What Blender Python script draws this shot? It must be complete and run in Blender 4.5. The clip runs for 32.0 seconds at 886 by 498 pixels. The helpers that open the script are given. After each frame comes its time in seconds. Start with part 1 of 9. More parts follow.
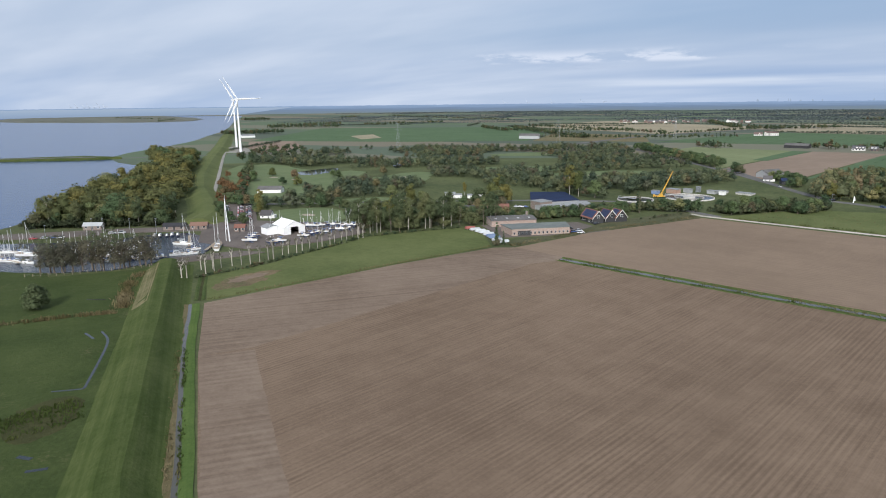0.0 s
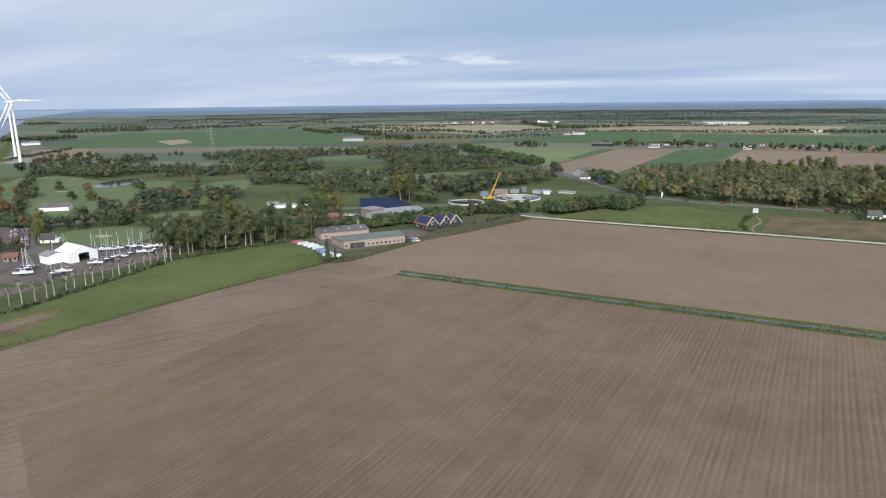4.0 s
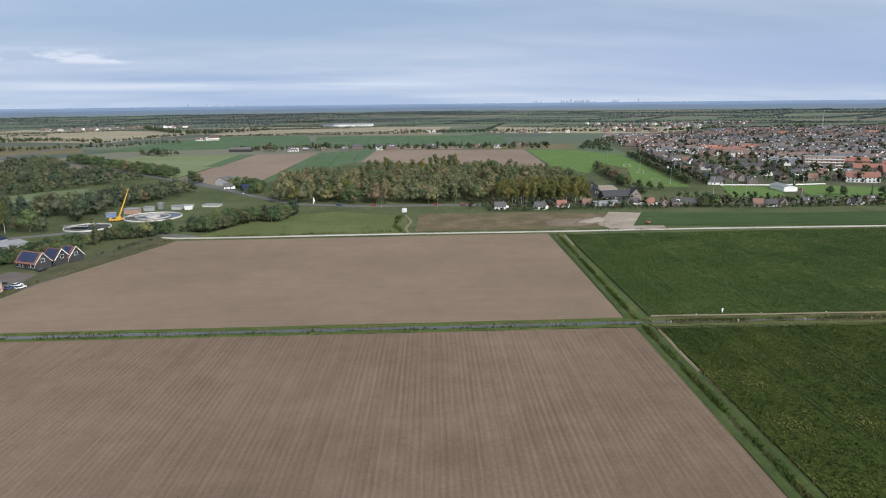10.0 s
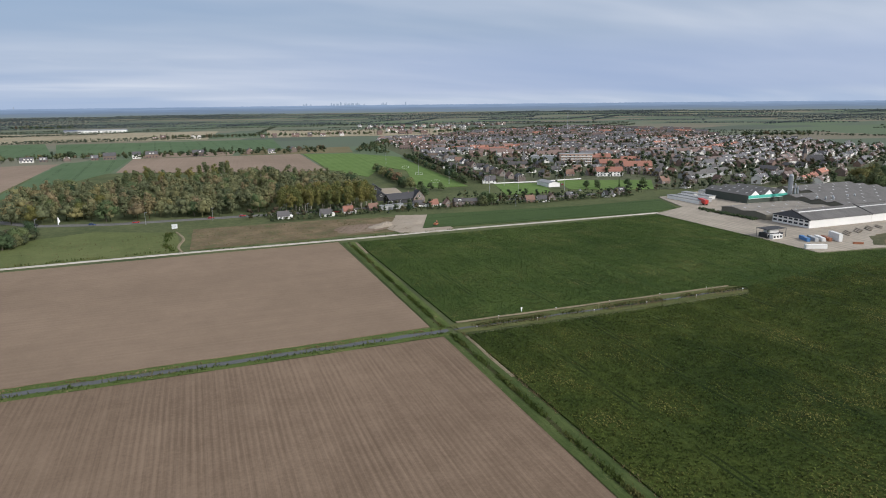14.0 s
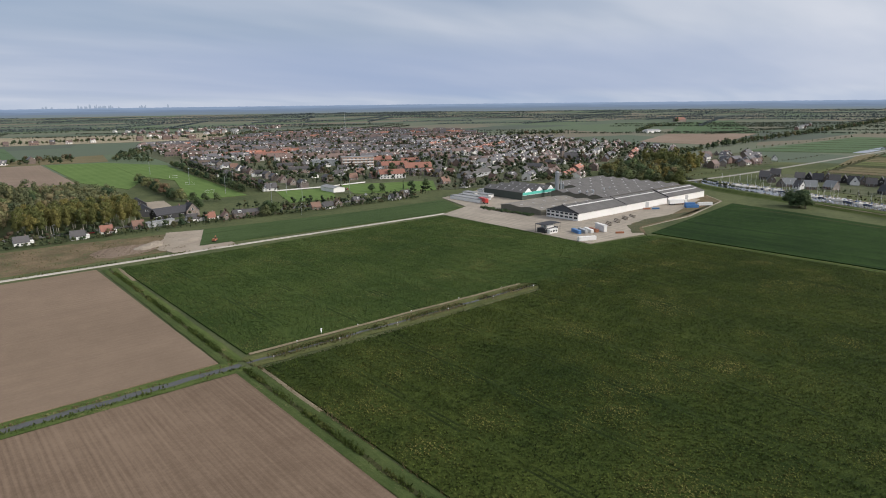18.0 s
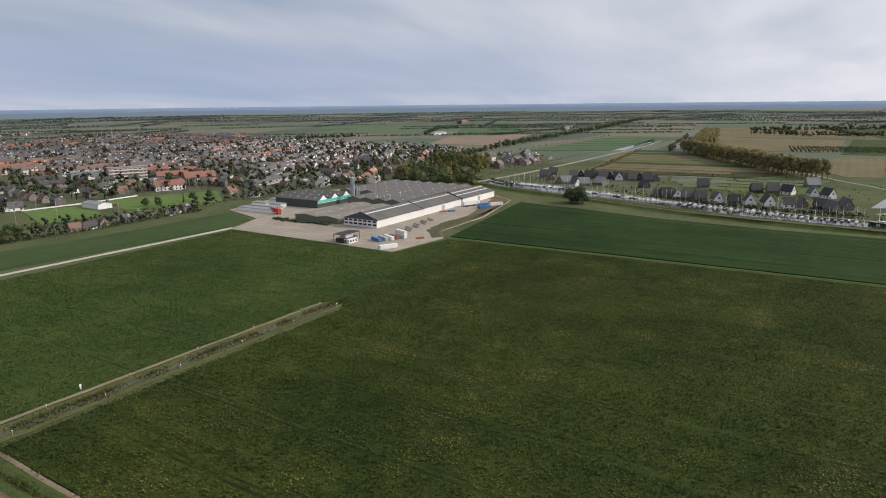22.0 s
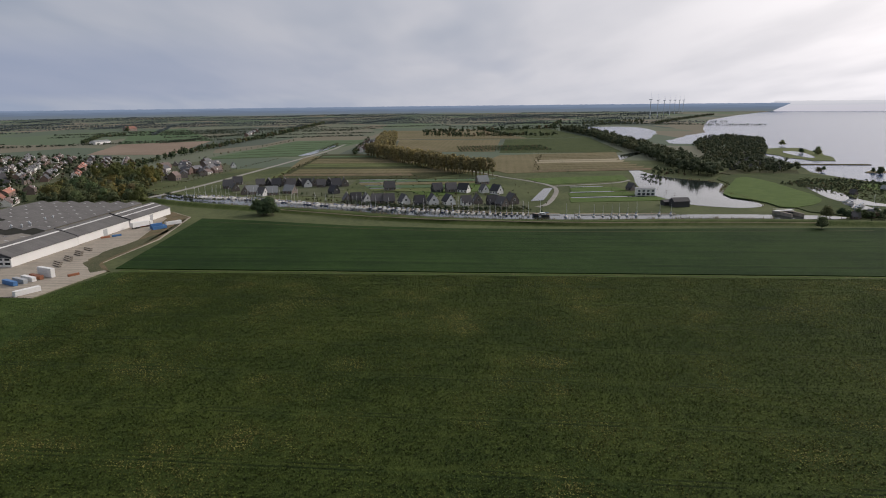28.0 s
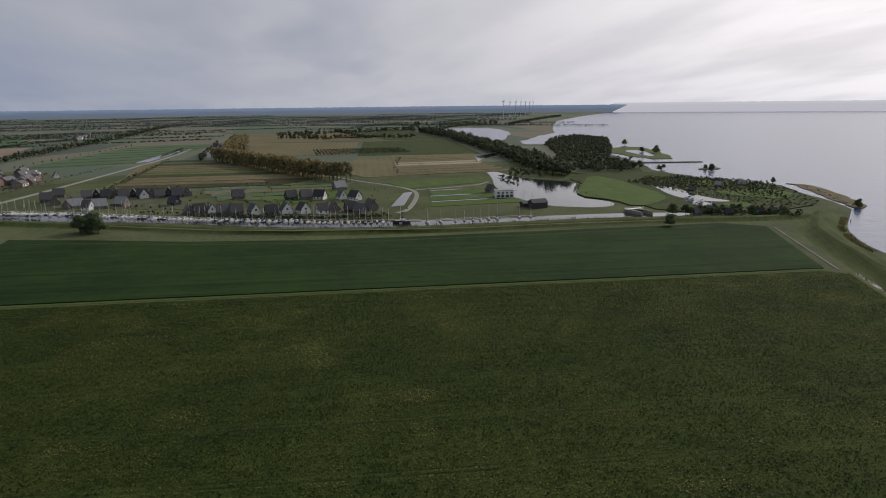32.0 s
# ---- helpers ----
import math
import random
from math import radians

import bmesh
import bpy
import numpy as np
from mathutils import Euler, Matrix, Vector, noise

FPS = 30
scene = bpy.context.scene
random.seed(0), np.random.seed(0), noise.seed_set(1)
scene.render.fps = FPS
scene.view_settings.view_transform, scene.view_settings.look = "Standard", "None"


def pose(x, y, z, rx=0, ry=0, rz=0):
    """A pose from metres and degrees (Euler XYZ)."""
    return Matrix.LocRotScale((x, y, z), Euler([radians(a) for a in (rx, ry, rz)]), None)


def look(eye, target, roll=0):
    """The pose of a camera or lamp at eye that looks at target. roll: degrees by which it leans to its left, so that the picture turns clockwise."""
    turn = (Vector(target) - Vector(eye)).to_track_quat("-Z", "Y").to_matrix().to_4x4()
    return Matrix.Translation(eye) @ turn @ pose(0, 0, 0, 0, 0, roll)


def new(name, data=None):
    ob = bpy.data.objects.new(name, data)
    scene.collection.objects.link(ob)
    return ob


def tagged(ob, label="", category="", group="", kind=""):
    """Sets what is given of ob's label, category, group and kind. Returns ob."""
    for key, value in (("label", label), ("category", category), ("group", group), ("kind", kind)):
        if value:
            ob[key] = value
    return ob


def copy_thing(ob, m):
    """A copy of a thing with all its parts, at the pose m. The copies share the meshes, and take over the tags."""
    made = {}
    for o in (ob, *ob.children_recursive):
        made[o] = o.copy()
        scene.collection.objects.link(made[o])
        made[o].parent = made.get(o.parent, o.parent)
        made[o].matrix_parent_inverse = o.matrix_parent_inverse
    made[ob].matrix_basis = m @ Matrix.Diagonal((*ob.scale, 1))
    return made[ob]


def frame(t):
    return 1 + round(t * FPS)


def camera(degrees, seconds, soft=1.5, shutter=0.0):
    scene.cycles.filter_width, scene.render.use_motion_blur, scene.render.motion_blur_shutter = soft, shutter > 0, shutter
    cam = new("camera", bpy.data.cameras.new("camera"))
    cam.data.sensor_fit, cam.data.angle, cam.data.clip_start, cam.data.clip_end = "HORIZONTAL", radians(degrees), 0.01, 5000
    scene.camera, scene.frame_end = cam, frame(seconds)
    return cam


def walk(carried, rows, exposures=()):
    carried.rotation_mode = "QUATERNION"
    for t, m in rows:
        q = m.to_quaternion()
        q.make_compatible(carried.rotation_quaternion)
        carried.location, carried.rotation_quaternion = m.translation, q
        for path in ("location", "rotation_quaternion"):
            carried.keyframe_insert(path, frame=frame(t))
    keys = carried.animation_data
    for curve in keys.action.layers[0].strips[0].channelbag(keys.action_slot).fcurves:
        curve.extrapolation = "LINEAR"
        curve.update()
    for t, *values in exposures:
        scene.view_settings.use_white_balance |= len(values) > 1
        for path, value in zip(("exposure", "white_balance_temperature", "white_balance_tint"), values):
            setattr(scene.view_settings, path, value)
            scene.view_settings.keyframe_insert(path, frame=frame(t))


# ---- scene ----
cam = camera(68.0, 32.0, 1.0)
PATH = [
    (0, (-0.00, -0.00, 74.52), (-59.20, 77.56, 52.64), -0.61),
    (0.5, (-2.40, 2.84, 74.47), (-60.01, 81.59, 52.58), -0.64),
    (1, (-4.75, 5.75, 74.44), (-59.85, 86.28, 52.55), -0.67),
    (1.5, (-7.01, 8.72, 74.44), (-59.30, 91.11, 52.57), -0.69),
    (2, (-9.10, 11.64, 74.43), (-58.38, 95.86, 52.54), -0.71),
    (2.5, (-10.91, 14.51, 74.45), (-57.08, 100.46, 52.55), -0.73),
    (4.5, (-16.47, 25.13, 74.60), (-49.46, 116.95, 52.69), -0.65),
    (5.5, (-18.76, 29.83, 74.75), (-42.25, 124.54, 52.83), -0.61),
    (6.5, (-20.81, 34.49, 74.92), (-35.83, 130.91, 53.03), -0.61),
    (7.5, (-22.85, 39.75, 74.94), (-30.01, 137.05, 53.01), -0.58),
    (8.5, (-24.75, 45.53, 74.78), (-23.23, 143.08, 52.81), -0.57),
    (9.5, (-26.20, 51.22, 74.63), (-15.79, 148.22, 52.65), -0.62),
    (10.5, (-27.01, 56.62, 74.47), (-8.29, 152.36, 52.48), -0.63),
    (11.5, (-27.45, 61.61, 74.37), (-1.03, 155.52, 52.42), -0.63),
    (12.5, (-27.65, 65.90, 74.33), (6.90, 157.14, 52.39), -0.60),
    (13.5, (-27.49, 69.93, 74.45), (14.96, 157.77, 52.53), -0.58),
    (14.5, (-26.81, 73.87, 74.71), (22.50, 158.06, 52.79), -0.64),
    (16.5, (-23.90, 81.43, 75.13), (38.53, 156.40, 53.18), -0.69),
    (17.5, (-21.69, 85.25, 75.25), (47.12, 154.41, 53.29), -0.67),
    (18.5, (-18.78, 88.95, 75.27), (55.28, 152.45, 53.30), -0.63),
    (19.5, (-15.25, 92.32, 75.27), (63.55, 149.86, 53.34), -0.60),
    (20.5, (-11.22, 95.29, 75.31), (71.92, 146.35, 53.43), -0.60),
    (21.5, (-6.83, 97.80, 75.45), (80.00, 142.33, 53.59), -0.62),
    (22.5, (-2.49, 99.91, 75.46), (87.56, 137.50, 53.62), -0.63),
    (23.5, (1.55, 101.69, 75.36), (94.29, 132.11, 53.59), -0.64),
    (24.5, (6.05, 102.97, 75.45), (100.85, 126.24, 53.72), -0.65),
    (25.5, (10.90, 103.56, 75.65), (107.15, 119.78, 53.90), -0.61),
    (27.5, (20.86, 103.66, 75.58), (118.47, 104.51, 53.87), -0.63),
    (28, (23.49, 103.52, 75.52), (121.06, 100.58, 53.81), -0.61),
    (28.5, (26.28, 103.19, 75.44), (123.67, 96.55, 53.72), -0.59),
    (29, (29.08, 102.71, 75.36), (126.14, 92.37, 53.62), -0.59),
    (29.5, (31.86, 102.14, 75.29), (128.46, 88.14, 53.56), -0.58),
    (30, (34.65, 101.46, 75.26), (130.72, 84.21, 53.54), -0.58),
    (30.5, (37.50, 100.67, 75.29), (133.26, 81.71, 53.60), -0.58),
    (31, (40.41, 99.80, 75.35), (135.88, 79.41, 53.67), -0.59),
    (31.5, (43.32, 98.92, 75.45), (138.46, 77.08, 53.78), -0.60),
    (32, (46.17, 98.08, 75.53), (140.98, 74.78, 53.85), -0.60),
]
walk(cam, [(t, look(eye, target, roll)) for t, eye, target, roll in PATH], [(0, -0.05, 6050, 11), (9, 0.0, 6100, 11), (14, -0.12, 6250, 12), (19, -0.18, 6500, 13), (25, -0.33, 6650, 15), (32, -0.85, 6500, 16)])

# ---- light: veiled autumn sun behind thin cloud, high streaky overcast ----
SUN_AZ, SUN_EL = radians(150), radians(30)          # clockwise from +y
SUN_TO = Vector((math.sin(SUN_AZ) * math.cos(SUN_EL), math.cos(SUN_AZ) * math.cos(SUN_EL), math.sin(SUN_EL)))
sun = new("sun", bpy.data.lights.new("sun", "SUN"))
sun.data.energy, sun.data.angle, sun.data.color = 3.0, radians(2.5), (1.0, 0.95, 0.87)
sun.matrix_world = look(SUN_TO * 100, (0, 0, 0))


class Nodes:
    """Short hand for building a node tree."""

    def __init__(self, tree):
        self.t = tree
        tree.nodes.clear()

    def add(self, kind, _values=None, **props):
        n = self.t.nodes.new(kind)
        for k, v in props.items():
            setattr(n, k, v)
        for k, v in (_values or {}).items():
            if hasattr(v, "is_output"):
                self.t.links.new(v, n.inputs[k])
            else:
                n.inputs[k].default_value = v
        return n

    def math(self, op, a, b=0.0, clamp=False):
        return self.add("ShaderNodeMath", {0: a, 1: b}, operation=op, use_clamp=clamp).outputs[0]

    def mix(self, fac, a, b, blend="MIX"):
        n = self.add("ShaderNodeMix", {0: fac}, data_type="RGBA", blend_type=blend)
        for i, v in ((6, a), (7, b)):
            if hasattr(v, "is_output"):
                self.t.links.new(v, n.inputs[i])
            else:
                n.inputs[i].default_value = (*v[:3], 1)
        return n.outputs[2]

    def noise(self, vec, scale, detail=4.0, rough=0.55):
        return self.add("ShaderNodeTexNoise", {"Vector": vec, "Scale": scale, "Detail": detail, "Roughness": rough}).outputs[0]

    def ramp(self, fac, *stops):
        n = self.add("ShaderNodeValToRGB", {0: fac})
        e = n.color_ramp.elements
        for i, (p, c) in enumerate(stops):
            el = e[i] if i < 2 else e.new(p)
            el.position, el.color = p, ((*c[:3], 1) if hasattr(c, "__len__") else (c, c, c, 1))
        return n.outputs[0]

    def smooth(self, v, lo, hi):
        return self.add("ShaderNodeMapRange", {0: v, 1: lo, 2: hi}, interpolation_type="SMOOTHSTEP").outputs[0]


world = bpy.data.worlds.new("sky")
scene.world = world
world.use_nodes = True
w = Nodes(world.node_tree)
direction = w.add("ShaderNodeTexCoord").outputs["Generated"]
axes = w.add("ShaderNodeSeparateXYZ", {0: direction})
up = w.math("MAXIMUM", axes.outputs[2], 0.0)
depth = w.math("ADD", up, 0.13)
flat = w.add("ShaderNodeCombineXYZ", {0: w.math("DIVIDE", axes.outputs[0], depth), 1: w.math("DIVIDE", axes.outputs[1], depth)}).outputs[0]
banks = w.add("ShaderNodeMapping", {0: flat, "Rotation": (0, 0, radians(35)), "Scale": (0.3, 0.75, 1)}).outputs[0]
cover = w.noise(banks, 0.6, 4.0, 0.5)
veil = w.noise(banks, 1.7, 4.0, 0.5)
sky = w.add("ShaderNodeTexSky", sky_type="NISHITA", sun_disc=False, sun_elevation=SUN_EL, sun_rotation=SUN_AZ, air_density=1.0, dust_density=2.0, ozone_density=1.5).outputs[0]
sky = w.add("ShaderNodeVectorMath", {0: sky, 1: (0.085, 0.085, 0.085)}, operation="MULTIPLY").outputs[0]
toward = w.add("ShaderNodeVectorMath", {0: direction, 1: SUN_TO}, operation="DOT_PRODUCT").outputs["Value"]
glow = w.math("POWER", w.math("MAXIMUM", w.math("MULTIPLY", w.math("ADD", toward, 1.0), 0.5), 0.0), 4.6)
pale = w.mix(w.smooth(veil, 0.3, 0.7), (0.53, 0.60, 0.70), (0.69, 0.735, 0.80))
pale = w.mix(w.math("POWER", glow, 0.8), pale, (1.22, 1.20, 1.17))
halo = w.math("POWER", w.math("MAXIMUM", toward, 0.0), 5.0)
pale = w.mix(w.math("MULTIPLY", halo, 1.0), pale, w.mix(w.smooth(veil, 0.30, 0.66), (2.0, 1.97, 1.93), (2.9, 2.84, 2.76)))
amount = w.math("ADD", w.smooth(cover, 0.32, 0.62), w.math("MULTIPLY", glow, 1.7), clamp=True)
amount = w.math("MULTIPLY", amount, 0.9)
band = w.mix(w.smooth(up, 0.0, 0.16), (0.37, 0.47, 0.62), sky)
band = w.mix(0.6, band, (0.37, 0.48, 0.67))
full = w.mix(w.math("MULTIPLY", amount, 0.85), band, pale)
heading = w.math("ARCTAN2", axes.outputs[0], axes.outputs[1])                     # clockwise from +y, in radians
span = lambda a, b, soft: w.math("MULTIPLY", w.smooth(heading, a - soft, a + soft), w.math("SUBTRACT", 1.0, w.smooth(heading, b - soft, b + soft)))
streak = w.math("MULTIPLY", w.smooth(up, 0.014, 0.022), w.math("SUBTRACT", 1.0, w.smooth(up, 0.024, 0.033)))
streak = w.math("MULTIPLY", streak, w.math("ADD", 0.12, w.math("MULTIPLY", span(-0.45, 0.22, 0.15), 0.88)))
ring_pos = w.add("ShaderNodeMapping", {0: direction, "Scale": (2.2, 2.2, 40)}).outputs[0]
streak = w.math("MULTIPLY", streak, w.smooth(w.noise(ring_pos, 1.0, 4.0, 0.55), 0.35, 0.62))
full = w.mix(w.math("MULTIPLY", streak, 0.9), full, (0.68, 0.73, 0.80), "LIGHTEN")
puff_pos = w.add("ShaderNodeMapping", {0: direction, "Scale": (9, 9, 42), "Location": (3.3, 1.7, 0)}).outputs[0]
puff_shape = w.noise(puff_pos, 1.0, 6.0, 0.62)
puffs = w.math("MULTIPLY", w.math("MULTIPLY", w.smooth(up, 0.050, 0.056), w.math("SUBTRACT", 1.0, w.smooth(up, 0.060, 0.074))), w.smooth(w.math("ADD", puff_shape, w.math("MULTIPLY", span(-0.56, -0.27, 0.05), 0.16)), 0.56, 0.68))
puffs = w.math("MULTIPLY", puffs, w.math("ADD", 0.1, w.math("MULTIPLY", span(-0.62, -0.22, 0.06), 0.9)))
full = w.mix(w.math("MULTIPLY", puffs, 0.8), full, (0.76, 0.79, 0.85), "LIGHTEN")
base_shade = w.math("MULTIPLY", w.math("MULTIPLY", w.smooth(up, 0.040, 0.047), w.math("SUBTRACT", 1.0, w.smooth(up, 0.050, 0.058))), w.math("MULTIPLY", span(-0.54, -0.40, 0.05), w.smooth(puff_shape, 0.42, 0.6)))
full = w.mix(w.math("MULTIPLY", base_shade, 0.6), full, (0.40, 0.47, 0.60))
bank_low = w.math("MULTIPLY", w.math("MULTIPLY", w.smooth(up, 0.0, 0.02), w.math("SUBTRACT", 1.0, w.smooth(up, 0.05, 0.11))), span(0.30, 1.35, 0.3))
full = w.mix(w.math("MULTIPLY", bank_low, 0.7), full, (0.38, 0.47, 0.65))
w.add("ShaderNodeOutputWorld", {0: w.add("ShaderNodeBackground", {0: full, 1: 1.06}).outputs[0]})

# ---- materials ----
def surface(name, rough=0.8, metal=0.0):
    m = bpy.data.materials.new(name)
    m.use_nodes = True
    n = Nodes(m.node_tree)
    b = n.add("ShaderNodeBsdfPrincipled", {"Roughness": rough, "Metallic": metal})
    n.add("ShaderNodeOutputMaterial", {0: b.outputs[0]})
    return m, n, b


def bump(n, b, height, strength=0.4, distance=0.1):
    n.t.links.new(n.add("ShaderNodeBump", {"Height": height, "Strength": strength, "Distance": distance}).outputs[0], b.inputs["Normal"])


def put(n, b, colour, rough=None):
    n.t.links.new(colour, b.inputs["Base Color"])
    if rough is not None:
        n.t.links.new(rough, b.inputs["Roughness"])


def plain(name, colour, rough=0.7, metal=0.0, vary=0.18, scale=0.6, by="object"):
    """A worn painted, plastered or metal surface: grain, blotches and a little difference from object to object."""
    m, n, b = surface(name, rough, metal)
    p = n.add("ShaderNodeNewGeometry")
    fine, broad = n.noise(p.outputs["Position"], scale * 9, 3), n.noise(p.outputs["Position"], scale * 0.7, 4)
    rnd = n.add("ShaderNodeObjectInfo").outputs["Random"] if by == "object" else p.outputs["Random Per Island"]
    v = n.math("ADD", n.math("MULTIPLY", fine, 0.35), n.math("ADD", n.math("MULTIPLY", broad, 0.45), n.math("MULTIPLY", rnd, 0.35)))
    lo, hi = [c * (1 - vary) for c in colour], [min(1, c * (1 + vary)) for c in colour]
    put(n, b, n.mix(n.smooth(v, 0.25, 0.9), lo, hi), n.math("ADD", n.math("MULTIPLY", fine, 0.2), rough - 0.1))
    return m


def earth(name, dark, light, patch=0.02, grain=0.9, turn=0.0, row=0.0, row_depth=0.0, tram=0.0, streak=0.0, relief=0.25, speck=None, speck_at=0.62, comb=0.42):
    """Ground cover in world coordinates: broad patches, fine grain, rows along one direction, wheel tracks, specks of another colour."""
    m, n, b = surface(name, 0.95)
    b.inputs["Specular IOR Level"].default_value = 0.08
    pos = n.add("ShaderNodeNewGeometry").outputs["Position"]
    along = n.add("ShaderNodeMapping", {0: pos, "Rotation": (0, 0, radians(turn))}).outputs[0]
    x = n.add("ShaderNodeSeparateXYZ", {0: along}).outputs[0]
    broad, mid, fine = n.noise(pos, patch, 5, 0.6), n.noise(pos, patch * 9, 4, 0.6), n.noise(pos, grain, 4, 0.7)
    v = n.math("ADD", n.math("MULTIPLY", broad, 0.55), n.math("ADD", n.math("MULTIPLY", mid, 0.25), n.math("MULTIPLY", fine, 0.3)))
    if streak:
        long = n.add("ShaderNodeMapping", {0: along, "Scale": (1.0, 0.012, 1)}).outputs[0]
        v = n.math("ADD", v, n.math("MULTIPLY", n.math("SUBTRACT", n.noise(long, comb, 4, 0.7), 0.5), streak))
    height = fine
    if row:
        wave = n.math("SINE", n.math("MULTIPLY", x, 2 * math.pi / row))
        keep = n.smooth(n.noise(pos, patch * 2.5, 3), 0.35, 0.65)
        v = n.math("ADD", v, n.math("MULTIPLY", n.math("MULTIPLY", wave, keep), row_depth))
        height = n.math("ADD", fine, n.math("MULTIPLY", wave, 0.2))
    colour = n.mix(n.smooth(v, 0.3, 0.8), dark, light)
    if tram:
        cell = n.math("ABSOLUTE", n.math("SUBTRACT", n.math("FRACT", n.math("DIVIDE", x, tram)), 0.5))
        pair = n.math("ABSOLUTE", n.math("SUBTRACT", n.math("MULTIPLY", cell, tram), 0.9))
        line = n.math("MULTIPLY", n.math("SUBTRACT", 1.0, n.smooth(pair, 0.2, 0.55)), n.smooth(n.noise(pos, 0.05, 3), 0.38, 0.6))
        colour = n.mix(n.math("MULTIPLY", line, 0.75), colour, [c * 0.45 for c in dark])
    if speck:
        colour = n.mix(n.smooth(n.math("ADD", n.math("MULTIPLY", fine, 0.6), n.math("MULTIPLY", n.noise(pos, patch * 1.7, 4), 0.5)), speck_at, speck_at + 0.16), colour, speck)
    put(n, b, colour)
    bump(n, b, height, relief, 0.4)
    return m


def water(name, tint, rough=0.06, ripple=0.12, size=0.25, gloss=0.5):
    m, n, b = surface(name, rough)
    b.inputs["IOR"].default_value = 1.33
    pos = n.add("ShaderNodeNewGeometry").outputs["Position"]
    long = n.add("ShaderNodeMapping", {0: pos, "Rotation": (0, 0, 0.6), "Scale": (1, 0.35, 1)}).outputs[0]
    put(n, b, n.mix(n.noise(pos, 0.01, 3), [c * 0.8 for c in tint], [c * 1.2 for c in tint]))
    b.inputs["Specular IOR Level"].default_value = gloss
    bump(n, b, n.noise(long, size, 5, 0.6), ripple, 0.6)
    return m


def leaves(name, stops, by_object=True, crisp=0.0):
    """Foliage: one hue for a tree, mottled from clump to clump."""
    m, n, b = surface(name, 0.8)
    g = n.add("ShaderNodeNewGeometry")
    if by_object is True:
        tree = n.add("ShaderNodeObjectInfo").outputs["Random"]
    elif by_object == "tree":
        tree = n.add("ShaderNodeAttribute", attribute_name="tree_hue").outputs["Fac"]
    else:
        tree = n.smooth(n.noise(g.outputs["Position"], 0.035, 2, 0.8), 0.25, 0.75)
    hue = n.ramp(tree, *stops)
    clump = g.outputs["Random Per Island"]
    spot = n.noise(g.outputs["Position"], 0.7, 3, 0.6)
    shade = n.math("ADD", 0.50 - 0.6 * crisp, n.math("ADD", n.math("MULTIPLY", clump, 0.42 + crisp), n.math("MULTIPLY", spot, 0.50 + 0.2 * crisp)))
    c = n.add("ShaderNodeVectorMath", {0: hue, "Scale": shade}, operation="SCALE").outputs[0]
    put(n, b, c)
    b.inputs["Specular IOR Level"].default_value = 0.12
    glow_through = n.add("ShaderNodeBsdfTranslucent", {"Color": c})
    both = n.add("ShaderNodeMixShader", {0: 0.30, 1: b.outputs[0], 2: glow_through.outputs[0]})
    n.add("ShaderNodeOutputMaterial", {0: both.outputs[0]}).is_active_output = True
    return m


def brickwork(name, brick, joint, size=0.25):
    m, n, b = surface(name, 0.85)
    co = n.add("ShaderNodeTexCoord").outputs["Object"]
    up = n.add("ShaderNodeMapping", {0: co, "Rotation": (radians(90), 0, 0)}).outputs[0]
    t = n.add("ShaderNodeTexBrick", {"Vector": up, "Color1": (*brick, 1), "Color2": (*[c * 0.75 for c in brick], 1), "Mortar": (*joint, 1), "Scale": 1.0 / size, "Mortar Size": 0.03})
    rnd = n.add("ShaderNodeObjectInfo").outputs["Random"]
    v = n.mix(n.math("MULTIPLY", n.noise(co, 0.8, 4), 0.45), t.outputs[0], [c * 0.55 for c in brick])
    put(n, b, n.mix(n.math("MULTIPLY", rnd, 0.3), v, joint))
    return m


def tiled_roof(name, colour, by="object", vary=0.3):
    m, n, b = surface(name, 0.7)
    g = n.add("ShaderNodeNewGeometry")
    z = n.add("ShaderNodeSeparateXYZ", {0: g.outputs["Position"]}).outputs[2]
    course = n.math("SINE", n.math("MULTIPLY", z, 2 * math.pi / 0.28))
    rnd = n.add("ShaderNodeObjectInfo").outputs["Random"] if by == "object" else g.outputs["Random Per Island"]
    v = n.math("ADD", n.math("MULTIPLY", n.noise(g.outputs["Position"], 0.9, 4), 0.5), n.math("ADD", n.math("MULTIPLY", rnd, 0.5), n.math("MULTIPLY", course, 0.06)))
    put(n, b, n.mix(n.smooth(v, 0.15, 0.85), [c * (1 - vary) for c in colour], [c * (1 + vary) for c in colour]))
    bump(n, b, course, 0.3, 0.05)
    return m


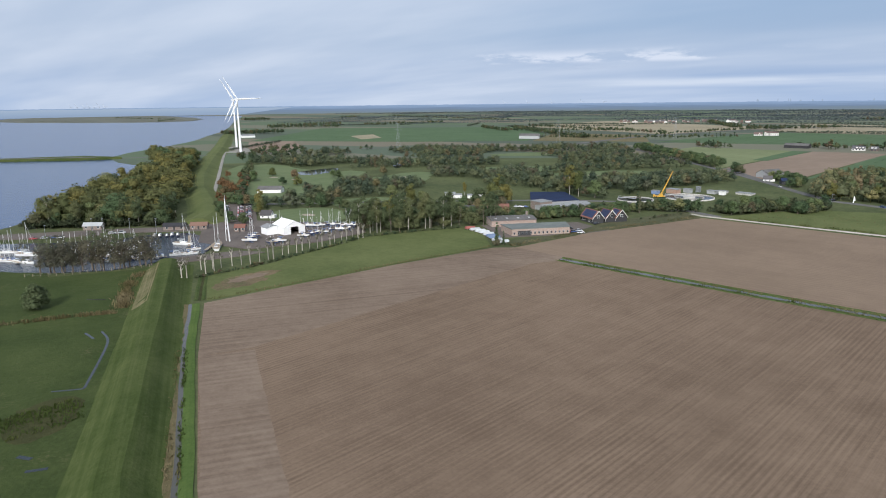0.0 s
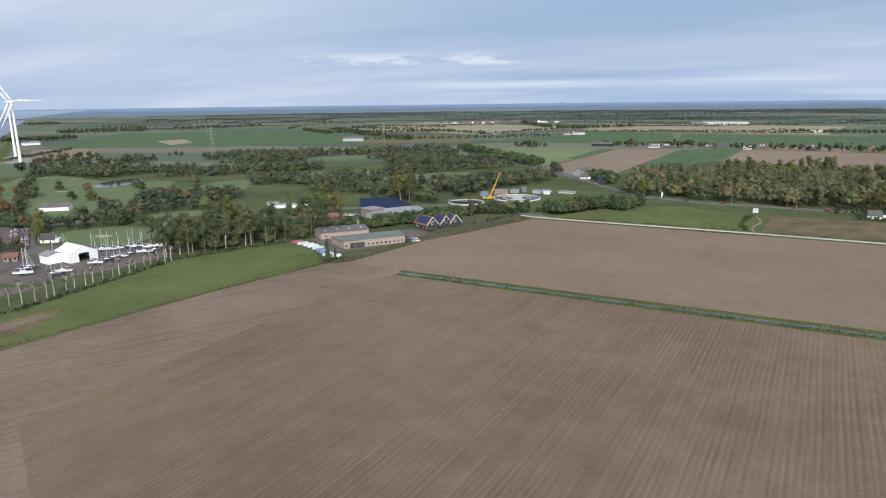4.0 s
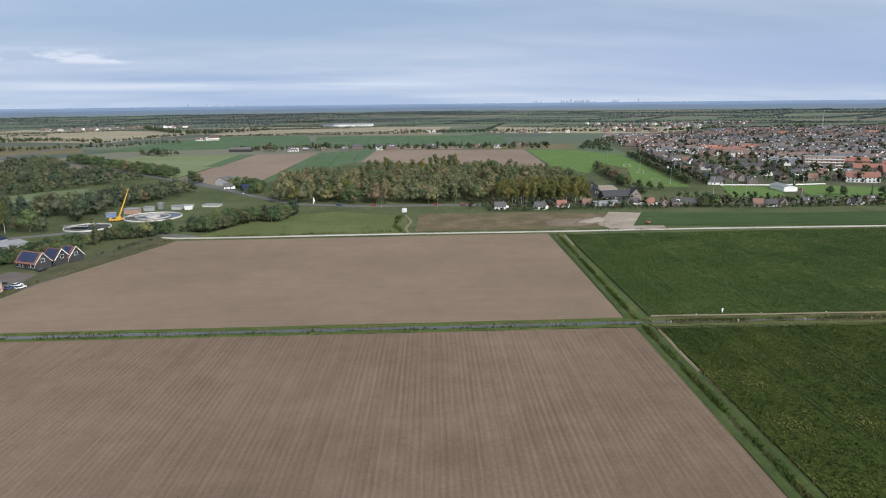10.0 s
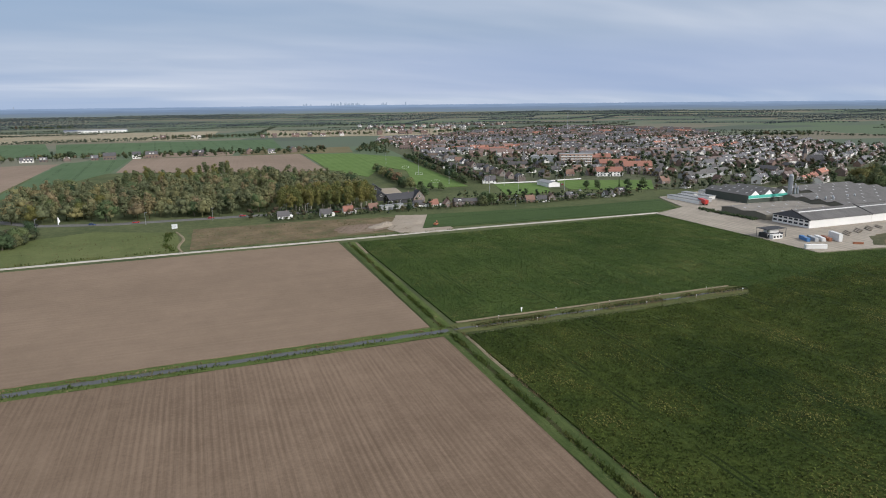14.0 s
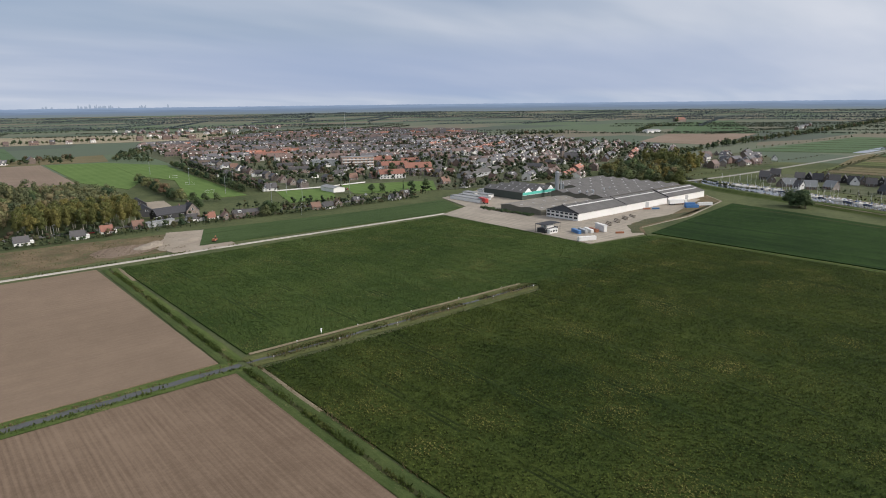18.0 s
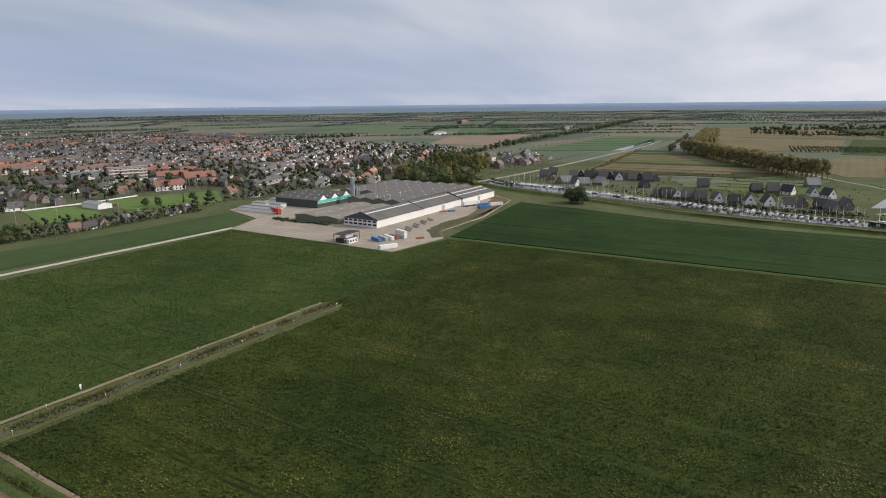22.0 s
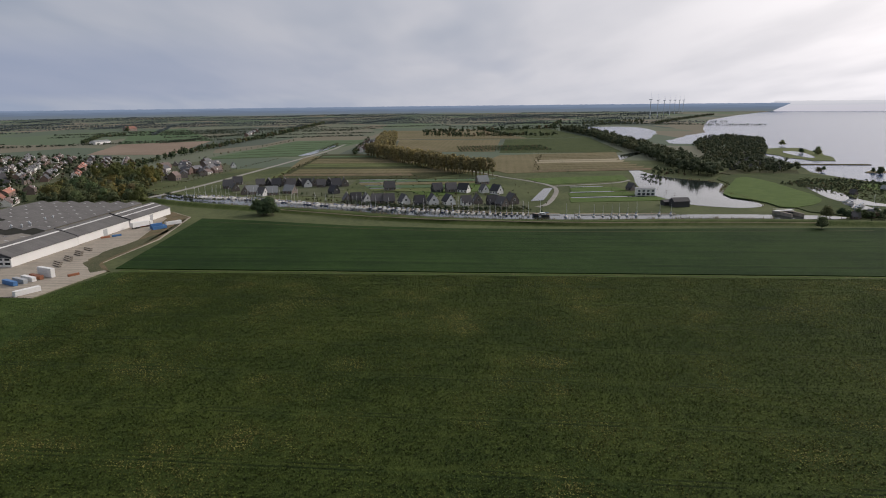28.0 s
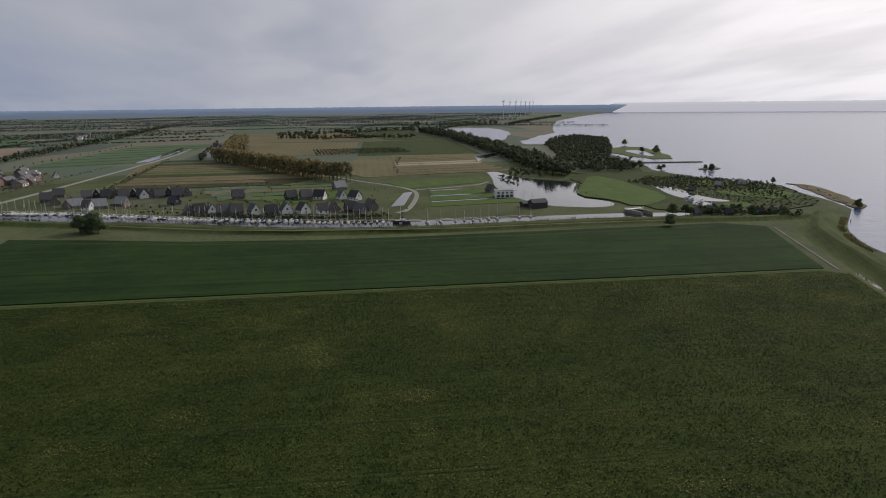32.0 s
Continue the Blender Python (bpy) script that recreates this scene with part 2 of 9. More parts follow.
def sheet_roof(name, colour, pitch=1.1, axis=0, vary=0.22):
    """Corrugated or slated hall roof with weather streaks and joints every sheet."""
    m, n, b = surface(name, 0.85)
    b.inputs["Specular IOR Level"].default_value = 0.2
    co = n.add("ShaderNodeTexCoord").outputs["Object"]
    s = n.add("ShaderNodeSeparateXYZ", {0: co})
    u = n.math("ABSOLUTE", n.math("SUBTRACT", n.math("FRACT", n.math("DIVIDE", s.outputs[axis], pitch)), 0.5))
    joint = n.smooth(u, 0.44, 0.5)
    streak = n.add("ShaderNodeMapping", {0: co, "Scale": (0.9, 0.06, 0.2) if axis == 0 else (0.06, 0.9, 0.2)}).outputs[0]
    v = n.math("ADD", n.math("MULTIPLY", n.noise(streak, 1.0, 5, 0.7), 0.6), n.math("MULTIPLY", n.noise(co, 0.12, 4), 0.5))
    c = n.mix(n.smooth(v, 0.3, 0.8), [k * (1 - vary) for k in colour], [k * (1 + vary) for k in colour])
    put(n, b, n.mix(n.math("MULTIPLY", joint, 0.5), c, [k * 0.5 for k in colour]))
    return m


def glazing(name="window_glass"):
    m, n, b = surface(name, 0.08)
    rnd = n.add("ShaderNodeObjectInfo").outputs["Random"]
    put(n, b, n.mix(rnd, (0.015, 0.02, 0.025), (0.06, 0.07, 0.08)))
    return m


GROUND_DARK, GROUND_LIGHT = (0.044, 0.061, 0.025), (0.112, 0.127, 0.056)


def patchwork(name):
    """The open polder: long parcels of pasture, stubble and ploughed land under a patchy grass cover."""
    m, n, b = surface(name, 0.95)
    pos = n.add("ShaderNodeNewGeometry").outputs["Position"]
    turned = n.add("ShaderNodeMapping", {0: pos, "Rotation": (0, 0, radians(9)), "Scale": (0.0020, 0.0058, 0)}).outputs[0]
    cells = n.add("ShaderNodeTexVoronoi", {"Vector": turned, "Scale": 1.0, "Randomness": 0.75}, distance="CHEBYCHEV")
    pick = n.add("ShaderNodeSeparateXYZ", {0: cells.outputs["Color"]}).outputs[0]
    # far parcel colours, paled and cooled to carry the distance haze
    kinds = n.ramp(pick, (0.0, (0.098, 0.126, 0.090)), (0.22, (0.134, 0.150, 0.106)), (0.40, (0.172, 0.156, 0.116)), (0.56, (0.104, 0.140, 0.086)), (0.72, (0.158, 0.158, 0.116)), (0.86, (0.086, 0.106, 0.084)))
    b.inputs["Specular IOR Level"].default_value = 0.05
    kinds_node = kinds.node
    kinds_node.color_ramp.interpolation = "CONSTANT"
    grass = n.mix(n.smooth(n.math("ADD", n.math("MULTIPLY", n.noise(pos, 0.02, 5), 0.55), n.math("MULTIPLY", n.noise(pos, 0.28, 5, 0.7), 0.45)), 0.32, 0.68), GROUND_DARK, GROUND_LIGHT)
    far = n.smooth(n.add("ShaderNodeVectorMath", {0: pos}, operation="LENGTH").outputs["Value"], 880, 900)
    v = n.mix(n.math("MULTIPLY", n.noise(pos, 0.012, 5), 0.25), n.mix(far, grass, kinds), (0.110, 0.108, 0.070))
    put(n, b, v)
    bump(n, b, n.noise(pos, 0.8, 3), 0.3, 0.3)
    return m


M_POLDER = patchwork("polder_grass")
M_SOIL = earth("harrowed_clay_soil", (0.116, 0.082, 0.056), (0.214, 0.156, 0.109), 0.012, 1.3, 7.8, 1.5, 0.05, 0, 0.44, 0.35, comb=1.5)
M_SOIL_B = earth("rolled_clay_soil", (0.162, 0.120, 0.084), (0.236, 0.175, 0.125), 0.012, 1.3, 96.5, 3.0, 0.015, 0, 0.3, 0.3, comb=1.2)
M_SOIL_PALE = earth("dry_headland_soil", (0.132, 0.096, 0.069), (0.226, 0.174, 0.131), 0.03, 1.0, 35, 3.0, 0.05, 0, 0.5, 0.3)
M_BEET = earth("beet_leaves", (0.0145, 0.029, 0.0065), (0.062, 0.081, 0.017), 0.02, 1.9, 7.8, 0.0, 0, 24.0, 0.35, 0.9, (0.136, 0.130, 0.038), 0.65)
M_CABBAGE = earth("blue_green_crop", (0.008, 0.022, 0.004), (0.026, 0.054, 0.011), 0.016, 1.3, 7.0, 0.0, 0, 30.0, 0.85, 0.8, comb=0.8)
M_MEADOW = earth("grazed_meadow", (0.066, 0.086, 0.029), (0.132, 0.146, 0.058), 0.03, 0.8, 0, 0, 0, 0, 0.1, 0.3, (0.195, 0.176, 0.112), 0.70)
M_DIKE = earth("dike_grass", (0.036, 0.055, 0.013), (0.086, 0.104, 0.036), 0.05, 1.2, -57.5, 0, 0, 0, 0.7, 0.5, (0.136, 0.138, 0.066), 0.65)
M_VERGE = earth("ditch_bank_grass", (0.045, 0.075, 0.018), (0.10, 0.125, 0.038), 0.08, 1.5, 0, 0, 0, 0, 0, 0.7, (0.24, 0.19, 0.10), 0.60)
M_REED = earth("brown_reed_verge", (0.096, 0.080, 0.040), (0.192, 0.160, 0.088), 0.08, 1.5, 0, 0, 0, 0, 0, 0.8, (0.064, 0.080, 0.024), 0.58)
M_ROUGH = earth("rough_waste_ground", (0.066, 0.060, 0.032), (0.212, 0.154, 0.096), 0.06, 0.9, 0, 0, 0, 0, 0, 0.6, (0.078, 0.098, 0.040), 0.55)
M_GREEN = earth("young_winter_crop", (0.064, 0.104, 0.050), (0.096, 0.140, 0.072), 0.012, 0.7, 5, 0, 0, 26, 0.3, 0.2)
M_TURF = earth("mown_sports_turf", (0.082, 0.136, 0.036), (0.123, 0.182, 0.055), 0.03, 0.8, 10, 9.0, 0.10, 0, 0, 0.1)
M_FAIRWAY = earth("golf_fairway_grass", (0.094, 0.126, 0.058), (0.146, 0.176, 0.088), 0.03, 0.8, 10, 9.0, 0.06, 0, 0, 0.1)
M_STUBBLE = earth("straw_stubble", (0.22, 0.19, 0.125), (0.33, 0.29, 0.20), 0.01, 0.8, 8, 0, 0, 30, 0.3, 0.2)
M_PALEGREEN = earth("pale_regrowth", (0.128, 0.152, 0.072), (0.192, 0.216, 0.112), 0.012, 0.8, 8, 0, 0, 0, 0.3, 0.2)
M_FARSOIL = earth("ploughed_land", (0.18, 0.135, 0.10), (0.26, 0.20, 0.15), 0.008, 0.7, 12, 0, 0, 0, 0.3, 0.2)
M_MARSH = earth("marsh_sedge", (0.031, 0.041, 0.014), (0.071, 0.074, 0.033), 0.03, 0.8, 0, 0, 0, 0, 0, 0.7, (0.086, 0.076, 0.038), 0.6)
# island reeds greyed and paled, haze mixed into the base colour
M_MARSH_PALE = earth("haze_paled_island_reeds", (0.105, 0.112, 0.088), (0.170, 0.168, 0.135), 0.006, 0.3, 0, 0, 0, 0, 0, 0.3, (0.085, 0.100, 0.075), 0.55)
M_DULLFIELD = earth("autumn_parcel", (0.108, 0.094, 0.046), (0.176, 0.150, 0.084), 0.012, 0.7, 97, 9, 0.06, 0, 0.3, 0.3)
M_SAND = earth("heaped_sand", (0.234, 0.195, 0.148), (0.351, 0.304, 0.242), 0.06, 0.9)
M_TRACK = earth("shell_gravel_track", (0.306, 0.281, 0.238), (0.468, 0.433, 0.383), 0.05, 1.4, 0, 0, 0, 0, 0, 0.3, (0.136, 0.145, 0.076), 0.70)
M_CONCRETE = earth("stelcon_yard", (0.225, 0.198, 0.160), (0.375, 0.330, 0.266), 0.04, 1.0, 7, 4.0, 0.09, 0, 0.35, 0.1, (0.158, 0.142, 0.112), 0.64)
M_ASPHALT = earth("road_asphalt", (0.092, 0.091, 0.089), (0.159, 0.154, 0.145), 0.05, 1.6, 0, 0, 0, 0, 0, 0.1)
M_PAVING = earth("clinker_paving", (0.095, 0.080, 0.070), (0.165, 0.142, 0.126), 0.06, 1.5, 0, 0, 0, 0, 0, 0.2)
M_LAKE = water("open_lake_water", (0.014, 0.044, 0.118), 0.20, 0.55, 0.12, 0.54)
M_HARBOUR = water("sheltered_harbour_water", (0.016, 0.024, 0.036), 0.10, 0.45, 0.5, 0.25)
M_STRAW = earth("bleached_flank_grass", (0.075, 0.080, 0.032), (0.215, 0.185, 0.108), 0.12, 1.2, -57.5, 0, 0, 0, 1.0, 0.8, (0.070, 0.085, 0.030), 0.58)
M_CANAL = water("still_canal_water", (0.022, 0.030, 0.030), 0.05, 0.05, 0.5)
M_DITCH = water("ditch_water", (0.072, 0.070, 0.058), 0.06, 0.05, 1.0)
M_LEAF = leaves("autumn_oak_leaves", ((0.0, (0.092, 0.136, 0.067)), (0.35, (0.124, 0.170, 0.075)), (0.65, (0.167, 0.204, 0.088)), (0.88, (0.224, 0.231, 0.104)), (1.0, (0.224, 0.155, 0.094))))
M_LEAF_DARK = leaves("dark_green_leaves", ((0.0, (0.059, 0.093, 0.051)), (0.5, (0.083, 0.122, 0.059)), (0.85, (0.111, 0.144, 0.068)), (1.0, (0.153, 0.126, 0.079))))
M_LEAF_POPLAR = leaves("turning_poplar_leaves", ((0.0, (0.110, 0.132, 0.049)), (0.5, (0.159, 0.164, 0.056)), (1.0, (0.220, 0.193, 0.063))))
M_LEAF_WILLOW = leaves("olive_willow_leaves", ((0.0, (0.083, 0.110, 0.056)), (0.5, (0.115, 0.140, 0.067)), (1.0, (0.159, 0.167, 0.078))))
M_LEAF_FAR = leaves("distant_foliage", ((0.0, (0.048, 0.072, 0.041)), (0.35, (0.070, 0.096, 0.048)), (0.65, (0.096, 0.118, 0.058)), (0.85, (0.120, 0.132, 0.065)), (0.95, (0.120, 0.091, 0.060)), (1.0, (0.168, 0.156, 0.070))), "tree")
M_LEAF_BARE = leaves("last_brown_leaves", ((0.0, (0.100, 0.100, 0.070)), (0.6, (0.125, 0.118, 0.080)), (1.0, (0.150, 0.132, 0.085))))
M_BARK = plain("grey_brown_bark", (0.13, 0.105, 0.08), 0.9, 0, 0.3)
M_BARK_PALE = plain("pale_poplar_bark", (0.36, 0.33, 0.28), 0.9, 0, 0.4)
M_BRICK = brickwork("red_brown_brick", (0.225, 0.128, 0.090), (0.262, 0.264, 0.243))
M_BRICK_ORANGE = brickwork("orange_brick", (0.42, 0.25, 0.17), (0.45, 0.38, 0.32))
M_BRICK_DARK = brickwork("dark_brick", (0.12, 0.085, 0.07), (0.2, 0.18, 0.16))
M_WHITE = plain("white_render", (0.74, 0.73, 0.70), 0.8, 0, 0.1)
M_GREYWALL = plain("grey_cladding", (0.34, 0.35, 0.35), 0.6, 0, 0.15)
M_BLACKWOOD = plain("black_tarred_boards", (0.035, 0.035, 0.037), 0.75, 0, 0.3)
M_GLASS = glazing()
M_ROOF_GREY = tiled_roof("grey_roof_tiles", (0.070, 0.066, 0.066))
M_ROOF_DARK = tiled_roof("anthracite_roof_tiles", (0.030, 0.030, 0.034))
M_ROOF_RED = tiled_roof("orange_roof_tiles", (0.200, 0.088, 0.060))
M_ROOF_RUST = tiled_roof("rust_red_roof_tiles", (0.175, 0.078, 0.055))
M_ROOF_BROWN = tiled_roof("brown_roof_tiles", (0.15, 0.085, 0.06))
M_HALLROOF = sheet_roof("weathered_cement_sheet_roof", (0.122, 0.117, 0.111), 1.1, 0)
M_HALLROOF_B = sheet_roof("brown_grey_sheet_roof", (0.215, 0.196, 0.166), 1.1, 1)
M_METALROOF = sheet_roof("grey_metal_roof", (0.247, 0.255, 0.255), 0.6, 0, 0.12)
M_SKYLIGHT = plain("dusty_skylight_sheet", (0.300, 0.300, 0.290), 0.35)
M_STEEL = plain("galvanised_steel", (0.42, 0.44, 0.46), 0.4, 0.6)
M_TOWER = plain("white_tower_paint", (0.80, 0.80, 0.79), 0.45, 0, 0.05)
M_GEL = plain("white_gelcoat", (0.78, 0.78, 0.76), 0.25, 0, 0.06)
M_NAVY = plain("navy_hull_paint", (0.03, 0.045, 0.10), 0.3)
M_TEAK = plain("grey_teak", (0.30, 0.24, 0.17), 0.8)
M_CANVAS = plain("blue_boat_canvas", (0.05, 0.09, 0.20), 0.85, 0, 0.3)
M_ALU = plain("anodised_mast", (0.66, 0.66, 0.65), 0.35, 0.3)
M_YELLOW = plain("crane_yellow_paint", (0.52, 0.29, 0.03), 0.4)
M_RED = plain("red_paint", (0.48, 0.045, 0.035), 0.45)
M_BLUE = plain("blue_paint", (0.06, 0.17, 0.36), 0.45)
M_ORANGE = plain("rusty_orange_paint", (0.30, 0.115, 0.055), 0.6)
M_TEAL = plain("turquoise_panel", (0.08, 0.45, 0.36), 0.5)
M_SOLAR = plain("solar_glass", (0.011, 0.022, 0.065), 0.45, 0, 0.25)
M_RUBBER = plain("black_rubber", (0.02, 0.02, 0.02), 0.8)
M_TENT = plain("white_tent_fabric", (0.82, 0.82, 0.80), 0.6, 0, 0.05)
M_FENCE = plain("weathered_post", (0.26, 0.22, 0.17), 0.9)
CAR_PAINT = [plain("car_paint_" + k, c, 0.3, 0.2, 0.05) for k, c in (("silver", (0.45, 0.46, 0.47)), ("black", (0.02, 0.02, 0.022)), ("white", (0.75, 0.75, 0.74)), ("blue", (0.04, 0.08, 0.2)), ("red", (0.35, 0.03, 0.03)))]
M_BEET_LEAF = leaves("beet_leaf_blades", ((0.0, (0.025, 0.044, 0.009)), (0.45, (0.049, 0.069, 0.013)), (0.8, (0.088, 0.098, 0.024)), (1.0, (0.160, 0.150, 0.046))), False, 0.85)
M_WET = earth("wet_rough_pasture", (0.028, 0.044, 0.013), (0.066, 0.084, 0.028), 0.05, 1.0, 0, 0, 0, 0, 0, 0.6, (0.100, 0.094, 0.046), 0.62)
M_GARDEN = earth("gardens_and_streets", (0.050, 0.064, 0.030), (0.128, 0.130, 0.082), 0.09, 1.0, 0, 0, 0, 0, 0, 0.4, (0.19, 0.178, 0.155), 0.68)
M_DIRT = earth("trodden_field_edge", (0.15, 0.125, 0.08), (0.27, 0.225, 0.15), 0.1, 1.3, 0, 0, 0, 0, 0, 0.4, (0.09, 0.11, 0.035), 0.60)
M_GRASS_BLADE = leaves("ditch_grass_tufts", ((0.0, (0.035, 0.055, 0.014)), (0.6, (0.065, 0.09, 0.022)), (1.0, (0.14, 0.125, 0.05))), False)
M_REED_BLADE = leaves("dry_reed_blades", ((0.0, (0.060, 0.068, 0.022)), (0.5, (0.143, 0.116, 0.056)), (1.0, (0.210, 0.173, 0.098))), False)
M_BEETBANK = earth("earthy_ditch_bank", (0.055, 0.070, 0.022), (0.125, 0.128, 0.052), 0.09, 1.4, 0, 0, 0, 0, 0, 0.7, (0.23, 0.185, 0.115), 0.63)
M_SCRUB = earth("dark_bank_scrub", (0.026, 0.032, 0.012), (0.066, 0.066, 0.028), 0.06, 0.9, 0, 0, 0, 0, 0, 0.9, (0.10, 0.085, 0.042), 0.66)
M_ACCESS = earth("worn_concrete_road", (0.20, 0.19, 0.165), (0.32, 0.305, 0.27), 0.05, 1.2, 0, 0, 0, 0, 0, 0.2)
M_FORB = earth("weedy_field_edge", (0.050, 0.062, 0.030), (0.115, 0.108, 0.062), 0.09, 1.4, 0, 0, 0, 0, 0, 0.8, (0.17, 0.135, 0.100), 0.63)
# beet north of the ditch gets a lighter copy of M_BEET; MID lies between
M_BEET_NORTH = earth("north_beet_leaves", (0.020, 0.042, 0.009), (0.070, 0.099, 0.025), 0.02, 1.9, 7.8, 0.0, 0, 24.0, 0.35, 0.9, (0.135, 0.138, 0.046), 0.67)
M_BEET_MID = earth("mid_tone_beet_leaves", (0.017, 0.036, 0.008), (0.064, 0.092, 0.022), 0.02, 1.9, 7.8, 0.0, 0, 24.0, 0.35, 0.9, (0.132, 0.134, 0.043), 0.67)
M_BEET_LEAF_NORTH = leaves("north_beet_blades", ((0.0, (0.035, 0.064, 0.015)), (0.45, (0.060, 0.092, 0.022)), (0.8, (0.094, 0.112, 0.034)), (1.0, (0.142, 0.146, 0.052))), False, 0.7)
M_GREENSTRIP = earth("mid_green_crop", (0.036, 0.060, 0.020), (0.062, 0.094, 0.034), 0.016, 1.2, 97, 0, 0, 30.0, 0.4, 0.6)
M_LINEBANK = earth("shaded_bank_grass", (0.036, 0.058, 0.017), (0.080, 0.102, 0.034), 0.1, 1.5, 0, 0, 0, 0, 0, 0.7, (0.16, 0.135, 0.075), 0.64)
M_FRESH = earth("fresh_verge_grass", (0.052, 0.088, 0.022), (0.098, 0.140, 0.040), 0.1, 1.5, 0, 0, 0, 0, 0, 0.6)

# ---- mesh tools ----
class Geo:
    """Vertices and faces of one part."""

    def __init__(self):
        self.v, self.f, self.m = [], [], []

    def quad(self, *p, mat=0):
        k = len(self.v)
        self.v += [tuple(q) for q in p]
        self.f.append(tuple(range(k, k + len(p))))
        self.m.append(mat)
        return self

    def hull(self, bottom, top, mat=0, caps=True):
        """A solid between two rings of points, the lower seen from above anticlockwise."""
        k, n = len(self.v), len(bottom)
        self.v += [tuple(q) for q in bottom] + [tuple(q) for q in top]
        for i in range(n):
            j = (i + 1) % n
            self.f.append((k + i, k + j, k + n + j, k + n + i))
            self.m.append(mat)
        if caps:
            self.f += [tuple(k + i for i in reversed(range(n))), tuple(k + n + i for i in range(n))]
            self.m += [mat, mat]
        return self

    def box(self, x0, x1, y0, y1, z0, z1, mat=0, taper=0.0):
        a = [(x0, y0, z0), (x1, y0, z0), (x1, y1, z0), (x0, y1, z0)]
        t = taper
        return self.hull(a, [(x0 + t, y0 + t, z1), (x1 - t, y0 + t, z1), (x1 - t, y1 - t, z1), (x0 + t, y1 - t, z1)], mat)

    def tube(self, a, b, r0, r1=None, n=6, mat=0):
        a, b = Vector(a), Vector(b)
        r1 = r0 if r1 is None else r1
        d = (b - a).normalized()
        s = d.orthogonal().normalized()
        q = d.cross(s)
        ring = lambda c, r: [c + (s * math.cos(2 * math.pi * i / n) + q * math.sin(2 * math.pi * i / n)) * r for i in range(n)]
        return self.hull(ring(a, r0), ring(b, r1), mat)

    def gable(self, x0, x1, y0, y1, z0, z1, mat=0):
        """Ridge along x over the box's foot."""
        ym = (y0 + y1) / 2
        k = len(self.v)
        self.v += [(x0, y0, z0), (x1, y0, z0), (x1, y1, z0), (x0, y1, z0), (x0, ym, z1), (x1, ym, z1)]
        self.f += [(k, k + 1, k + 5, k + 4), (k + 2, k + 3, k + 4, k + 5), (k, k + 4, k + 3), (k + 1, k + 2, k + 5), (k + 3, k + 2, k + 1, k)]
        self.m += [mat] * 5
        return self

    def mesh(self, name, *mats):
        me = bpy.data.meshes.new(name)
        me.from_pydata(self.v, [], self.f)
        for m in mats:
            me.materials.append(m)
        if len(mats) > 1:
            me.polygons.foreach_set("material_index", self.m)
        me.update()
        return me


def part(name, geo, mat=None, parent=None, label="", at=None):
    """One mesh object, under its thing when a parent is given."""
    me = geo.mesh(name, *(mat if isinstance(mat, (list, tuple)) else (mat,))) if isinstance(geo, Geo) else geo
    ob = new(name, me)
    if parent:
        ob.parent = parent
    if at is not None:
        ob.matrix_basis = at
    return tagged(ob, label)


def thing(name, label, category, group="", kind="", at=None):
    ob = new(name)
    ob.empty_display_size = 0.5
    if at is not None:
        ob.matrix_basis = at
    return tagged(ob, label, category, group, kind)


def inside(p, poly):
    x, y, c = p[0], p[1], False
    for i in range(len(poly)):
        (x0, y0), (x1, y1) = poly[i - 1], poly[i]
        if (y0 > y) != (y1 > y) and x < (x1 - x0) * (y - y0) / (y1 - y0) + x0:
            c = not c
    return c


def scatter(poly, gap, seed, most=10000, tries=30):
    """Points inside a polygon, kept about gap metres apart."""
    r = random.Random(seed)
    xs, ys = [p[0] for p in poly], [p[1] for p in poly]
    grid, out = {}, []
    area = (max(xs) - min(xs)) * (max(ys) - min(ys))
    for _ in range(min(int(area / gap ** 2 * tries / 6), 60000)):
        p = (r.uniform(min(xs), max(xs)), r.uniform(min(ys), max(ys)))
        c = (int(p[0] // gap), int(p[1] // gap))
        if any(math.dist(p, q) < gap for i in (-1, 0, 1) for j in (-1, 0, 1) for q in grid.get((c[0] + i, c[1] + j), ())) or not inside(p, poly):
            continue
        grid.setdefault(c, []).append(p)
        out.append(p)
        if len(out) >= most:
            break
    return out


def along(points, step, jitter=0.0, seed=0):
    """Points every step metres along a line, with the heading there."""
    r = random.Random(seed)
    out, carry = [], 0.0
    for (x0, y0), (x1, y1) in zip(points, points[1:]):
        d = math.hypot(x1 - x0, y1 - y0)
        s = carry
        while s < d:
            out.append((x0 + (x1 - x0) * s / d + r.uniform(-jitter, jitter), y0 + (y1 - y0) * s / d + r.uniform(-jitter, jitter), math.atan2(y1 - y0, x1 - x0)))
            s += step
        carry = s - d
    return out


def softened(points, rounds=2, closed=True):
    """Corner cutting, for shores and bends."""
    for _ in range(rounds):
        out = []
        n = len(points)
        for i in range(n if closed else n - 1):
            (x0, y0), (x1, y1) = points[i], points[(i + 1) % n]
            out += [(0.75 * x0 + 0.25 * x1, 0.75 * y0 + 0.25 * y1), (0.25 * x0 + 0.75 * x1, 0.25 * y0 + 0.75 * y1)]
        points = out if closed else [points[0]] + out + [points[-1]]
    return points


def ragged(points, step, amount, seed):
    """A closed outline with uneven edges."""
    r = random.Random(seed)
    out = []
    n = len(points)
    for i in range(n):
        (x0, y0), (x1, y1) = points[i], points[(i + 1) % n]
        k = max(1, int(math.hypot(x1 - x0, y1 - y0) / step))
        for j in range(k):
            out.append((x0 + (x1 - x0) * j / k + r.uniform(-amount, amount), y0 + (y1 - y0) * j / k + r.uniform(-amount, amount)))
    return out


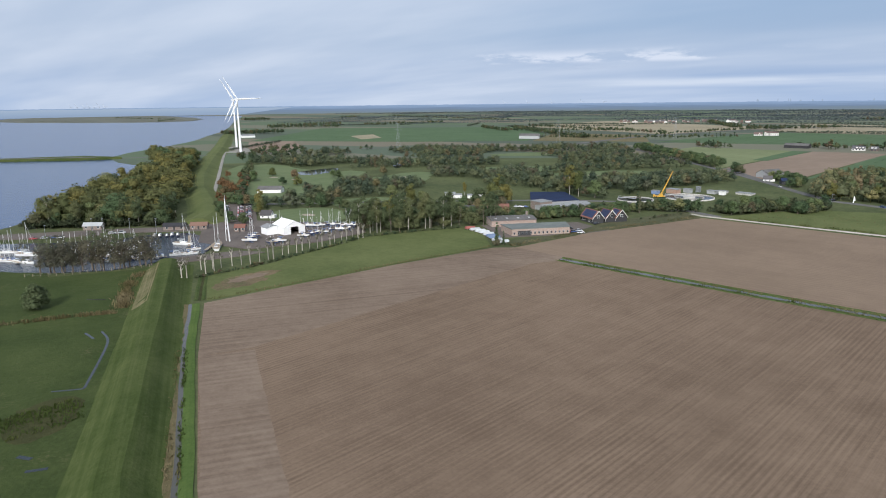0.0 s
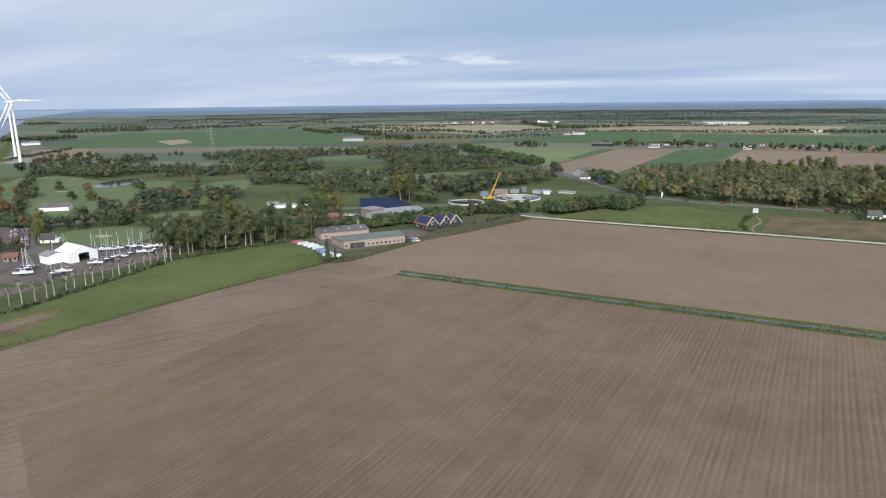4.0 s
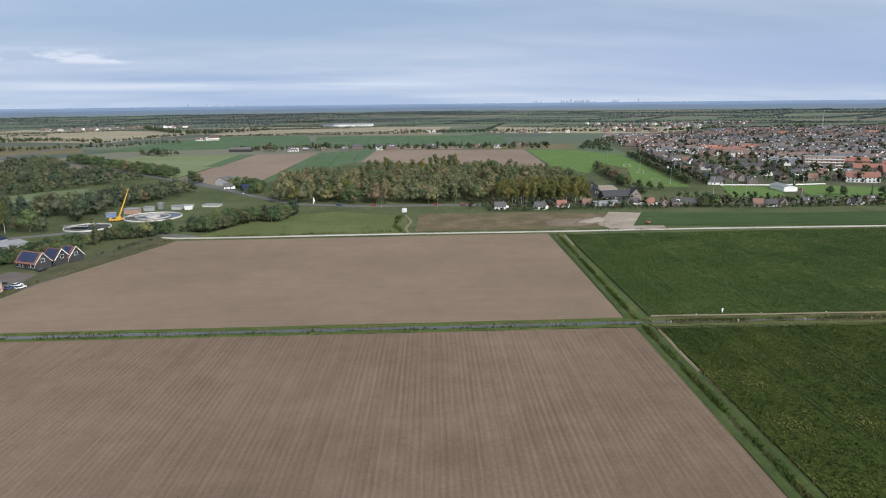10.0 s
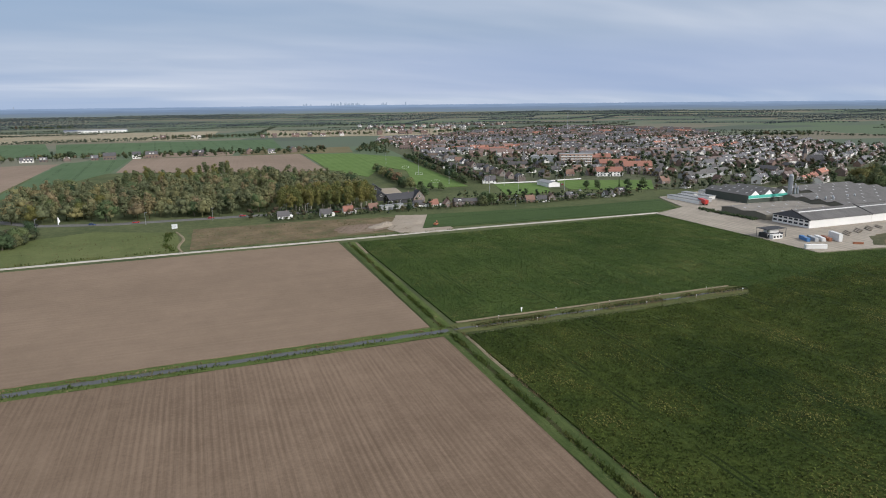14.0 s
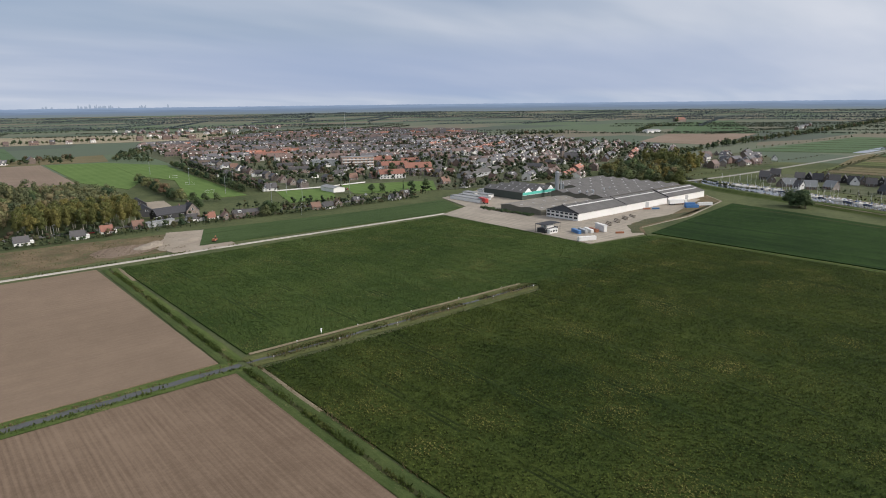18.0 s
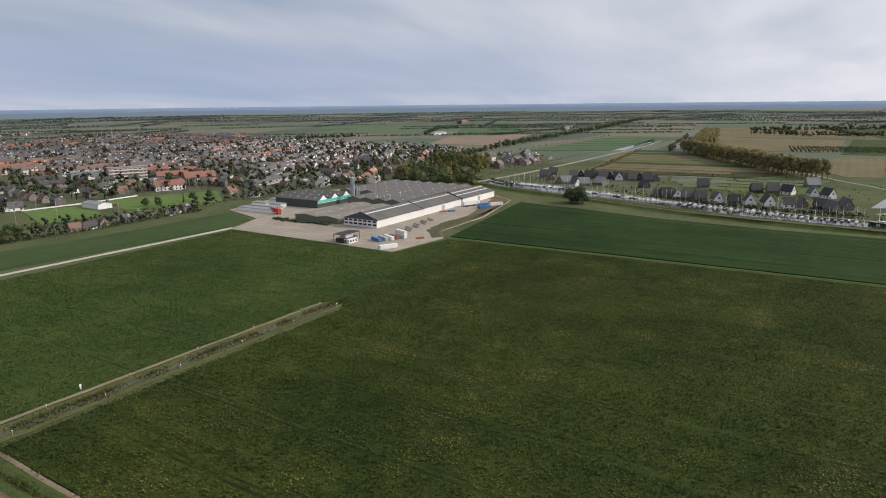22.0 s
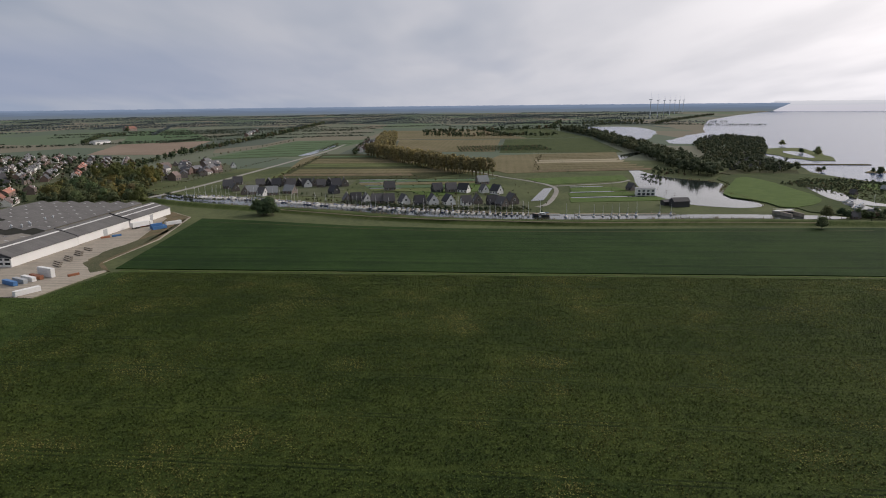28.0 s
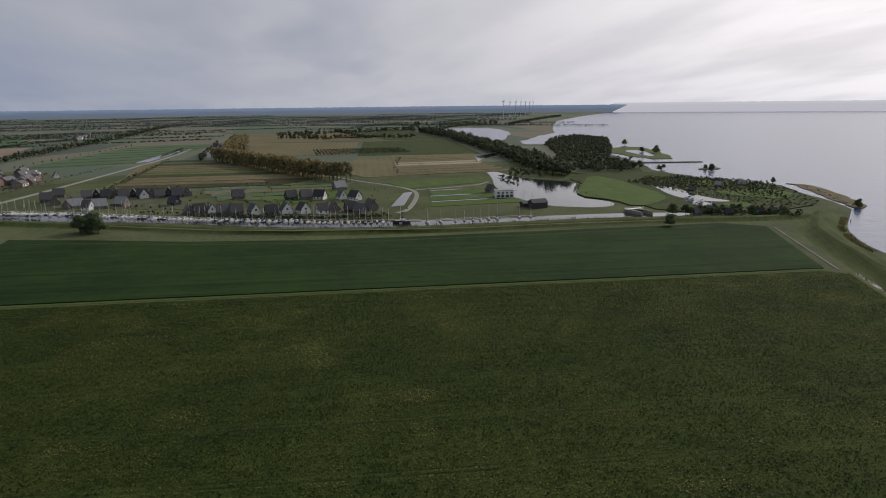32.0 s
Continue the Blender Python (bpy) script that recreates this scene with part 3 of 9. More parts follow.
def area_sign(p):
    return sum(p[i - 1][0] * p[i][1] - p[i][0] * p[i - 1][1] for i in range(len(p)))


def sheet(name, outline, z, mat, label, category, depth=0.5, kind="structure", slope=0.0):
    """A parcel of ground with thickness: flat top at z, edges going down depth metres."""
    p = list(outline) if area_sign(outline) > 0 else list(reversed(outline))
    low = p
    g = Geo().hull([(x, y, z - depth) for x, y in low], [(x, y, z) for x, y in p])
    g.f.pop(-2)
    g.m.pop(-2)
    return tagged(part(name, g, mat), label, category, "", kind)


def ribbon(points, widths, heights):
    """A strip along a line: offsets across it and the heights there."""
    g = Geo()
    n, k = len(points), len(widths)
    for i, (x, y) in enumerate(points):
        a, b = points[max(0, i - 1)], points[min(n - 1, i + 1)]
        d = math.hypot(b[0] - a[0], b[1] - a[1])
        nx, ny = -(b[1] - a[1]) / d, (b[0] - a[0]) / d
        for w_, h in zip(widths, heights):
            g.v.append((x + nx * w_, y + ny * w_, h))
    for i in range(n - 1):
        for j in range(k - 1):
            q = i * k + j
            g.f.append((q, q + 1, q + k + 1, q + k))
            g.m.append(0)
    return g


def road(name, points, width, z, mat, label, category="road"):
    h = width / 2
    return tagged(part(name, ribbon(points, (h + 0.3, h, -h, -h - 0.3), (z - 0.3, z, z, z - 0.3)), mat), label, category, "", "structure")

# ---- ground, water, distance ----
FAR = 4940.0
ring = [(FAR * math.cos(2 * math.pi * i / 120), 60 + FAR * math.sin(2 * math.pi * i / 120)) for i in range(120)]
tagged(part("ground", Geo().quad(*[(x, y, 0.0) for x, y in ring]), M_POLDER), "flat green and brown polder land reaching the horizon", "ground", "", "structure")


def backdrop(name, a0, a1, top, mat, label):
    """A stretch of the far distance, standing where the ground sheet ends; headings clockwise from +y in degrees."""
    r = random.Random(int(a0 * 7) + 3)
    g, n = Geo(), int((a1 - a0) * 5)
    prev = None
    for i in range(n + 1):
        a = radians(a0 + (a1 - a0) * i / n)
        x, y = 4900 * math.sin(a), 60 + 4900 * math.cos(a)
        z = top + r.uniform(-1.2, 1.2) if top > 10 else top
        if prev:
            g.quad((prev[0], prev[1], -2), (x, y, -2), (x, y, z), (prev[0], prev[1], prev[2]))
        prev = (x, y, z)
    return tagged(part(name, g, mat), label, "backdrop", "", "structure")


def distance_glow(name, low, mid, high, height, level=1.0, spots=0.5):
    """Hazy far land, the haze painted into a glow, in flat bands that thin out towards the horizon."""
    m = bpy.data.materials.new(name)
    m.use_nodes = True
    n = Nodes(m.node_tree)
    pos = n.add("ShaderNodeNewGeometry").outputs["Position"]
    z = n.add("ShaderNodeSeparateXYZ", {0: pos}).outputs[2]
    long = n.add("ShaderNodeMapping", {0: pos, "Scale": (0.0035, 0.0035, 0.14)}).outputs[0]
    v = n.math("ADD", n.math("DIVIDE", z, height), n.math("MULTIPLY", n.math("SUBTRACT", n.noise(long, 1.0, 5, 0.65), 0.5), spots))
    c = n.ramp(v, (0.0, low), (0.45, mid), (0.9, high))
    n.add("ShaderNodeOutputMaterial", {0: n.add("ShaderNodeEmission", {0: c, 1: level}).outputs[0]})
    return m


# glow colours carry the haze, and on the bright water the sun's reflection
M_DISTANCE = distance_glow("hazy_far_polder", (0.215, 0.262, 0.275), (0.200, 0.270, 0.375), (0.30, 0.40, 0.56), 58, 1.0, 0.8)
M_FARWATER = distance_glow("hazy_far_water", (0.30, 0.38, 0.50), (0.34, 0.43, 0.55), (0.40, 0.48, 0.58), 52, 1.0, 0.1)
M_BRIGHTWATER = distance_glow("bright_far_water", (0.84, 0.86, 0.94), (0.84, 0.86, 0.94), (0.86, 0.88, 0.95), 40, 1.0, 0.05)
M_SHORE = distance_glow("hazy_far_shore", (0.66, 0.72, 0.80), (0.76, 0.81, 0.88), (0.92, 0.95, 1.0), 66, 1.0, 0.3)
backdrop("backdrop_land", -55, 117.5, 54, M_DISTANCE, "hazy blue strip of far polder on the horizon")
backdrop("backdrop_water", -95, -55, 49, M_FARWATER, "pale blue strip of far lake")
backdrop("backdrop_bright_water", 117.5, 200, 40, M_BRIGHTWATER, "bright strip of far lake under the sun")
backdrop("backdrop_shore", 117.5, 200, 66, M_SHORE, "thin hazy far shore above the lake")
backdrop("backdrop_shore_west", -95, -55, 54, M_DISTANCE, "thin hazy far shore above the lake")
for ob, keep in ((bpy.data.objects["backdrop_shore"], 38), (bpy.data.objects["backdrop_shore_west"], 47)):
    for v in ob.data.vertices:
        if v.co.z < 0:
            v.co.z = keep
        v.co.x, v.co.y = v.co.x * 1.004, (v.co.y - 60) * 1.004 + 60

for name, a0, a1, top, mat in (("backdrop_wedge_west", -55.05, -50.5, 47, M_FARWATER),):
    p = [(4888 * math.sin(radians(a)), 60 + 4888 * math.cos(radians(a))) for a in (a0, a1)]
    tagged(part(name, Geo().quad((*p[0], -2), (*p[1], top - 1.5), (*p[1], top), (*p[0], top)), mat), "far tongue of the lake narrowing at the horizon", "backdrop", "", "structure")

# far skylines on the horizon: city towers and works with chimneys
SKY_CITY, SKY_WORKS, SKY_TOWN = 20.6, 121.0, -9.5
# skyline towers glow in a painted haze colour
M_SKYLINE = distance_glow("hazy_skyline", (0.34, 0.42, 0.54), (0.38, 0.46, 0.57), (0.40, 0.48, 0.59), 120, 1.0, 0.1)


def skyline(label, a0, a1, count, low, high, seed, wide=(5, 14), mat=None):
    r = random.Random(seed)
    for _ in range(count):
        a = radians(r.gauss((a0 + a1) / 2, (a1 - a0) / 5))
        x, y, w_ = 4918 * math.sin(a), 60 + 4918 * math.cos(a), r.uniform(*wide) / 2
        h = 58 + r.uniform(low, high) * (1 if r.random() < 0.35 else 0.45)
        t = thing("far_tower", label, "tower", "skyline", at=pose(x, y, 0, 0, 0, -math.degrees(a)))
        part("shaft", Geo().box(-w_, w_, -8, 8, -1, h), mat or M_SKYLINE, t)
        part("crown_block", Geo().box(-w_ * 0.6, w_ * 0.6, -6, 6, h, h + r.uniform(2, 7)), mat or M_SKYLINE, t)


skyline("hazy city tower far on the horizon", SKY_CITY - 5, SKY_CITY + 5, 30, 2, 15, 3)
skyline("hazy works building far across the water", SKY_WORKS - 4, SKY_WORKS + 4, 4, 2, 12, 4, (10, 24), M_SHORE)
skyline("hazy flat far on the horizon", SKY_TOWN - 6, SKY_TOWN + 6, 9, 4, 14, 5)

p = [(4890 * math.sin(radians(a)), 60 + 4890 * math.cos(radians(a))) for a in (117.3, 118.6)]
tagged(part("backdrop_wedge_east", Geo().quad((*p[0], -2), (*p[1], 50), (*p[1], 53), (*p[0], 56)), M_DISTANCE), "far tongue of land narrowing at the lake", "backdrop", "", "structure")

LAKE = [(-3950, 2900), (-2516, 1791), (-1640, 1136), (-1443, 951), (-1249, 788), (-1120, 640), (-1010, 500), (-900, 440), (-800, 425), (-727, 423), (-673, 384), (-690, 361), (-668, 315), (-614, 307), (-576, 263), (-510, 209), (-485, 181), (-458, 151), (-440, 90), (-330, 10), (-220, -60), (0, -130), (240, -212), (297, -190), (328, -203), (363, -228), (394, -262), (430, -300), (540, -330), (690, -300), (760, -330), (830, -350), (1050, -400), (1289, -456), (1418, -505), (1892, -690), (2809, -1114), (4860, -2540), (4100, -3850), (1800, -5300), (0, -5600), (-2900, -4800), (-5000, -2600), (-5600, 0), (-4900, 1480)]
sheet("lake_water", softened(LAKE, 1), 0.06, M_LAKE, "wide open lake, rippled and sky coloured", "lake", 0.2)

# near farmland
SOIL_S = [(-172, 103), (-165, 118), (-148, 262), (-141, 273.5), (67.6, 249.5), (54.4, 155), (31, -12), (29.5, -22), (-110, 63)]
SOIL_N = [(-172, 288), (-157, 345), (-119, 429), (87.6, 408), (68.0, 260.5), (-142, 282.5)]
HEADLAND = [(-219, 136), (-212, 168), (-199, 224), (-181, 281), (-172, 288), (-142, 282.5), (-141, 273.5), (-148, 262), (-165, 118), (-172, 103)]
sheet("field_soil_south", SOIL_S, 0.30, M_SOIL, "bare harrowed brown clay field with drill rows", "field")
sheet("field_soil_north", SOIL_N, 0.29, M_SOIL_B, "smooth rolled brown field beside the track", "field")
sheet("field_edge_strip", ragged([(-172, 103.5), (-110, 63.5), (28.5, -20.5), (31, -5), (-96, 74), (-163, 117)], 6, 0.35, 3), 0.312, M_SOIL_PALE, "paler dry strip along the field edge", "field")
sheet("field_headland", HEADLAND, 0.28, M_SOIL_PALE, "paler wheel-marked headland of the brown field", "field")
BEET_N = [(96.3, 402.5), (300, 381.5), (289, 300), (282, 260.5), (323, 248), (322.5, 240), (201, 239), (197, 244), (77.5, 260.6)]
BEET_S = [(75, 247.5), (194, 232.5), (201, 239), (322.5, 240), (281, -135), (274, -142), (38.3, -24), (62.3, 155)]
sheet("field_beet_north", BEET_N, 0.42, M_BEET_NORTH, "dark green sugar beet field with yellowing leaves", "field", 0.6)
sheet("field_beet_join", ragged([(205, 231), (318, 228), (319, 247), (287, 254), (284, 262), (205, 250)], 4, 2.5, 77), 0.43, M_BEET_MID, "beet leaves of a tone between the north and south fields", "field", 0.3)
sheet("field_beet_south", BEET_S, 0.42, M_BEET, "dark green sugar beet field with yellowing leaves", "field", 0.6)
FIELD_3 = [(331, 250), (470, 254), (458, 215), (434, 150), (418, 80), (411, 17), (398, -168), (381, -187), (287, -140)]
sheet("field_dark_crop", FIELD_3, 0.45, M_CABBAGE, "even blue-green crop field below the canal dike", "field", 0.6)
road("crop_wheel_track", softened([(452, 244), (449, 216), (425, 150), (409, 80), (402, 17), (390, -158)], 1, False), 1.6, 0.46, M_SCRUB, "dark wheel track along the crop edge", "track")
sheet("field_green_strip", [(170, 463), (145, 420), (302, 391), (332, 396), (352, 432), (280, 438)], 0.40, M_GREENSTRIP, "dark green crop strip behind the gravel track", "field", 0.6)
sheet("meadow_grazed", [(-222, 139), (-254, 160), (-250, 195), (-262, 262), (-226, 318), (-210, 312), (-184, 283), (-201, 224), (-214, 168)], 0.26, M_MEADOW, "bright green meadow with a bare patch", "meadow")
sheet("bare_patch", ragged(softened([(-232, 147), (-244, 162), (-241, 184), (-234, 186), (-232, 172), (-227, 176), (-226, 158)], 1), 2.2, 1.1, 4), 0.30, M_ROUGH, "bare trodden soil in the meadow", "soil", 0.1)
sheet("bare_patch", ragged(softened([(-236, 156), (-241, 164), (-239, 178), (-235, 180), (-233, 166)], 1), 1.2, 0.9, 5), 0.32, M_SOIL_PALE, "paler churned earth inside the bare patch", "soil", 0.1)
sheet("meadow_by_track", [(-112, 439), (-84, 437), (6, 428), (10, 432), (14, 484), (-30, 512), (-72, 500)], 0.22, M_MEADOW, "mown grass field beside the gravel track", "meadow")
sheet("waste_ground", [(14, 430), (140, 420), (163, 462), (100, 480), (24, 490)], 0.22, M_ROUGH, "rough brown waste ground with weeds", "waste ground")
sheet("wetland", [(-470, 152), (-440, 90), (-330, 10), (-220, -60), (0, -130), (240, -205), (290, -166), (-121, 51), (-285, 160), (-310, 118)], 0.20, M_WET, "wet green foreland meadow outside the dike", "meadow")
sheet("sedge_patch", ragged(softened([(-174.5, 51), (-177.5, 59), (-176.8, 66), (-172.5, 70), (-163, 65), (-157.6, 57.7), (-157, 50), (-161, 46)], 2), 3, 0.7, 2), 0.24, M_SCRUB, "dark sedge patch in the wet meadow", "sedge", 0.1)
for line, width in (([(-219, 97), (-210, 95), (-202, 90), (-190, 81.5), (-177, 72)], 0.8), ([(-176.7, 72), (-179, 69), (-182, 65.7)], 0.8), ([(-222, 93), (-214, 92)], 0.9), ([(-152.5, 46.6), (-149, 48)], 1.2), ([(-144.5, 45), (-142, 48.5)], 1.1), ([(-262, 112), (-255, 116)], 0.8)):
    pts = softened(line, 2, False)
    tagged(part("marsh_pool", ribbon(pts, (width * 0.5, -width * 0.5), (0.225, 0.225)), M_CANAL), "shallow winding pool in the wet meadow", "pool", "", "structure")

# ditches: grass banks with water between them
def ditch(name, points, water_width, bank, mat=None, level=0.10, rim=0.34, other=None, bed=None):
    h = water_width / 2
    t = thing(name, "narrow drainage ditch with grassy banks", "ditch", "", "structure")
    part("bank", ribbon(points, (h + bank, h + bank * 0.55, h), (rim - 0.12, rim, level)), mat or M_VERGE, t)
    part("bank", ribbon(points, (-h, -h - bank * 0.55, -h - bank), (level, rim, rim - 0.12)), other or mat or M_VERGE, t)
    part("water", ribbon(points, (h + 0.2, -h - 0.2), (level + 0.02, level + 0.02)), bed or M_DITCH, t)
    return t


def wavy(a, b, step, amount, seed):
    r = random.Random(seed)
    n = max(2, int(math.dist(a, b) / step))
    return [(a[0] + (b[0] - a[0]) * i / n + (r.uniform(-amount, amount) if 0 < i < n else 0), a[1] + (b[1] - a[1]) * i / n + (r.uniform(-amount, amount) if 0 < i < n else 0)) for i in range(n + 1)]


ditch("ditch_middle", wavy((-142, 278.2), (72, 254.4), 5, 0.4, 1), 2.6, 3.4)
ditch("ditch_beet", wavy((74, 254.2), (199, 238.6), 5, 0.4, 2), 0.9, 4.2, M_BEETBANK)
# line ditches: dark scrub bed stands for plants and the shade between the banks
ditch("ditch_line_north", wavy((92.3, 405), (71.3, 257), 6, 0.25, 3), 0.9, 2.9, M_VERGE, other=M_LINEBANK, bed=M_SCRUB)
ditch("ditch_line_south", wavy((70.8, 250.5), (58.4, 156), 6, 0.25, 4)[:-1] + wavy((58.4, 156), (34.8, -18), 6, 0.25, 40), 1.0, 3.0, M_LINEBANK, other=M_LINEBANK, bed=M_SCRUB)
ditch("ditch_dike", wavy((-222.4, 132.2), (-183.6, 105.4), 6, 0.2, 5)[:-1] + wavy((-183.6, 105.4), (29, -31.6), 6, 0.2, 50), 1.0, 3.0, M_FRESH, other=M_REED)
ditch("ditch_dike_east", wavy((44, -33), (276, -147), 6, 0.3, 6), 1.6, 3.0)
ditch("ditch_crop_edge", wavy((327, 246), (284.5, -138), 8, 0.15, 7), 0.9, 1.7, M_VERGE, other=M_FRESH, bed=M_SCRUB)
ditch("ditch_meadow", wavy((-224, 137), (-256, 160), 6, 0.2, 8), 1.0, 1.6, M_LINEBANK, bed=M_SCRUB)

for name, line, width in (("edge_path_north", wavy((95.8, 402), (91, 374), 8, 0.2, 21), 1.5), ("edge_path_beet", wavy((78, 260.0), (196, 244.4), 8, 0.2, 22), 2.0), ("edge_path_south", wavy((75.5, 247.0), (194, 232.4), 8, 0.2, 23), 1.0), ("edge_path_line", wavy((74.3, 246.5), (69.3, 212), 8, 0.2, 24), 1.2)):
    tagged(part(name, ribbon(line, (width / 2, 0, -width / 2), (0.3, 0.44, 0.3)), M_DIRT), "trodden earth strip at the crop edge", "path", "", "structure")

# dikes: grass banks with a crest
def dike(name, points, foot, crest, height, label, mat=None):
    f, c = foot / 2, crest / 2
    r = random.Random(len(points))
    off = [f * (1 - 2 * i / 15) for i in range(16)]
    k_ = len(off)
    rise = lambda o: height * (0.5 + 0.5 * math.cos(math.pi * min(1, max(0, (abs(o) - c) / (f - c))) ** 0.72))
    fine = [(points[i][0] + (points[i + 1][0] - points[i][0]) * q / 3, points[i][1] + (points[i + 1][1] - points[i][1]) * q / 3) for i in range(len(points) - 1) for q in range(3)] + [points[-1]]
    g = ribbon(fine, off, [rise(o) for o in off])
    g.v = [(x, y, z + (r.uniform(-0.05, 0.05) if z > 0.1 else 0)) for x, y, z in g.v]
    g.f += [tuple(range(k_ - 1, -1, -1)), tuple(range(len(g.v) - k_, len(g.v)))]
    g.m += [0, 0]
    return tagged(part(name, g, mat or M_DIKE), label, "dike", "", "structure")


MAIN_DIKE = wavy((-285, 160), (-121, 51), 10, 0.12, 11)[:-1] + wavy((-121, 51), (290, -168), 10, 0.12, 12)[:-1] + [(290, -168), (325, -185), (355, -203), (385, -232), (402, -248)]
dike("sea_dike", MAIN_DIKE, 23, 4.5, 4.2, "long grass sea dike with a rounded crest")
flank = [(-280 + 4.4 * k_, 156.7 - 2.92 * k_) for k_ in range(13)]
straw = ribbon(flank, (-3.2, -5, -7, -9.0), (3.92, 2.74, 1.44, 0.56))
tagged(part("dike_flank_straw", straw, M_STRAW), "bleached long grass on the dike flank", "verge", "", "structure")
LAKE_DIKE = softened([(-372, 232), (-400, 262), (-560, 352), (-790, 520), (-1010, 690), (-1400, 975), (-1620, 1150)], 1, False)
dike("lake_dike", LAKE_DIKE, 30, 5, 4.0, "long straight grass dike leading to the wind turbine", M_MEADOW)
CANAL_DIKE = softened([(566, 330), (536, 285), (514, 240), (486, 175), (455, 120), (436, 65), (428, 10), (426, -60), (420, -125), (410, -170), (404, -210), (402, -246)], 1, False)
dike("canal_dike", CANAL_DIKE, 17, 4, 2.2, "low grass dike along the canal")

# water inland
CANAL = [(556, 312), (536, 262), (508, 180), (470, 112), (452, 60), (444, 0), (442, -69), (437, -124), (428, -165), (440, -175), (452, -130), (457, -76), (463, -4), (474, 57), (497, 112), (525, 171), (569, 247), (590, 310), (625, 372), (606, 386)]
sheet("canal_water", softened(CANAL, 1), 0.12, M_CANAL, "still canal with moored boats along its bank", "canal", 0.2)
sheet("inland_pond", softened([(830, -140), (703, -117), (603, -87), (506, -84), (478, -120), (484, -143), (500, -148), (570, -147), (627, -181), (660, -150), (700, -135)], 2), 0.13, M_CANAL, "broad pond with grassy shores", "pond", 0.2)
for o, k in (([(1962, -323), (2060, -461), (1923, -545), (1534, -440), (1290, -330), (1300, -300), (1494, -322), (1597, -299)], 5), ([(1378, -418), (1643, -601), (1500, -590), (1247, -425), (1166, -348), (1250, -352)], 6)):
    sheet("marsh_lake", ragged(softened(o, 2), 40, 7, k), 0.14, M_LAKE, "shallow marsh lake behind a tree belt", "lake", 0.2)
sheet("channel", softened([(816, -138), (860, -120), (905, -140), (1010, -215), (1000, -228), (890, -160), (850, -140)], 1), 0.14, M_CANAL, "winding channel through the polder", "channel", 0.2)
sheet("fish_pond", [(527, 20), (602, -4), (606, -13), (531, 9)], 0.36, M_CANAL, "rectangular pond beside the bike path", "pond", 0.1)
for p in (((1021, 290), (1100, 283), (1100, 268), (1030, 274)), ((1110, 283), (1180, 276), (1180, 262), (1110, 268)), ((1190, 275), (1264, 268), (1264, 255), (1190, 261))):
    sheet("water_basin", p, 0.30, M_CANAL, "pale rectangular reservoir among pastures", "reservoir", 0.2)
MARINA = [(-410, 134), (-387, 154), (-370, 177), (-365, 198), (-352, 213), (-331, 211), (-304, 197), (-294, 184), (-299, 170), (-298, 160), (-300, 141), (-316, 124), (-332, 113), (-348, 106), (-420, 60), (-450, 88)]
sheet("marina_water", MARINA, 0.24, M_HARBOUR, "still harbour basin of a marina", "harbour", 0.2)
for o in (((-571, 478), (-573, 513), (-565, 541), (-537, 514), (-530, 458)), ((-576, 649), (-565, 655), (-505, 585), (-506, 569))):
    sheet("golf_pond", softened(o, 2), 0.22, M_CANAL, "pond on the golf course", "pond", 0.2)

# land in the lake
sheet("island", ragged(softened([(-3622, 1200), (-2874, 1400), (-2700, 1640), (-2900, 1900), (-3597, 2249), (-4600, 2500), (-4650, 1700)], 1), 120, 25, 6), 0.9, M_MARSH_PALE, "low reedy island far across the lake", "island", 1.0)
sheet("fort_peninsula", ragged(softened([(470, -150), (520, -190), (640, -170), (700, -215), (690, -300), (600, -300), (563, -346), (470, -305), (442, -285), (430, -240), (430, -185)], 1), 14, 2.0, 7), 0.7, M_WET, "old grassy fort with earth banks and moat", "fort", 0.9)
sheet("reed_spit", ragged(softened([(560, -352), (536, -366), (433, -316), (418, -298), (424, -294), (540, -352)], 1), 10, 1.5, 8), 0.5, M_REED, "narrow reed spit in the lake", "spit", 0.7)
sheet("grass_islet", ragged(softened([(690, -352), (684, -372), (700, -392), (708, -372)], 1), 8, 1, 9), 0.5, M_REED, "small reed islet with a tree", "islet", 0.7)
sheet("camp_spit", ragged(softened([(1040, -400), (830, -372), (826, -420), (1000, -480), (1060, -490)], 1), 20, 3, 10), 0.6, M_MEADOW, "green spit with a lagoon", "spit", 0.8)
sheet("camp_lagoon", softened([(985, -420), (870, -398), (868, -412), (980, -452)], 1), 0.75, M_LAKE, "small lagoon on the spit", "lagoon", 0.2)
sheet("breakwater", [(792, -340), (776, -416), (770, -416), (784, -338)], 0.9, M_REED, "thin stone and reed breakwater", "breakwater", 1.0)
sheet("dam", [(-1000, 452), (-1062, 356), (-1240, 100), (-1320, -60), (-1300, -66), (-1220, 92), (-1040, 345), (-960, 420), (-930, 470)], 3.0, M_DIKE, "grass dam with a road between lake and inlet", "dam", 3.2)
road("polder_road", softened([(-955, 448), (-896, 558), (-855, 592), (-820, 640), (-822, 690), (-808, 735), (-777, 778), (-727, 857), (-660, 890), (-560, 960)], 1, False), 5.5, 0.42, M_ASPHALT, "asphalt polder road below the green field")
road("dam_road", [(-955, 448), (-1048, 352), (-1228, 96), (-1308, -64)], 7, 3.35, M_ASPHALT, "asphalt road along the dam")
sheet("fort_green", softened([(470, -150), (507, -153), (538, -135), (588, -163), (678, -216), (625, -221), (581, -214), (520, -207), (487, -184)], 1), 0.95, M_FRESH, "bright grass slope at the pond", "meadow", 0.5)
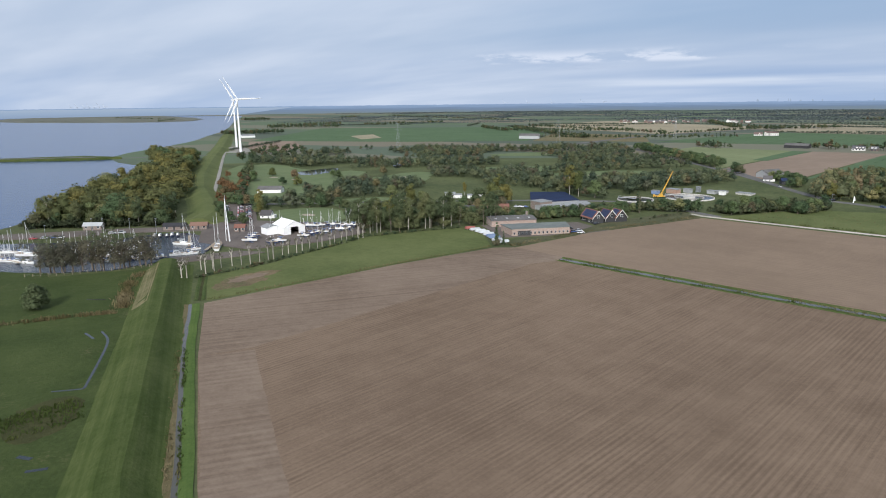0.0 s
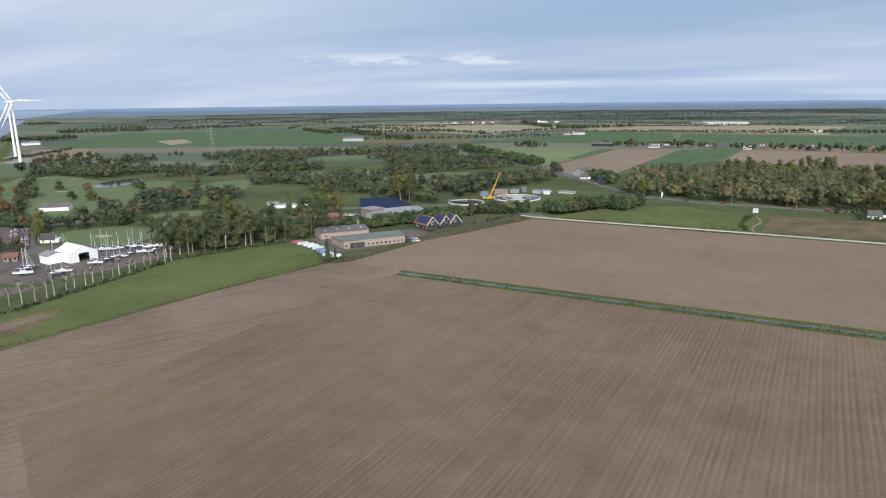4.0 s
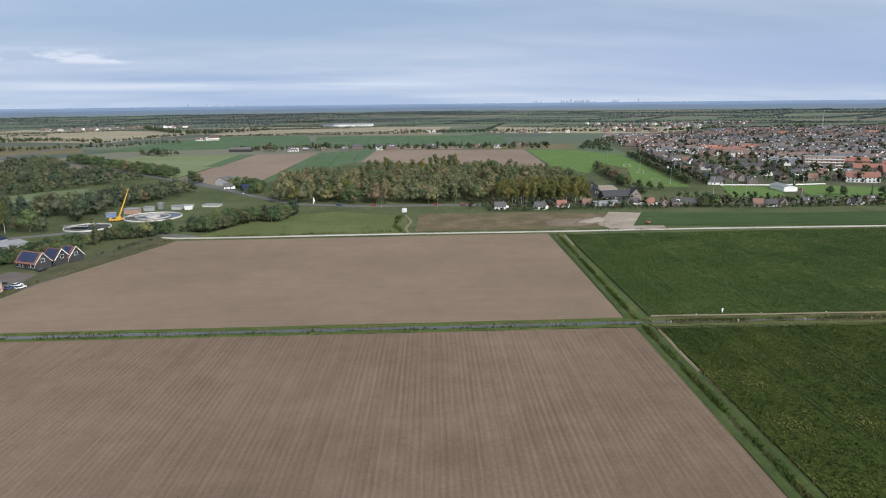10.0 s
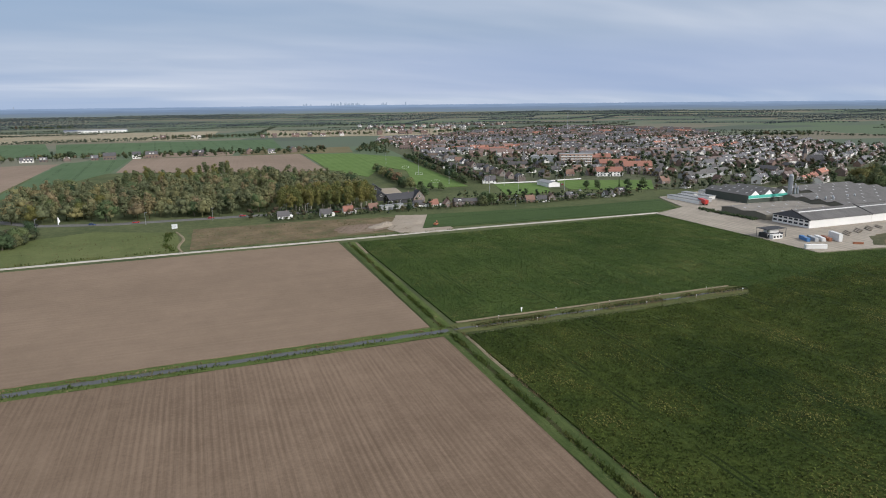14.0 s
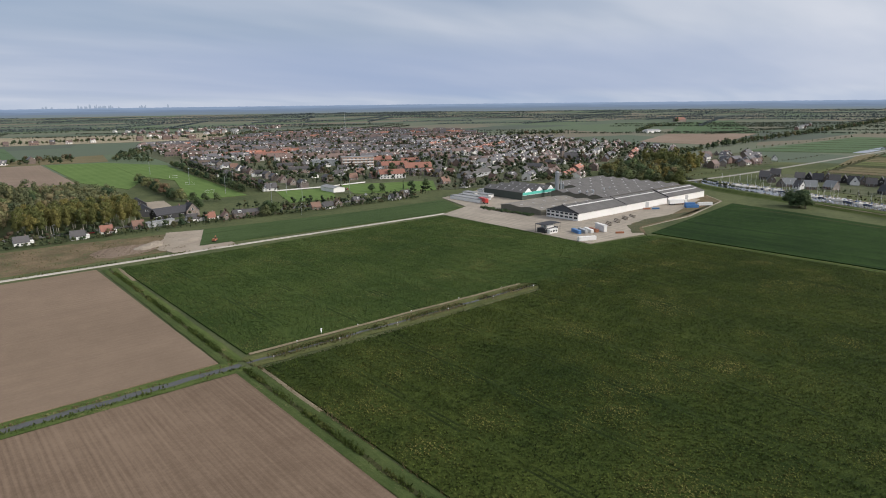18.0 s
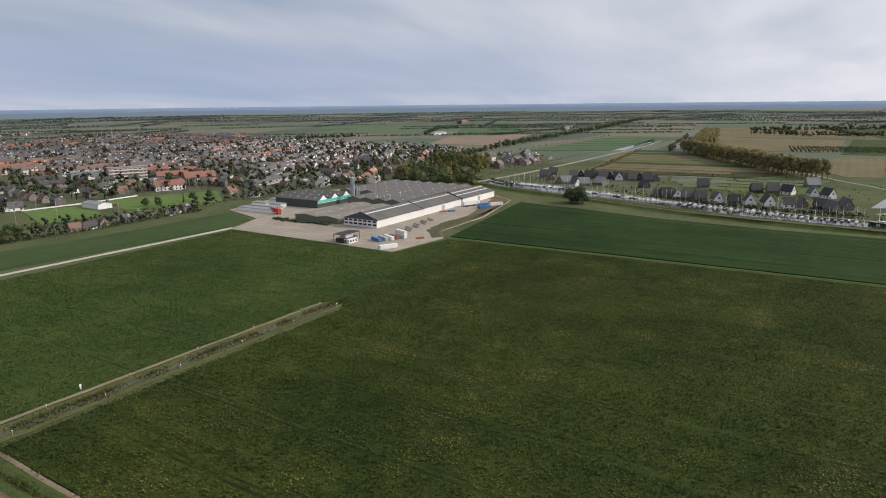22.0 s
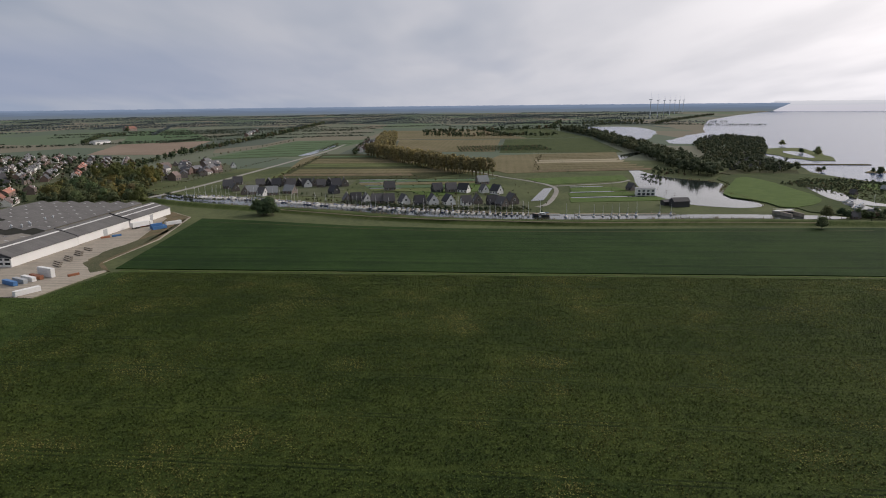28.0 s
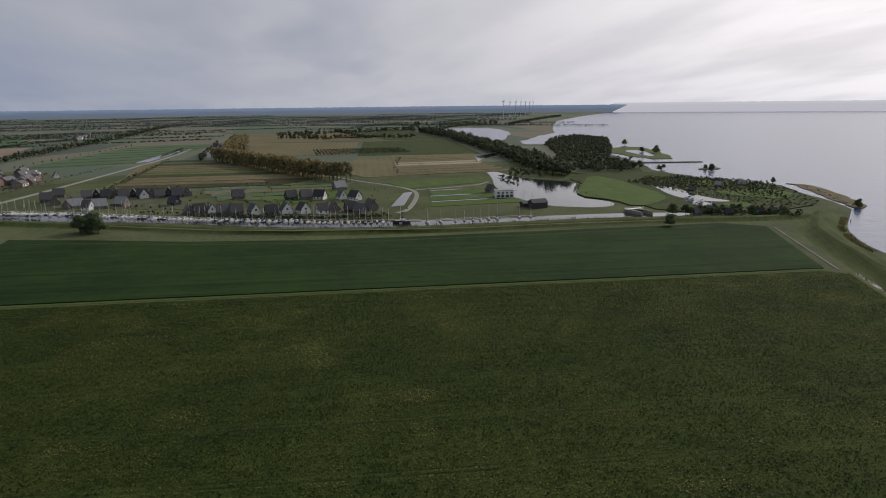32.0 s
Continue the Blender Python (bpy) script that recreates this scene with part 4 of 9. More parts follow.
for o in ([(524, -248), (536, -300), (502, -316), (466, -278), (488, -258)], [(560, -262), (600, -290), (585, -312), (552, -296)], [(440, -212), (452, -236), (470, -240), (468, -216)]):
    sheet("fort_lawn", softened(o, 2), 0.98, M_FRESH, "green lawn between the fort banks", "meadow", 0.3)
sheet("fort_moat", softened([(590, -232), (560, -240), (500, -225), (470, -236), (476, -214), (505, -205), (560, -222)], 2), 0.85, M_CANAL, "moat of the old fort", "moat", 0.2)
sheet("fort_harbour", softened([(500, -206), (470, -198), (446, -184), (442, -196), (470, -214)], 1), 0.9, M_CANAL, "small harbour by the fort", "harbour", 0.2)

# fields further off
def field(outline, mat, label, z=0.25, name="field"):
    sheet(name, outline, z, mat, label, "field", 0.3)


field([(-195, 735), (-140, 676), (-108, 690), (-63, 1060), (-150, 1062)], M_FARSOIL, "bare brown field beyond the wood")
field([(-330, 985), (-222, 868), (-198, 742), (-156, 1058), (-178, 1066), (-319, 1078)], M_PALEGREEN, "pale regrown field")
field([(-190, 880), (-172, 876), (-152, 1060), (-176, 1064)], M_GREEN, "narrow green strip of crop", 0.35)
field([(-104, 692), (-60, 780), (-8, 900), (24, 1090), (-58, 1072)], M_GREEN, "green crop field")
field([(-2, 896), (178, 792), (208, 790), (252, 1046), (28, 1094)], M_FARSOIL, "ploughed brown field behind the wood")
field([(212, 790), (222, 700), (250, 745), (288, 820), (355, 905), (320, 1010), (255, 1040)], M_TURF, "bright green grass field")
field([(-420, 1178), (-75, 1226), (-100, 1600), (-320, 1630)], M_GREEN, "large green field")
field([(-70, 1222), (260, 1170), (320, 1480), (-80, 1560)], M_GREEN, "large green field")
field([(30, 1104), (160, 1080), (180, 1160), (60, 1190)], M_FARSOIL, "brown field")
field([(170, 1078), (330, 1030), (372, 1160), (196, 1160)], M_DULLFIELD, "brown stubble field")
field([(-1142, 850), (-830, 975), (-640, 1105), (-760, 1400), (-1040, 1690), (-1500, 1370)], M_GREEN, "very large dark green field")
field([(-890, 655), (-1102, 814), (-1049, 883), (-868, 757), (-858, 700)], M_FARSOIL, "bare brown field behind the wind turbine")
field([(-1089, 1082), (-1096, 1165), (-973, 1060), (-966, 992)], M_STUBBLE, "pale stubble patch", 0.4)
field([(-630, 1110), (-430, 1180), (-520, 1400), (-740, 1410)], M_DULLFIELD, "dull autumn field")
field([(-1000, 1720), (-500, 1450), (-350, 1900), (-1000, 2300)], M_STUBBLE, "pale stubble field")
field([(-330, 1680), (-60, 1640), (200, 1560), (300, 2000), (-330, 2200)], M_STUBBLE, "pale stubble field")
field([(330, 1560), (700, 1420), (900, 1700), (420, 1950)], M_STUBBLE, "pale stubble field")
field([(974, 420), (1434, 366), (1446, 207), (1015, 284)], M_GREEN, "striped green pasture")
for i in range(7):
    field([(985 + i * 62, 410 - i * 7), (990 + i * 62, 410 - i * 7), (1026 + i * 60, 290 - i * 10), (1022 + i * 60, 290 - i * 10)], M_MARSH, "dark furrow between pastures", 0.36, "furrow")
field([(830, 264), (1000, 276), (1030, 225), (1000, 160), (800, 175)], M_DULLFIELD, "dull brown and green parcel")
field([(690, 265), (826, 262), (800, 178), (700, 180)], M_MEADOW, "grassy parcel")
field([(735, 12), (752, -124), (1019, -190), (986, -10), (830, 40)], M_DULLFIELD, "tan parcel beside the poplars")
field([(740, -55), (748, -62), (1000, -98), (1000, -92)], M_MARSH, "dark furrow between parcels", 0.4, "furrow")
field([(1080, 150), (1430, 150), (1400, -60), (1060, -10)], M_DULLFIELD, "dull pasture")
field([(1035, -15), (1400, -70), (1440, -255), (1010, -200)], M_WET, "rough olive pasture", 0.22)
field([(1440, -122), (1900, -110), (1960, -262), (1450, -255)], M_WET, "rough olive pasture", 0.22)
field([(705, -208), (664, -222), (605, -219), (649, -266), (720, -300), (735, -232)], M_SCRUB, "dark scrubby bank behind the fort", 0.6, "fort_bank")
field([(1450, 160), (1900, 200), (1900, -100), (1430, -120)], M_DULLFIELD, "dull brown parcel")
field([(1394, 720), (2100, 980), (2300, 900), (1500, 560)], M_GREEN, "dark green parcel")
field([(1100, 640), (1390, 715), (1480, 560), (1080, 500)], M_FARSOIL, "brown parcel behind the village")
for i, (x0, x1, y0, y1) in enumerate(((578, 606, -24, -72), (549, 571, -16, -72), (519, 540, -10, -88))):
    field([(x0, y0), (x1, y0 - 3), (x1 + 2, y1 + 2), (x0 + 3, y1)], M_FRESH, "green building plot between ditches", 0.3, "plot")
    sheet("plot_ditch", [(x1 + 2, y0 - 5), (x1 + 6, y0 - 6), (x1 + 8, y1 + 14), (x1 + 4, y1 + 12)], 0.26, M_CANAL, "water ditch between building plots", "ditch", 0.2)
field([(683, -1), (699, -104), (657, -98), (630, -13)], M_FRESH, "grassy building plots", 0.3, "plot")
road("plot_path", softened([(618, -17), (634, -79), (657, -98)], 1, False), 2.4, 0.4, M_ACCESS, "pale gravel path between plots", "track")
field([(560, 100), (640, 130), (690, 70), (610, 30)], M_FRESH, "grassy building plots", 0.3, "plot")

sheet("village_ground", [(330, 520), (300, 585), (360, 900), (424, 1149), (600, 1345), (850, 1500), (1190, 1640), (1260, 1200), (1062, 935), (1060, 760), (1025, 640), (932, 482), (836, 446), (714, 480), (640, 480), (545, 445), (440, 452), (400, 470)], 0.18, M_GARDEN, "gardens and streets of the village", "village ground", 0.3)
sheet("works_street_ground", [(478, 452), (508, 426), (552, 418), (594, 446), (640, 450), (640, 479), (545, 444)], 0.17, M_GARDEN, "gardens behind the factory sheds", "village ground", 0.2)
sheet("new_estate_ground", [(560, 160), (600, 268), (670, 300), (715, 265), (690, 170), (600, 175)], 0.22, M_GARDEN, "building ground round new houses", "village ground", 0.3)
sheet("canal_bank_ground", [(478, 60), (530, 172), (570, 165), (545, 90), (530, 25), (500, 25)], 0.22, M_GARDEN, "gardens of the canal houses", "village ground", 0.3)
sheet("estate_ground_north", [(700, 345), (720, 400), (900, 440), (960, 400), (880, 350), (800, 325)], 0.22, M_GARDEN, "building ground round new houses", "village ground", 0.3)
# small parcels and water ditches behind the canal houses
for k, (x0, y0, y1) in enumerate(((596, 96, 152), (620, 76, 158), (644, 62, 166), (668, 44, 168))):
    field([(x0, y0), (x0 + 19, y0 - 16), (x0 + 22, y1), (x0 + 3, y1 - 4)], (M_MEADOW, M_GREEN, M_DULLFIELD, M_GREEN)[k], "small polder parcel between ditches", 0.33, "parcel")
    sheet("parcel_ditch", [(x0 + 20.5, y0 - 14), (x0 + 23, y0 - 15), (x0 + 25.5, y1), (x0 + 23, y1)], 0.3, M_CANAL, "narrow water ditch between small parcels", "ditch", 0.2)
# strip parcels between canal and poplars
strip_rng = random.Random(14)
field([(698, 100), (760, 44), (1030, 85), (1042, 253), (702, 258)], M_SCRUB, "dark ditches between narrow parcels", 0.37, "parcel_ditches")
for k in range(13):
    x0, x1 = 700 + k * 25, 700 + k * 25 + strip_rng.uniform(19, 23)
    lo, hi = (40, 250) if k > 1 else (110, 255)
    mat = strip_rng.choice((M_DULLFIELD, M_GREEN, M_DULLFIELD, M_MEADOW, M_ROUGH, M_MARSH))
    field([(x0, lo + 40 * (x0 - 700) / 300), (x1, lo + 40 * (x1 - 700) / 300), (x1 + 12, hi), (x0 + 12, hi)], mat, "long narrow polder parcel", 0.40 + 0.01 * (k % 3), "parcel")
for k in range(10):
    x0 = 745 + k * 26
    field([(x0, -20 - 5 * k), (x0 + strip_rng.uniform(20, 23), -20 - 5 * k), (x0 + 26, -160), (x0 + 4, -150)], strip_rng.choice((M_DULLFIELD, M_ROUGH, M_DULLFIELD, M_STUBBLE)), "long narrow polder parcel", 0.42 + 0.01 * (k % 3), "parcel")
sheet("field_edge_rough", [(-174, 289), (-158.5, 345.5), (-120, 430), (-136, 446), (-156, 402), (-164, 376), (-165, 352), (-166.5, 338), (-184, 298)], 0.315, M_FORB, "rough weedy strip along the field", "verge", 0.3)
# sports ground
sheet("sports_field", [(276, 812), (282, 735), (224, 590), (270, 580), (348, 892), (318, 1000)], 0.34, M_TURF, "mown football pitches", "pitch", 0.3)
sheet("stadium_pitch", [(298, 580), (340, 560), (308, 508), (268, 514)], 0.3, M_TURF, "bright green main football pitch", "pitch", 0.3)
sheet("village_green", [(362, 572), (440, 526), (392, 476), (332, 514)], 0.3, M_TURF, "second bright green football pitch", "pitch", 0.3)
sheet("riding_arena", [(184, 570), (200, 567), (210, 604), (196, 606)], 0.32, M_SAND, "sand riding arena", "arena", 0.3)
sheet("mud_patch", ragged(softened([(96, 428), (124, 426), (132, 446), (112, 456), (98, 446)], 1), 4, 1.2, 32), 0.25, M_SOIL_PALE, "bare muddy patch on the waste ground", "mud", 0.2)
sheet("sand_heap_ground", ragged([(126, 430), (150, 470), (171, 462), (166, 425), (160, 409), (145, 407), (128, 414)], 4, 0.9, 33), 0.32, M_SAND, "bare sandy work ground", "sand", 0.3)

# yards and roads
sheet("yard_edge_dirt", [(326, 250.5), (344, 262), (400, 257), (477, 265), (500, 285), (506, 300), (494, 296), (474, 279), (400, 268), (352, 273), (334, 264)], 0.365, M_ROUGH, "brown trodden dirt along the yard edge", "dirt", 0.3)
sheet("yard_verge", ragged([(323, 259), (343, 271), (372, 273), (430, 259.5), (468, 266.5), (476, 266), (400, 258.5), (345, 264), (328, 254)], 5, 0.8, 15), 0.372, M_FORB, "weedy strip between the yard and the crop", "verge", 0.3)
YARD = [(302, 386), (290, 302), (283.5, 262.5), (326, 252), (344, 262), (400, 256), (477, 264), (500, 284), (522, 321), (528, 410), (440, 450), (360, 440), (338, 396)]
sheet("factory_yard", YARD, 0.34, M_CONCRETE, "pale concrete slab yard", "yard", 0.4)
sheet("marina_yard", [(-323, 200), (-372, 236), (-352, 262), (-294, 290), (-266, 274), (-268, 240), (-285, 205)], 0.30, M_PAVING, "paved boatyard", "yard", 0.4)
sheet("marina_quay", [(-351, 221), (-382, 193), (-399, 165), (-423, 138), (-440, 122), (-458, 128), (-440, 145), (-417, 173), (-396, 200), (-366, 228)], 0.33, M_PAVING, "paved harbour quay road", "quay", 0.4)
sheet("south_quay", [(-286, 200), (-299, 172), (-298, 162), (-290, 163), (-276, 190), (-272, 206)], 0.31, M_PAVING, "paved strip on the harbour bank", "quay", 0.3)
sheet("workshop_yard", [(-222, 330), (-192, 306), (-160, 338), (-150, 358), (-178, 372)], 0.28, M_PAVING, "paved yard round a brick workshop", "yard", 0.3)
sheet("turbine_pad", [(-905, 622), (-874, 628), (-882, 664), (-962, 704), (-1010, 716), (-996, 690), (-930, 660)], 0.36, M_ACCESS, "pale gravel hardstand at the wind turbines", "hardstand", 0.3)
sheet("parking_lot", [(-430, 295), (-412, 306), (-352, 262), (-368, 248)], 0.30, M_PAVING, "marina car park", "car park", 0.3)
TRACK = [(-130, 442), (-118, 436), (9, 424.5), (91, 413.5), (163, 407), (235, 397), (306, 388)]
road("gravel_track", softened(TRACK, 1, False), 2.4, 0.33, M_TRACK, "pale gravel farm track", "track")
road("track_branch", softened([(10, 424), (9, 442), (16, 462), (14, 486)], 2, False), 1.1, 0.34, M_DIRT, "worn branch of the gravel track", "track")
road("main_road", softened([(-190, 760), (-120, 640), (-92, 594), (-52, 541), (77, 519), (150, 511), (198, 503), (291, 486), (350, 476)], 1, False), 6.5, 0.33, M_ASPHALT, "asphalt country road")
road("side_road", softened([(-111, 440), (-150, 460), (-205, 470), (-300, 400), (-420, 300)], 1, False), 5, 0.30, M_ASPHALT, "narrow asphalt lane")
road("dike_road", softened([(-372, 226), (-405, 262), (-434, 281), (-530, 352), (-746, 507), (-792, 540), (-1005, 695)], 1, False), 3, 0.5, M_ACCESS, "pale cycle road beside the dike", "track")
road("village_road", softened([(580, 336), (592, 331), (670, 314), (874, 287), (1128, 256), (1290, 250)], 1, False), 4.4, 0.36, M_ACCESS, "pale new access road")
road("motorway", softened([(-520, 1060), (-505, 1410), (-350, 1870), (300, 2600)], 1, False), 14, 0.5, M_ASPHALT, "distant main road")
road("bike_path", softened([(499, 20), (508, 10), (576, -11), (618, -17), (661, -1), (700, 22), (800, 62)], 2, False), 3.4, 0.42, M_ACCESS, "pale bike path")
road("canal_path", softened([(492, 205), (448, 121), (421, 6), (418, -60), (408, -140)], 1, False), 0.8, 2.3, M_DIRT, "path on the canal dike", "track")
road("dike_foot_path", [(377, -189.5), (282.5, -144)], 0.6, 0.5, M_ACCESS, "gravel path at the foot of the dike", "track")
road("avenue_road", softened([(-387, 994), (-200, 755), (-120, 640)], 1, False), 6, 0.32, M_ASPHALT, "country road between avenue trees")

# ---- trees ----
def clumps(rng, lobes, count, size, squash=0.9):
    """Leaf clumps as bent quads on the outside of a set of lobes (x, y, z, radius)."""
    lobes = np.array(lobes)
    share = lobes[:, 3] ** 2
    which = rng.choice(len(lobes), count, p=share / share.sum())
    d = rng.normal(size=(count, 3))
    d /= np.linalg.norm(d, axis=1)[:, None]
    d[:, 2] = np.where(d[:, 2] < -0.5, -d[:, 2], d[:, 2])
    c = lobes[which, :3] + d * (lobes[which, 3] * rng.uniform(0.78, 1.2, count))[:, None] * np.array([1, 1, squash])
    nrm = d + rng.normal(scale=0.38, size=(count, 3))
    nrm /= np.linalg.norm(nrm, axis=1)[:, None]
    s = np.cross(nrm, rng.normal(size=(count, 3)))
    s /= np.linalg.norm(s, axis=1)[:, None]
    t = np.cross(nrm, s)
    w_ = size * rng.uniform(0.6, 1.35, count)[:, None]
    bend = nrm * w_ * 0.35
    v = np.stack([c - s * w_ - bend * 0.6, c - t * w_ * 0.7, c + s * w_ - bend * 0.6, c + t * w_ * 0.7], 1).reshape(-1, 3)
    soft = d * 0.5 + nrm * 0.6
    soft /= np.linalg.norm(soft, axis=1)[:, None]
    return np.concatenate([v, np.repeat(soft, 4, axis=0)], 1)


def cube_sphere(div):
    """Corner points of the quads of a ball made from a cube, div x div quads a side."""
    out = []
    for axis in range(3):
        for s in (-1, 1):
            for i in range(div):
                for j in range(div):
                    for a, b in ((0, 0), (1, 0), (1, 1), (0, 1)):
                        p = [0.0, 0.0, 0.0]
                        p[axis], p[(axis + 1) % 3], p[(axis + 2) % 3] = s, (2 * (i + a) / div - 1), s * (2 * (j + b) / div - 1)
                        out.append(p)
    out = np.array(out)
    return out / np.linalg.norm(out, axis=1)[:, None]


BALLS = {d: cube_sphere(d) for d in (1, 2, 3, 4)}


def mounds(rng, lobes, div, fill=0.92, squash=0.9):
    """The leafy body behind the loose clumps: lumpy mounds, one for each lobe."""
    out = []
    for x, y, z, r in lobes:
        a = rng.uniform(0, 6.28)
        b = BALLS[div] @ np.array([[math.cos(a), -math.sin(a), 0], [math.sin(a), math.cos(a), 0], [0, 0, 1]])
        k = rng.normal(size=(3, 3)) * 2.4
        lump = 1 + 0.13 * np.sin(b @ k[0] * 1.3 + a) + 0.10 * np.sin(b @ k[1] * 2.1) + 0.07 * np.sin(b @ k[2] * 3.3)
        wob = b + 0.35 * np.cos(b @ k * 2.2)
        out.append(np.concatenate([np.array([x, y, z]) + b * (r * fill * lump)[:, None] * np.array([1, 1, squash]), wob / np.linalg.norm(wob, axis=1)[:, None]], 1))
    return np.concatenate(out)


def quads_mesh(name, v, mat, base=0):
    """Loose quads from rows of four points; six columns carry rounded normals as well."""
    me = bpy.data.meshes.new(name)
    n = len(v) // 4
    me.vertices.add(len(v))
    me.vertices.foreach_set("co", np.ascontiguousarray(v[:, :3], dtype=np.float32).ravel())
    me.loops.add(n * 4)
    me.loops.foreach_set("vertex_index", np.arange(n * 4, dtype=np.int32))
    me.polygons.add(n)
    me.polygons.foreach_set("loop_start", np.arange(0, n * 4, 4, dtype=np.int32))
    me.materials.append(mat)
    me.update(calc_edges=True)
    if np.shape(v)[1] == 6:
        me.normals_split_custom_set_from_vertices(np.ascontiguousarray(v[:, 3:], dtype=np.float32))
    return me


def crown_lobes(rng, kind, h):
    if kind == "round":
        r = h * 0.44
        out = []
        for k in range(18):
            low = k < 11
            a, f = k * 2.4 + rng.uniform(-0.4, 0.4), rng.uniform(0.35, 0.72) if low else rng.uniform(0.0, 0.42)
            out.append((math.cos(a) * r * f, math.sin(a) * r * f, h * (rng.uniform(0.20, 0.52) if low else rng.uniform(0.55, 0.78)), r * rng.uniform(0.34, 0.52)))
        return out
    if kind == "tall":
        return [(rng.normal(0, h * 0.06), rng.normal(0, h * 0.06), h * (0.34 + 0.56 * k / 9), h * 0.135 * (1.05 - 0.7 * abs(k / 9 - 0.4)) * rng.uniform(0.7, 1.25)) for k in range(10)]
    if kind == "column":
        return [(rng.normal(0, 0.25), rng.normal(0, 0.25), h * (0.12 + 0.80 * k / 7), h * 0.085 * (1.1 - 0.6 * k / 7)) for k in range(8)]
    if kind == "pollard":
        return [(rng.normal(0, h * 0.07), rng.normal(0, h * 0.07), h * rng.uniform(0.55, 0.97), h * 0.06) for k in range(7)]
    if kind == "bare":
        return [(rng.normal(0, h * 0.20), rng.normal(0, h * 0.20), h * (0.26 + 0.66 * k / 11), h * 0.14 * rng.uniform(0.6, 1.2)) for k in range(12)]
    if kind == "thin":
        return [(rng.normal(0, h * 0.08), rng.normal(0, h * 0.08), h * (0.55 + 0.38 * k / 5), h * 0.09 * rng.uniform(0.5, 1.2)) for k in range(6)]
    return [(rng.normal(0, h * 0.42), rng.normal(0, h * 0.42), h * rng.uniform(0.25, 0.55), h * rng.uniform(0.26, 0.42)) for _ in range(8)]


def trunk_geo(rng, kind, h):
    g = Geo()
    r0 = h * (0.011 if kind in ("tall", "thin") else 0.022)
    bend = [(rng.normal(0, 0.006) * h * k, rng.normal(0, 0.006) * h * k) for k in range(5)]
    top = {"round": 0.62, "bare": 0.8, "tall": 0.9, "column": 0.85, "thin": 0.95}.get(kind, 0.3)
    pts = [(bend[k][0], bend[k][1], h * top * k / 4 - (0.3 if k == 0 else 0)) for k in range(5)]
    for k in range(4):
        g.tube(pts[k], pts[k + 1], r0 * (1.15 - 0.24 * k), r0 * (1.15 - 0.24 * (k + 1)), 6)
    if kind == "pollard":
        g = Geo().tube((0, 0, -0.3), (0.1, 0, h * 0.6), r0 * 1.15, r0 * 0.95, 7)
        for _ in range(3):
            a = rng.uniform(0, 6.28)
            g.tube((0.1, 0, h * 0.58), (math.cos(a) * h * 0.13, math.sin(a) * h * 0.13, h * rng.uniform(0.82, 0.96)), r0 * 0.75, r0 * 0.45, 5)
        for _ in range(12):
            a, z0 = rng.uniform(0, 6.28), h * rng.uniform(0.45, 0.9)
            g.tube((0.1, 0, z0 * 0.9), (math.cos(a) * h * 0.12, math.sin(a) * h * 0.12, z0 + h * 0.1), r0 * 0.3, r0 * 0.1, 4)
        return g
    for _ in range({"bush": 4, "bare": 18}.get(kind, 7)):
        k = rng.integers(1, 4)
        a, up_ = rng.uniform(0, 6.28), rng.uniform(0.10, 0.24) * h
        reach = h * (0.20 if kind in ("round", "bush", "bare") else 0.09) * rng.uniform(0.6, 1.1)
        p = pts[k]
        g.tube(p, (p[0] + math.cos(a) * reach, p[1] + math.sin(a) * reach, p[2] + up_), r0 * 0.42, r0 * 0.12, 4)
    return g


TREES = {}
PALETTE = {"round": M_LEAF, "dark": M_LEAF_DARK, "tall": M_LEAF_WILLOW, "yellow": M_LEAF_POPLAR, "column": M_LEAF_DARK, "thin": M_LEAF_WILLOW, "bare": M_LEAF_BARE, "bush": M_LEAF_DARK, "willow": M_LEAF_WILLOW, "golden": M_LEAF_POPLAR, "pollard": M_LEAF_BARE}
SHAPE = {"golden": "round", "dark": "round", "yellow": "tall", "willow": "round"}
HEIGHT = {"round": 14, "dark": 13, "tall": 21, "yellow": 20, "column": 16, "thin": 17, "bare": 12, "bush": 4.2, "willow": 10, "golden": 15, "pollard": 9.5}
for number, kind in enumerate(PALETTE):
    for variant in range(4):
        rng = np.random.default_rng(100 * number + variant)
        shape, h = SHAPE.get(kind, kind), HEIGHT[kind]
        count = {"thin": 420, "column": 800, "bush": 600, "pollard": 170, "bare": 800}.get(shape, 2000)
        size = {"thin": 0.30, "column": 0.30, "bush": 0.17, "pollard": 0.2, "bare": 0.27}.get(shape, 0.33)
        lobes = crown_lobes(rng, shape, h)
        leafy = clumps(rng, lobes, count, size)
        if shape not in ("thin", "pollard", "bare"):
            leafy = np.concatenate([leafy, mounds(rng, lobes, 1, 0.62 if shape == "tall" else 0.70)])
        crown = quads_mesh("crown", leafy, PALETTE[kind])
        bark = M_BARK_PALE if kind in ("tall", "yellow", "pollard") else M_BARK
        TREES[kind, variant] = (trunk_geo(rng, shape, h).mesh("trunk", bark), crown)
